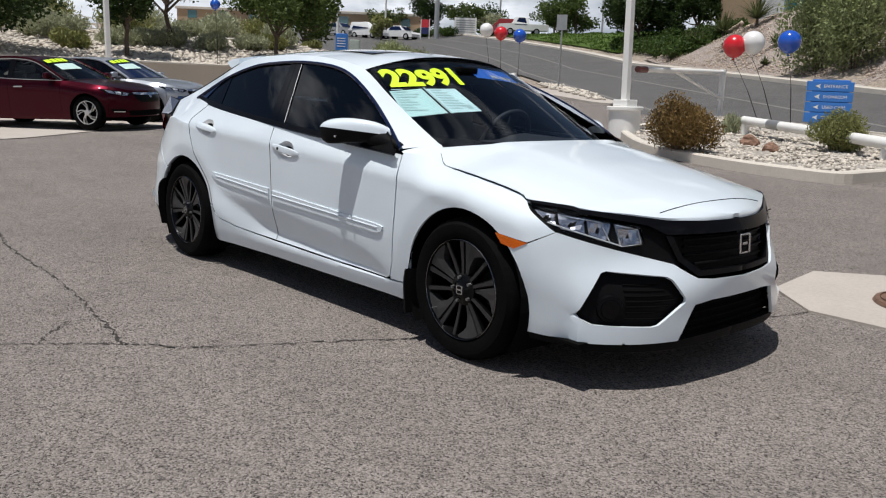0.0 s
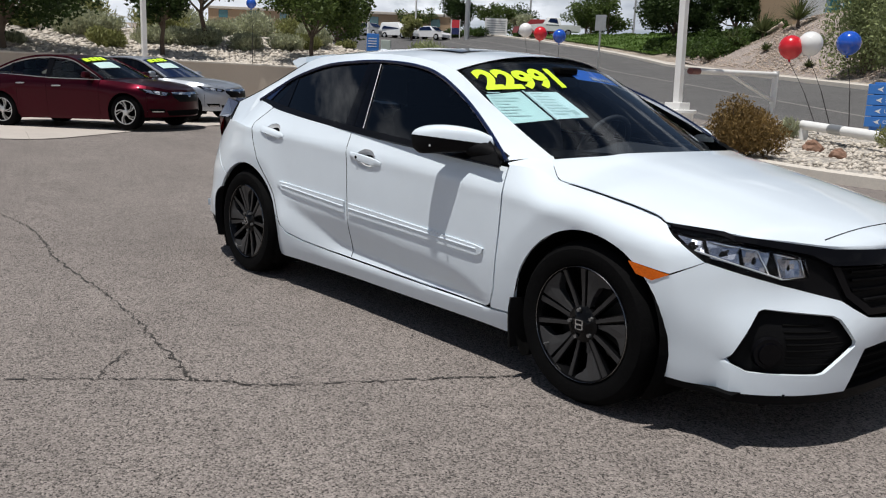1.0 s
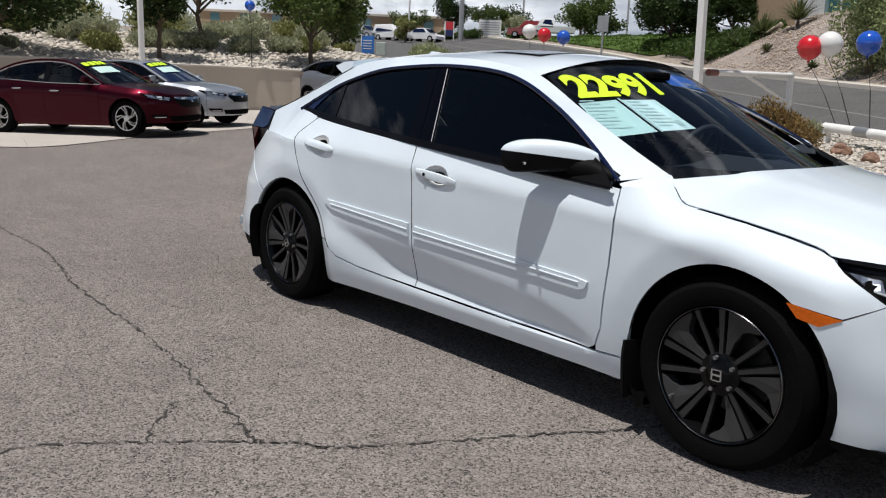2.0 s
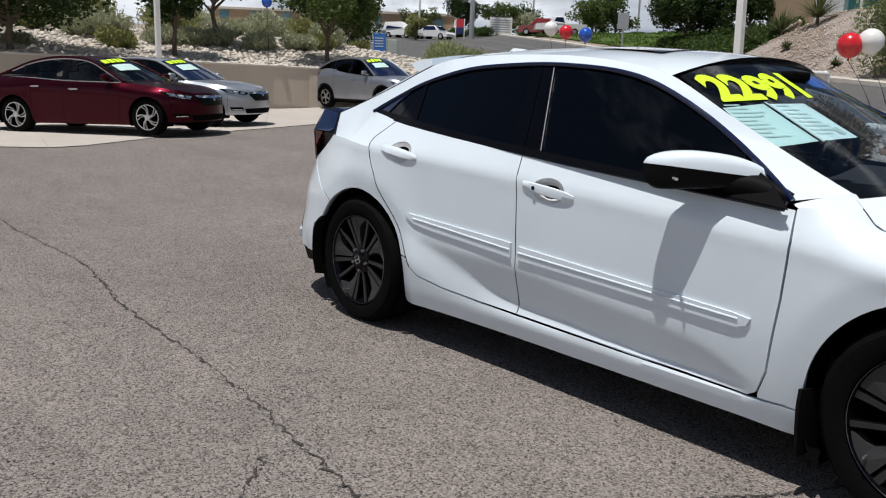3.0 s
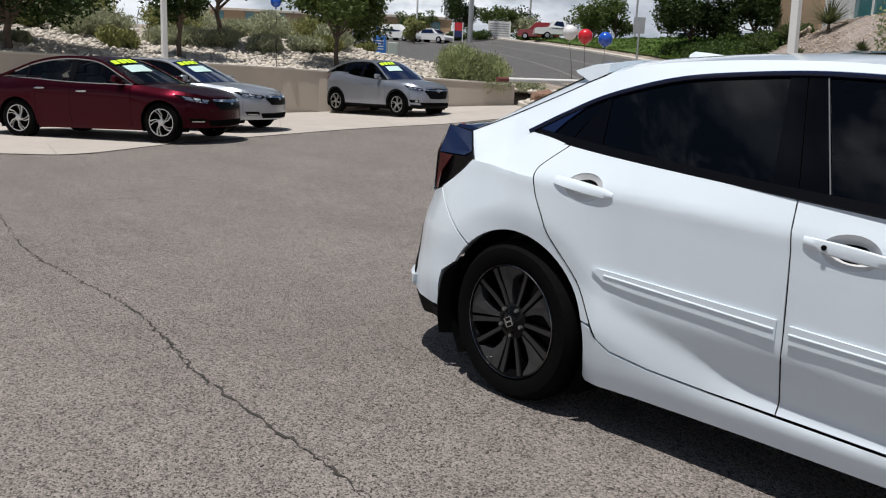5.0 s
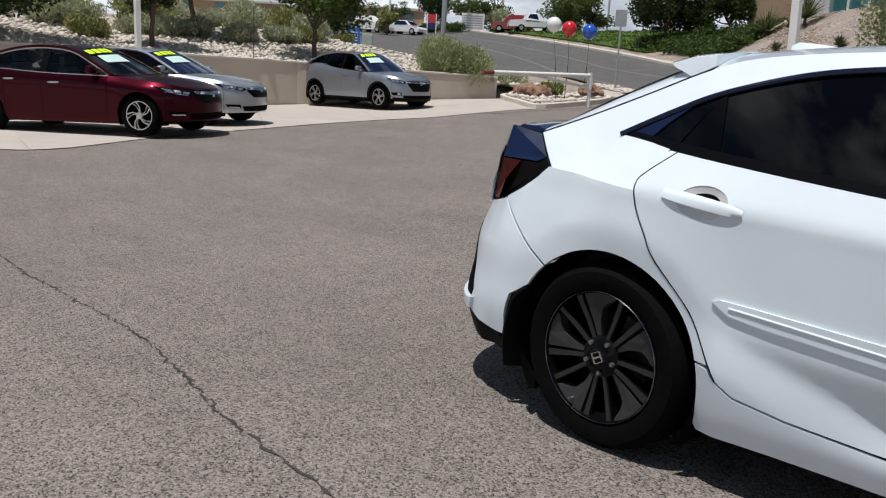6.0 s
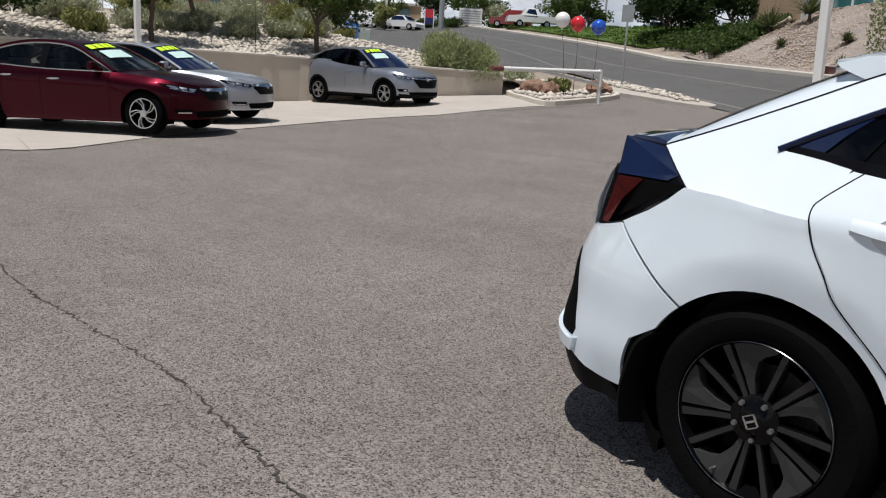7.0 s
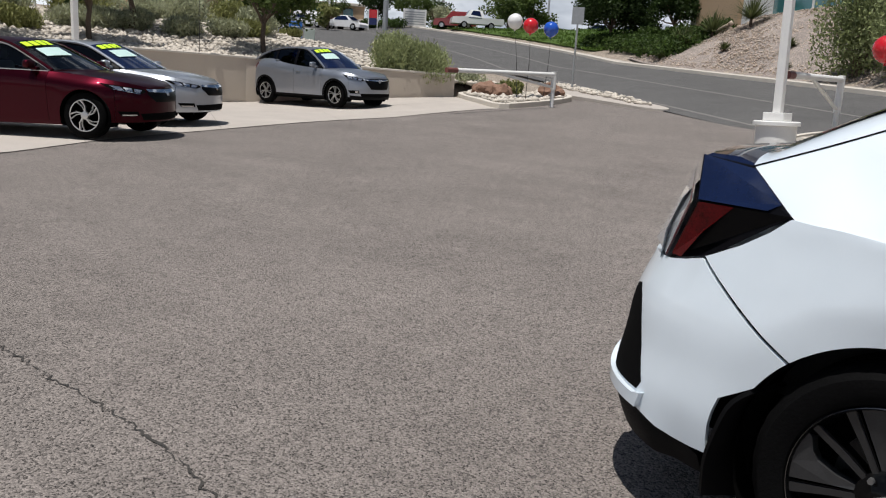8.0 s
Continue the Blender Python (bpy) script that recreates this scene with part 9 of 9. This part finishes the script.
def crossover(colour):
    UE = 1.305 + 0.885 * math.pi / 2
    return dict(name="crossover_car", axle=1.305, half=0.885, front=0.855, rear=0.80, front_n=2.5, rear_n=2.7, front_lean=-0.40, rear_lean=-0.22, sill=0.30, arch=0.375, tyre=0.335, rim=0.222, twist=0.25,
                paint=colour, dark=True, chrome=False, clad=M_BLACK, doors=(-0.91, -0.20, 0.82), cowl=0.82, boot=-1.80, lid_shift=0.02,
                top_z=([-2.7, -1.95, -1.6, -1.2, -0.6, 0, 0.75, 0.9, 1.4, 1.9, 2.3, 2.7], [1.12, 1.16, 1.20, 1.22, 1.12, 1.06, 1.01, 1.0, 0.965, 0.89, 0.83, 0.80]),
                top_y=([-2.7, -1.75, -1.3, 0, 0.75, 0.9, 1.4, 1.9, 2.7], [0.82, 0.78, 0.83, 0.92, 0.91, 0.87, 0.86, 0.88, 0.92]),
                crease=([-2.4, -1.3, -0.5, 0.3, 1.1, 1.9, 2.7], [0.98, 0.99, 0.92, 0.80, 0.84, 0.74, 0.68]),
                roof_edge=[(-1.86, -0.690, 1.17), (-1.66, -0.640, 1.30), (-1.32, -0.605, 1.425), (-0.8, -0.580, 1.515), (-0.2, -0.585, 1.525), (0.12, -0.605, 1.475), (0.50, -0.685, 1.265), (0.86, -0.765, 1.015)],
                stations=(-1.86, -1.45, 0.12, 0.86), roof_mid=([-1.86, -1.66, -1.32, -0.8, -0.2, 0.12, 0.50, 0.86], [1.19, 1.37, 1.505, 1.575, 1.582, 1.545, 1.32, 1.04]),
                mid_shift=([-1.9, -1.45, -0.9, -0.3, 0.12, 0.86], [-0.14, -0.16, 0, 0, 0.10, 0.24]), glass=(-1.36, 0.84), pillars=((-0.27, -0.17), (-1.02, -0.96), (0.64, 0.78)),
                hood_mid=([0.8, 1.3, 1.65, 1.95, 2.18], [1.055, 1.02, 0.96, 0.88, 0.80]), boot_mid=([-2.2, -2.0, -1.85], [1.13, 1.16, 1.18]),
                handles=((-0.10, 0.08, 0.90), (-0.98, -0.84, 1.17)), mirror=0.62,
                front_parts=lamp_parts([(1.56, 0.880), (2.12, 0.790), (2.18, 0.755), (2.08, 0.715), (1.72, 0.785)]) + (
                             ("grille", [(2.18, 0.790), (UE, 0.790), (UE, 0.500), (2.36, 0.510), (2.20, 0.700)], -0.004, M_GLOSS, "black grille"),
                             ("grille_bar", [(2.10, 0.772), (UE, 0.752), (UE, 0.715), (2.14, 0.742)], -0.016, M_CHROME, "chrome grille bar"),
                             ("badge", [(UE - 0.055, 0.770), (UE, 0.770), (UE, 0.680), (UE - 0.045, 0.680)], -0.024, M_CHROME, "plain chrome badge"),
                             ("lower_intake", [(2.05, 0.400), (UE, 0.405), (UE, 0.30), (2.10, 0.30)], -0.003, M_VOID, "dark lower intake"),
                             ("chin", [(1.78, 0.345), (2.05, 0.330), (UE, 0.300), (UE, 0.24), (1.80, 0.25)], -0.006, M_BLACK, "black chin"),
                             ("fog_recess", [(1.74, 0.475), (2.02, 0.480), (2.04, 0.400), (1.80, 0.395)], -0.003, M_VOID, "dark fog lamp recess"),
                             ("fog_ring", [(1.92, 0.462), (2.00, 0.464), (2.00, 0.416), (1.92, 0.414)], -0.010, M_CHROME, "chrome fog lamp ring")),
                rear_parts=(("tail_light", [(-1.62, 1.08), (-2.0, 1.10), (-2.02, 0.94), (-1.76, 0.94)], -0.004, M_RED, "red tail light"),))


M_MAROON = carpaint("maroon_car_paint", (0.042, 0.001, 0.0058), 0.85, 0.36, 0.22)
M_SILVER = carpaint("silver_car_paint", (0.42, 0.445, 0.485), 0.65, 0.34, 0.7)
M_GREY = carpaint("steel_grey_car_paint", (0.30, 0.322, 0.365), 0.7, 0.34, 0.6)


def stand(x, y, yaw, climb=0.0):
    return pose(x, y, lot_z(x, y) + 0.012, 1.2, -climb, yaw)


stock_car("maroon sedan with bright alloy wheels and a yellow price", stand(-14.47, 2.44, 35.1, 1.5), sedan(M_MAROON, False, True))
stock_car("silver sedan with dark windows and a yellow price", stand(-16.2, 4.38, 35.1, 1.3), sedan(M_SILVER, True, False))
stock_car("grey crossover with black lower trim and a yellow price", stand(-19.95, 12.52, 7.9, 0.3), crossover(M_GREY))
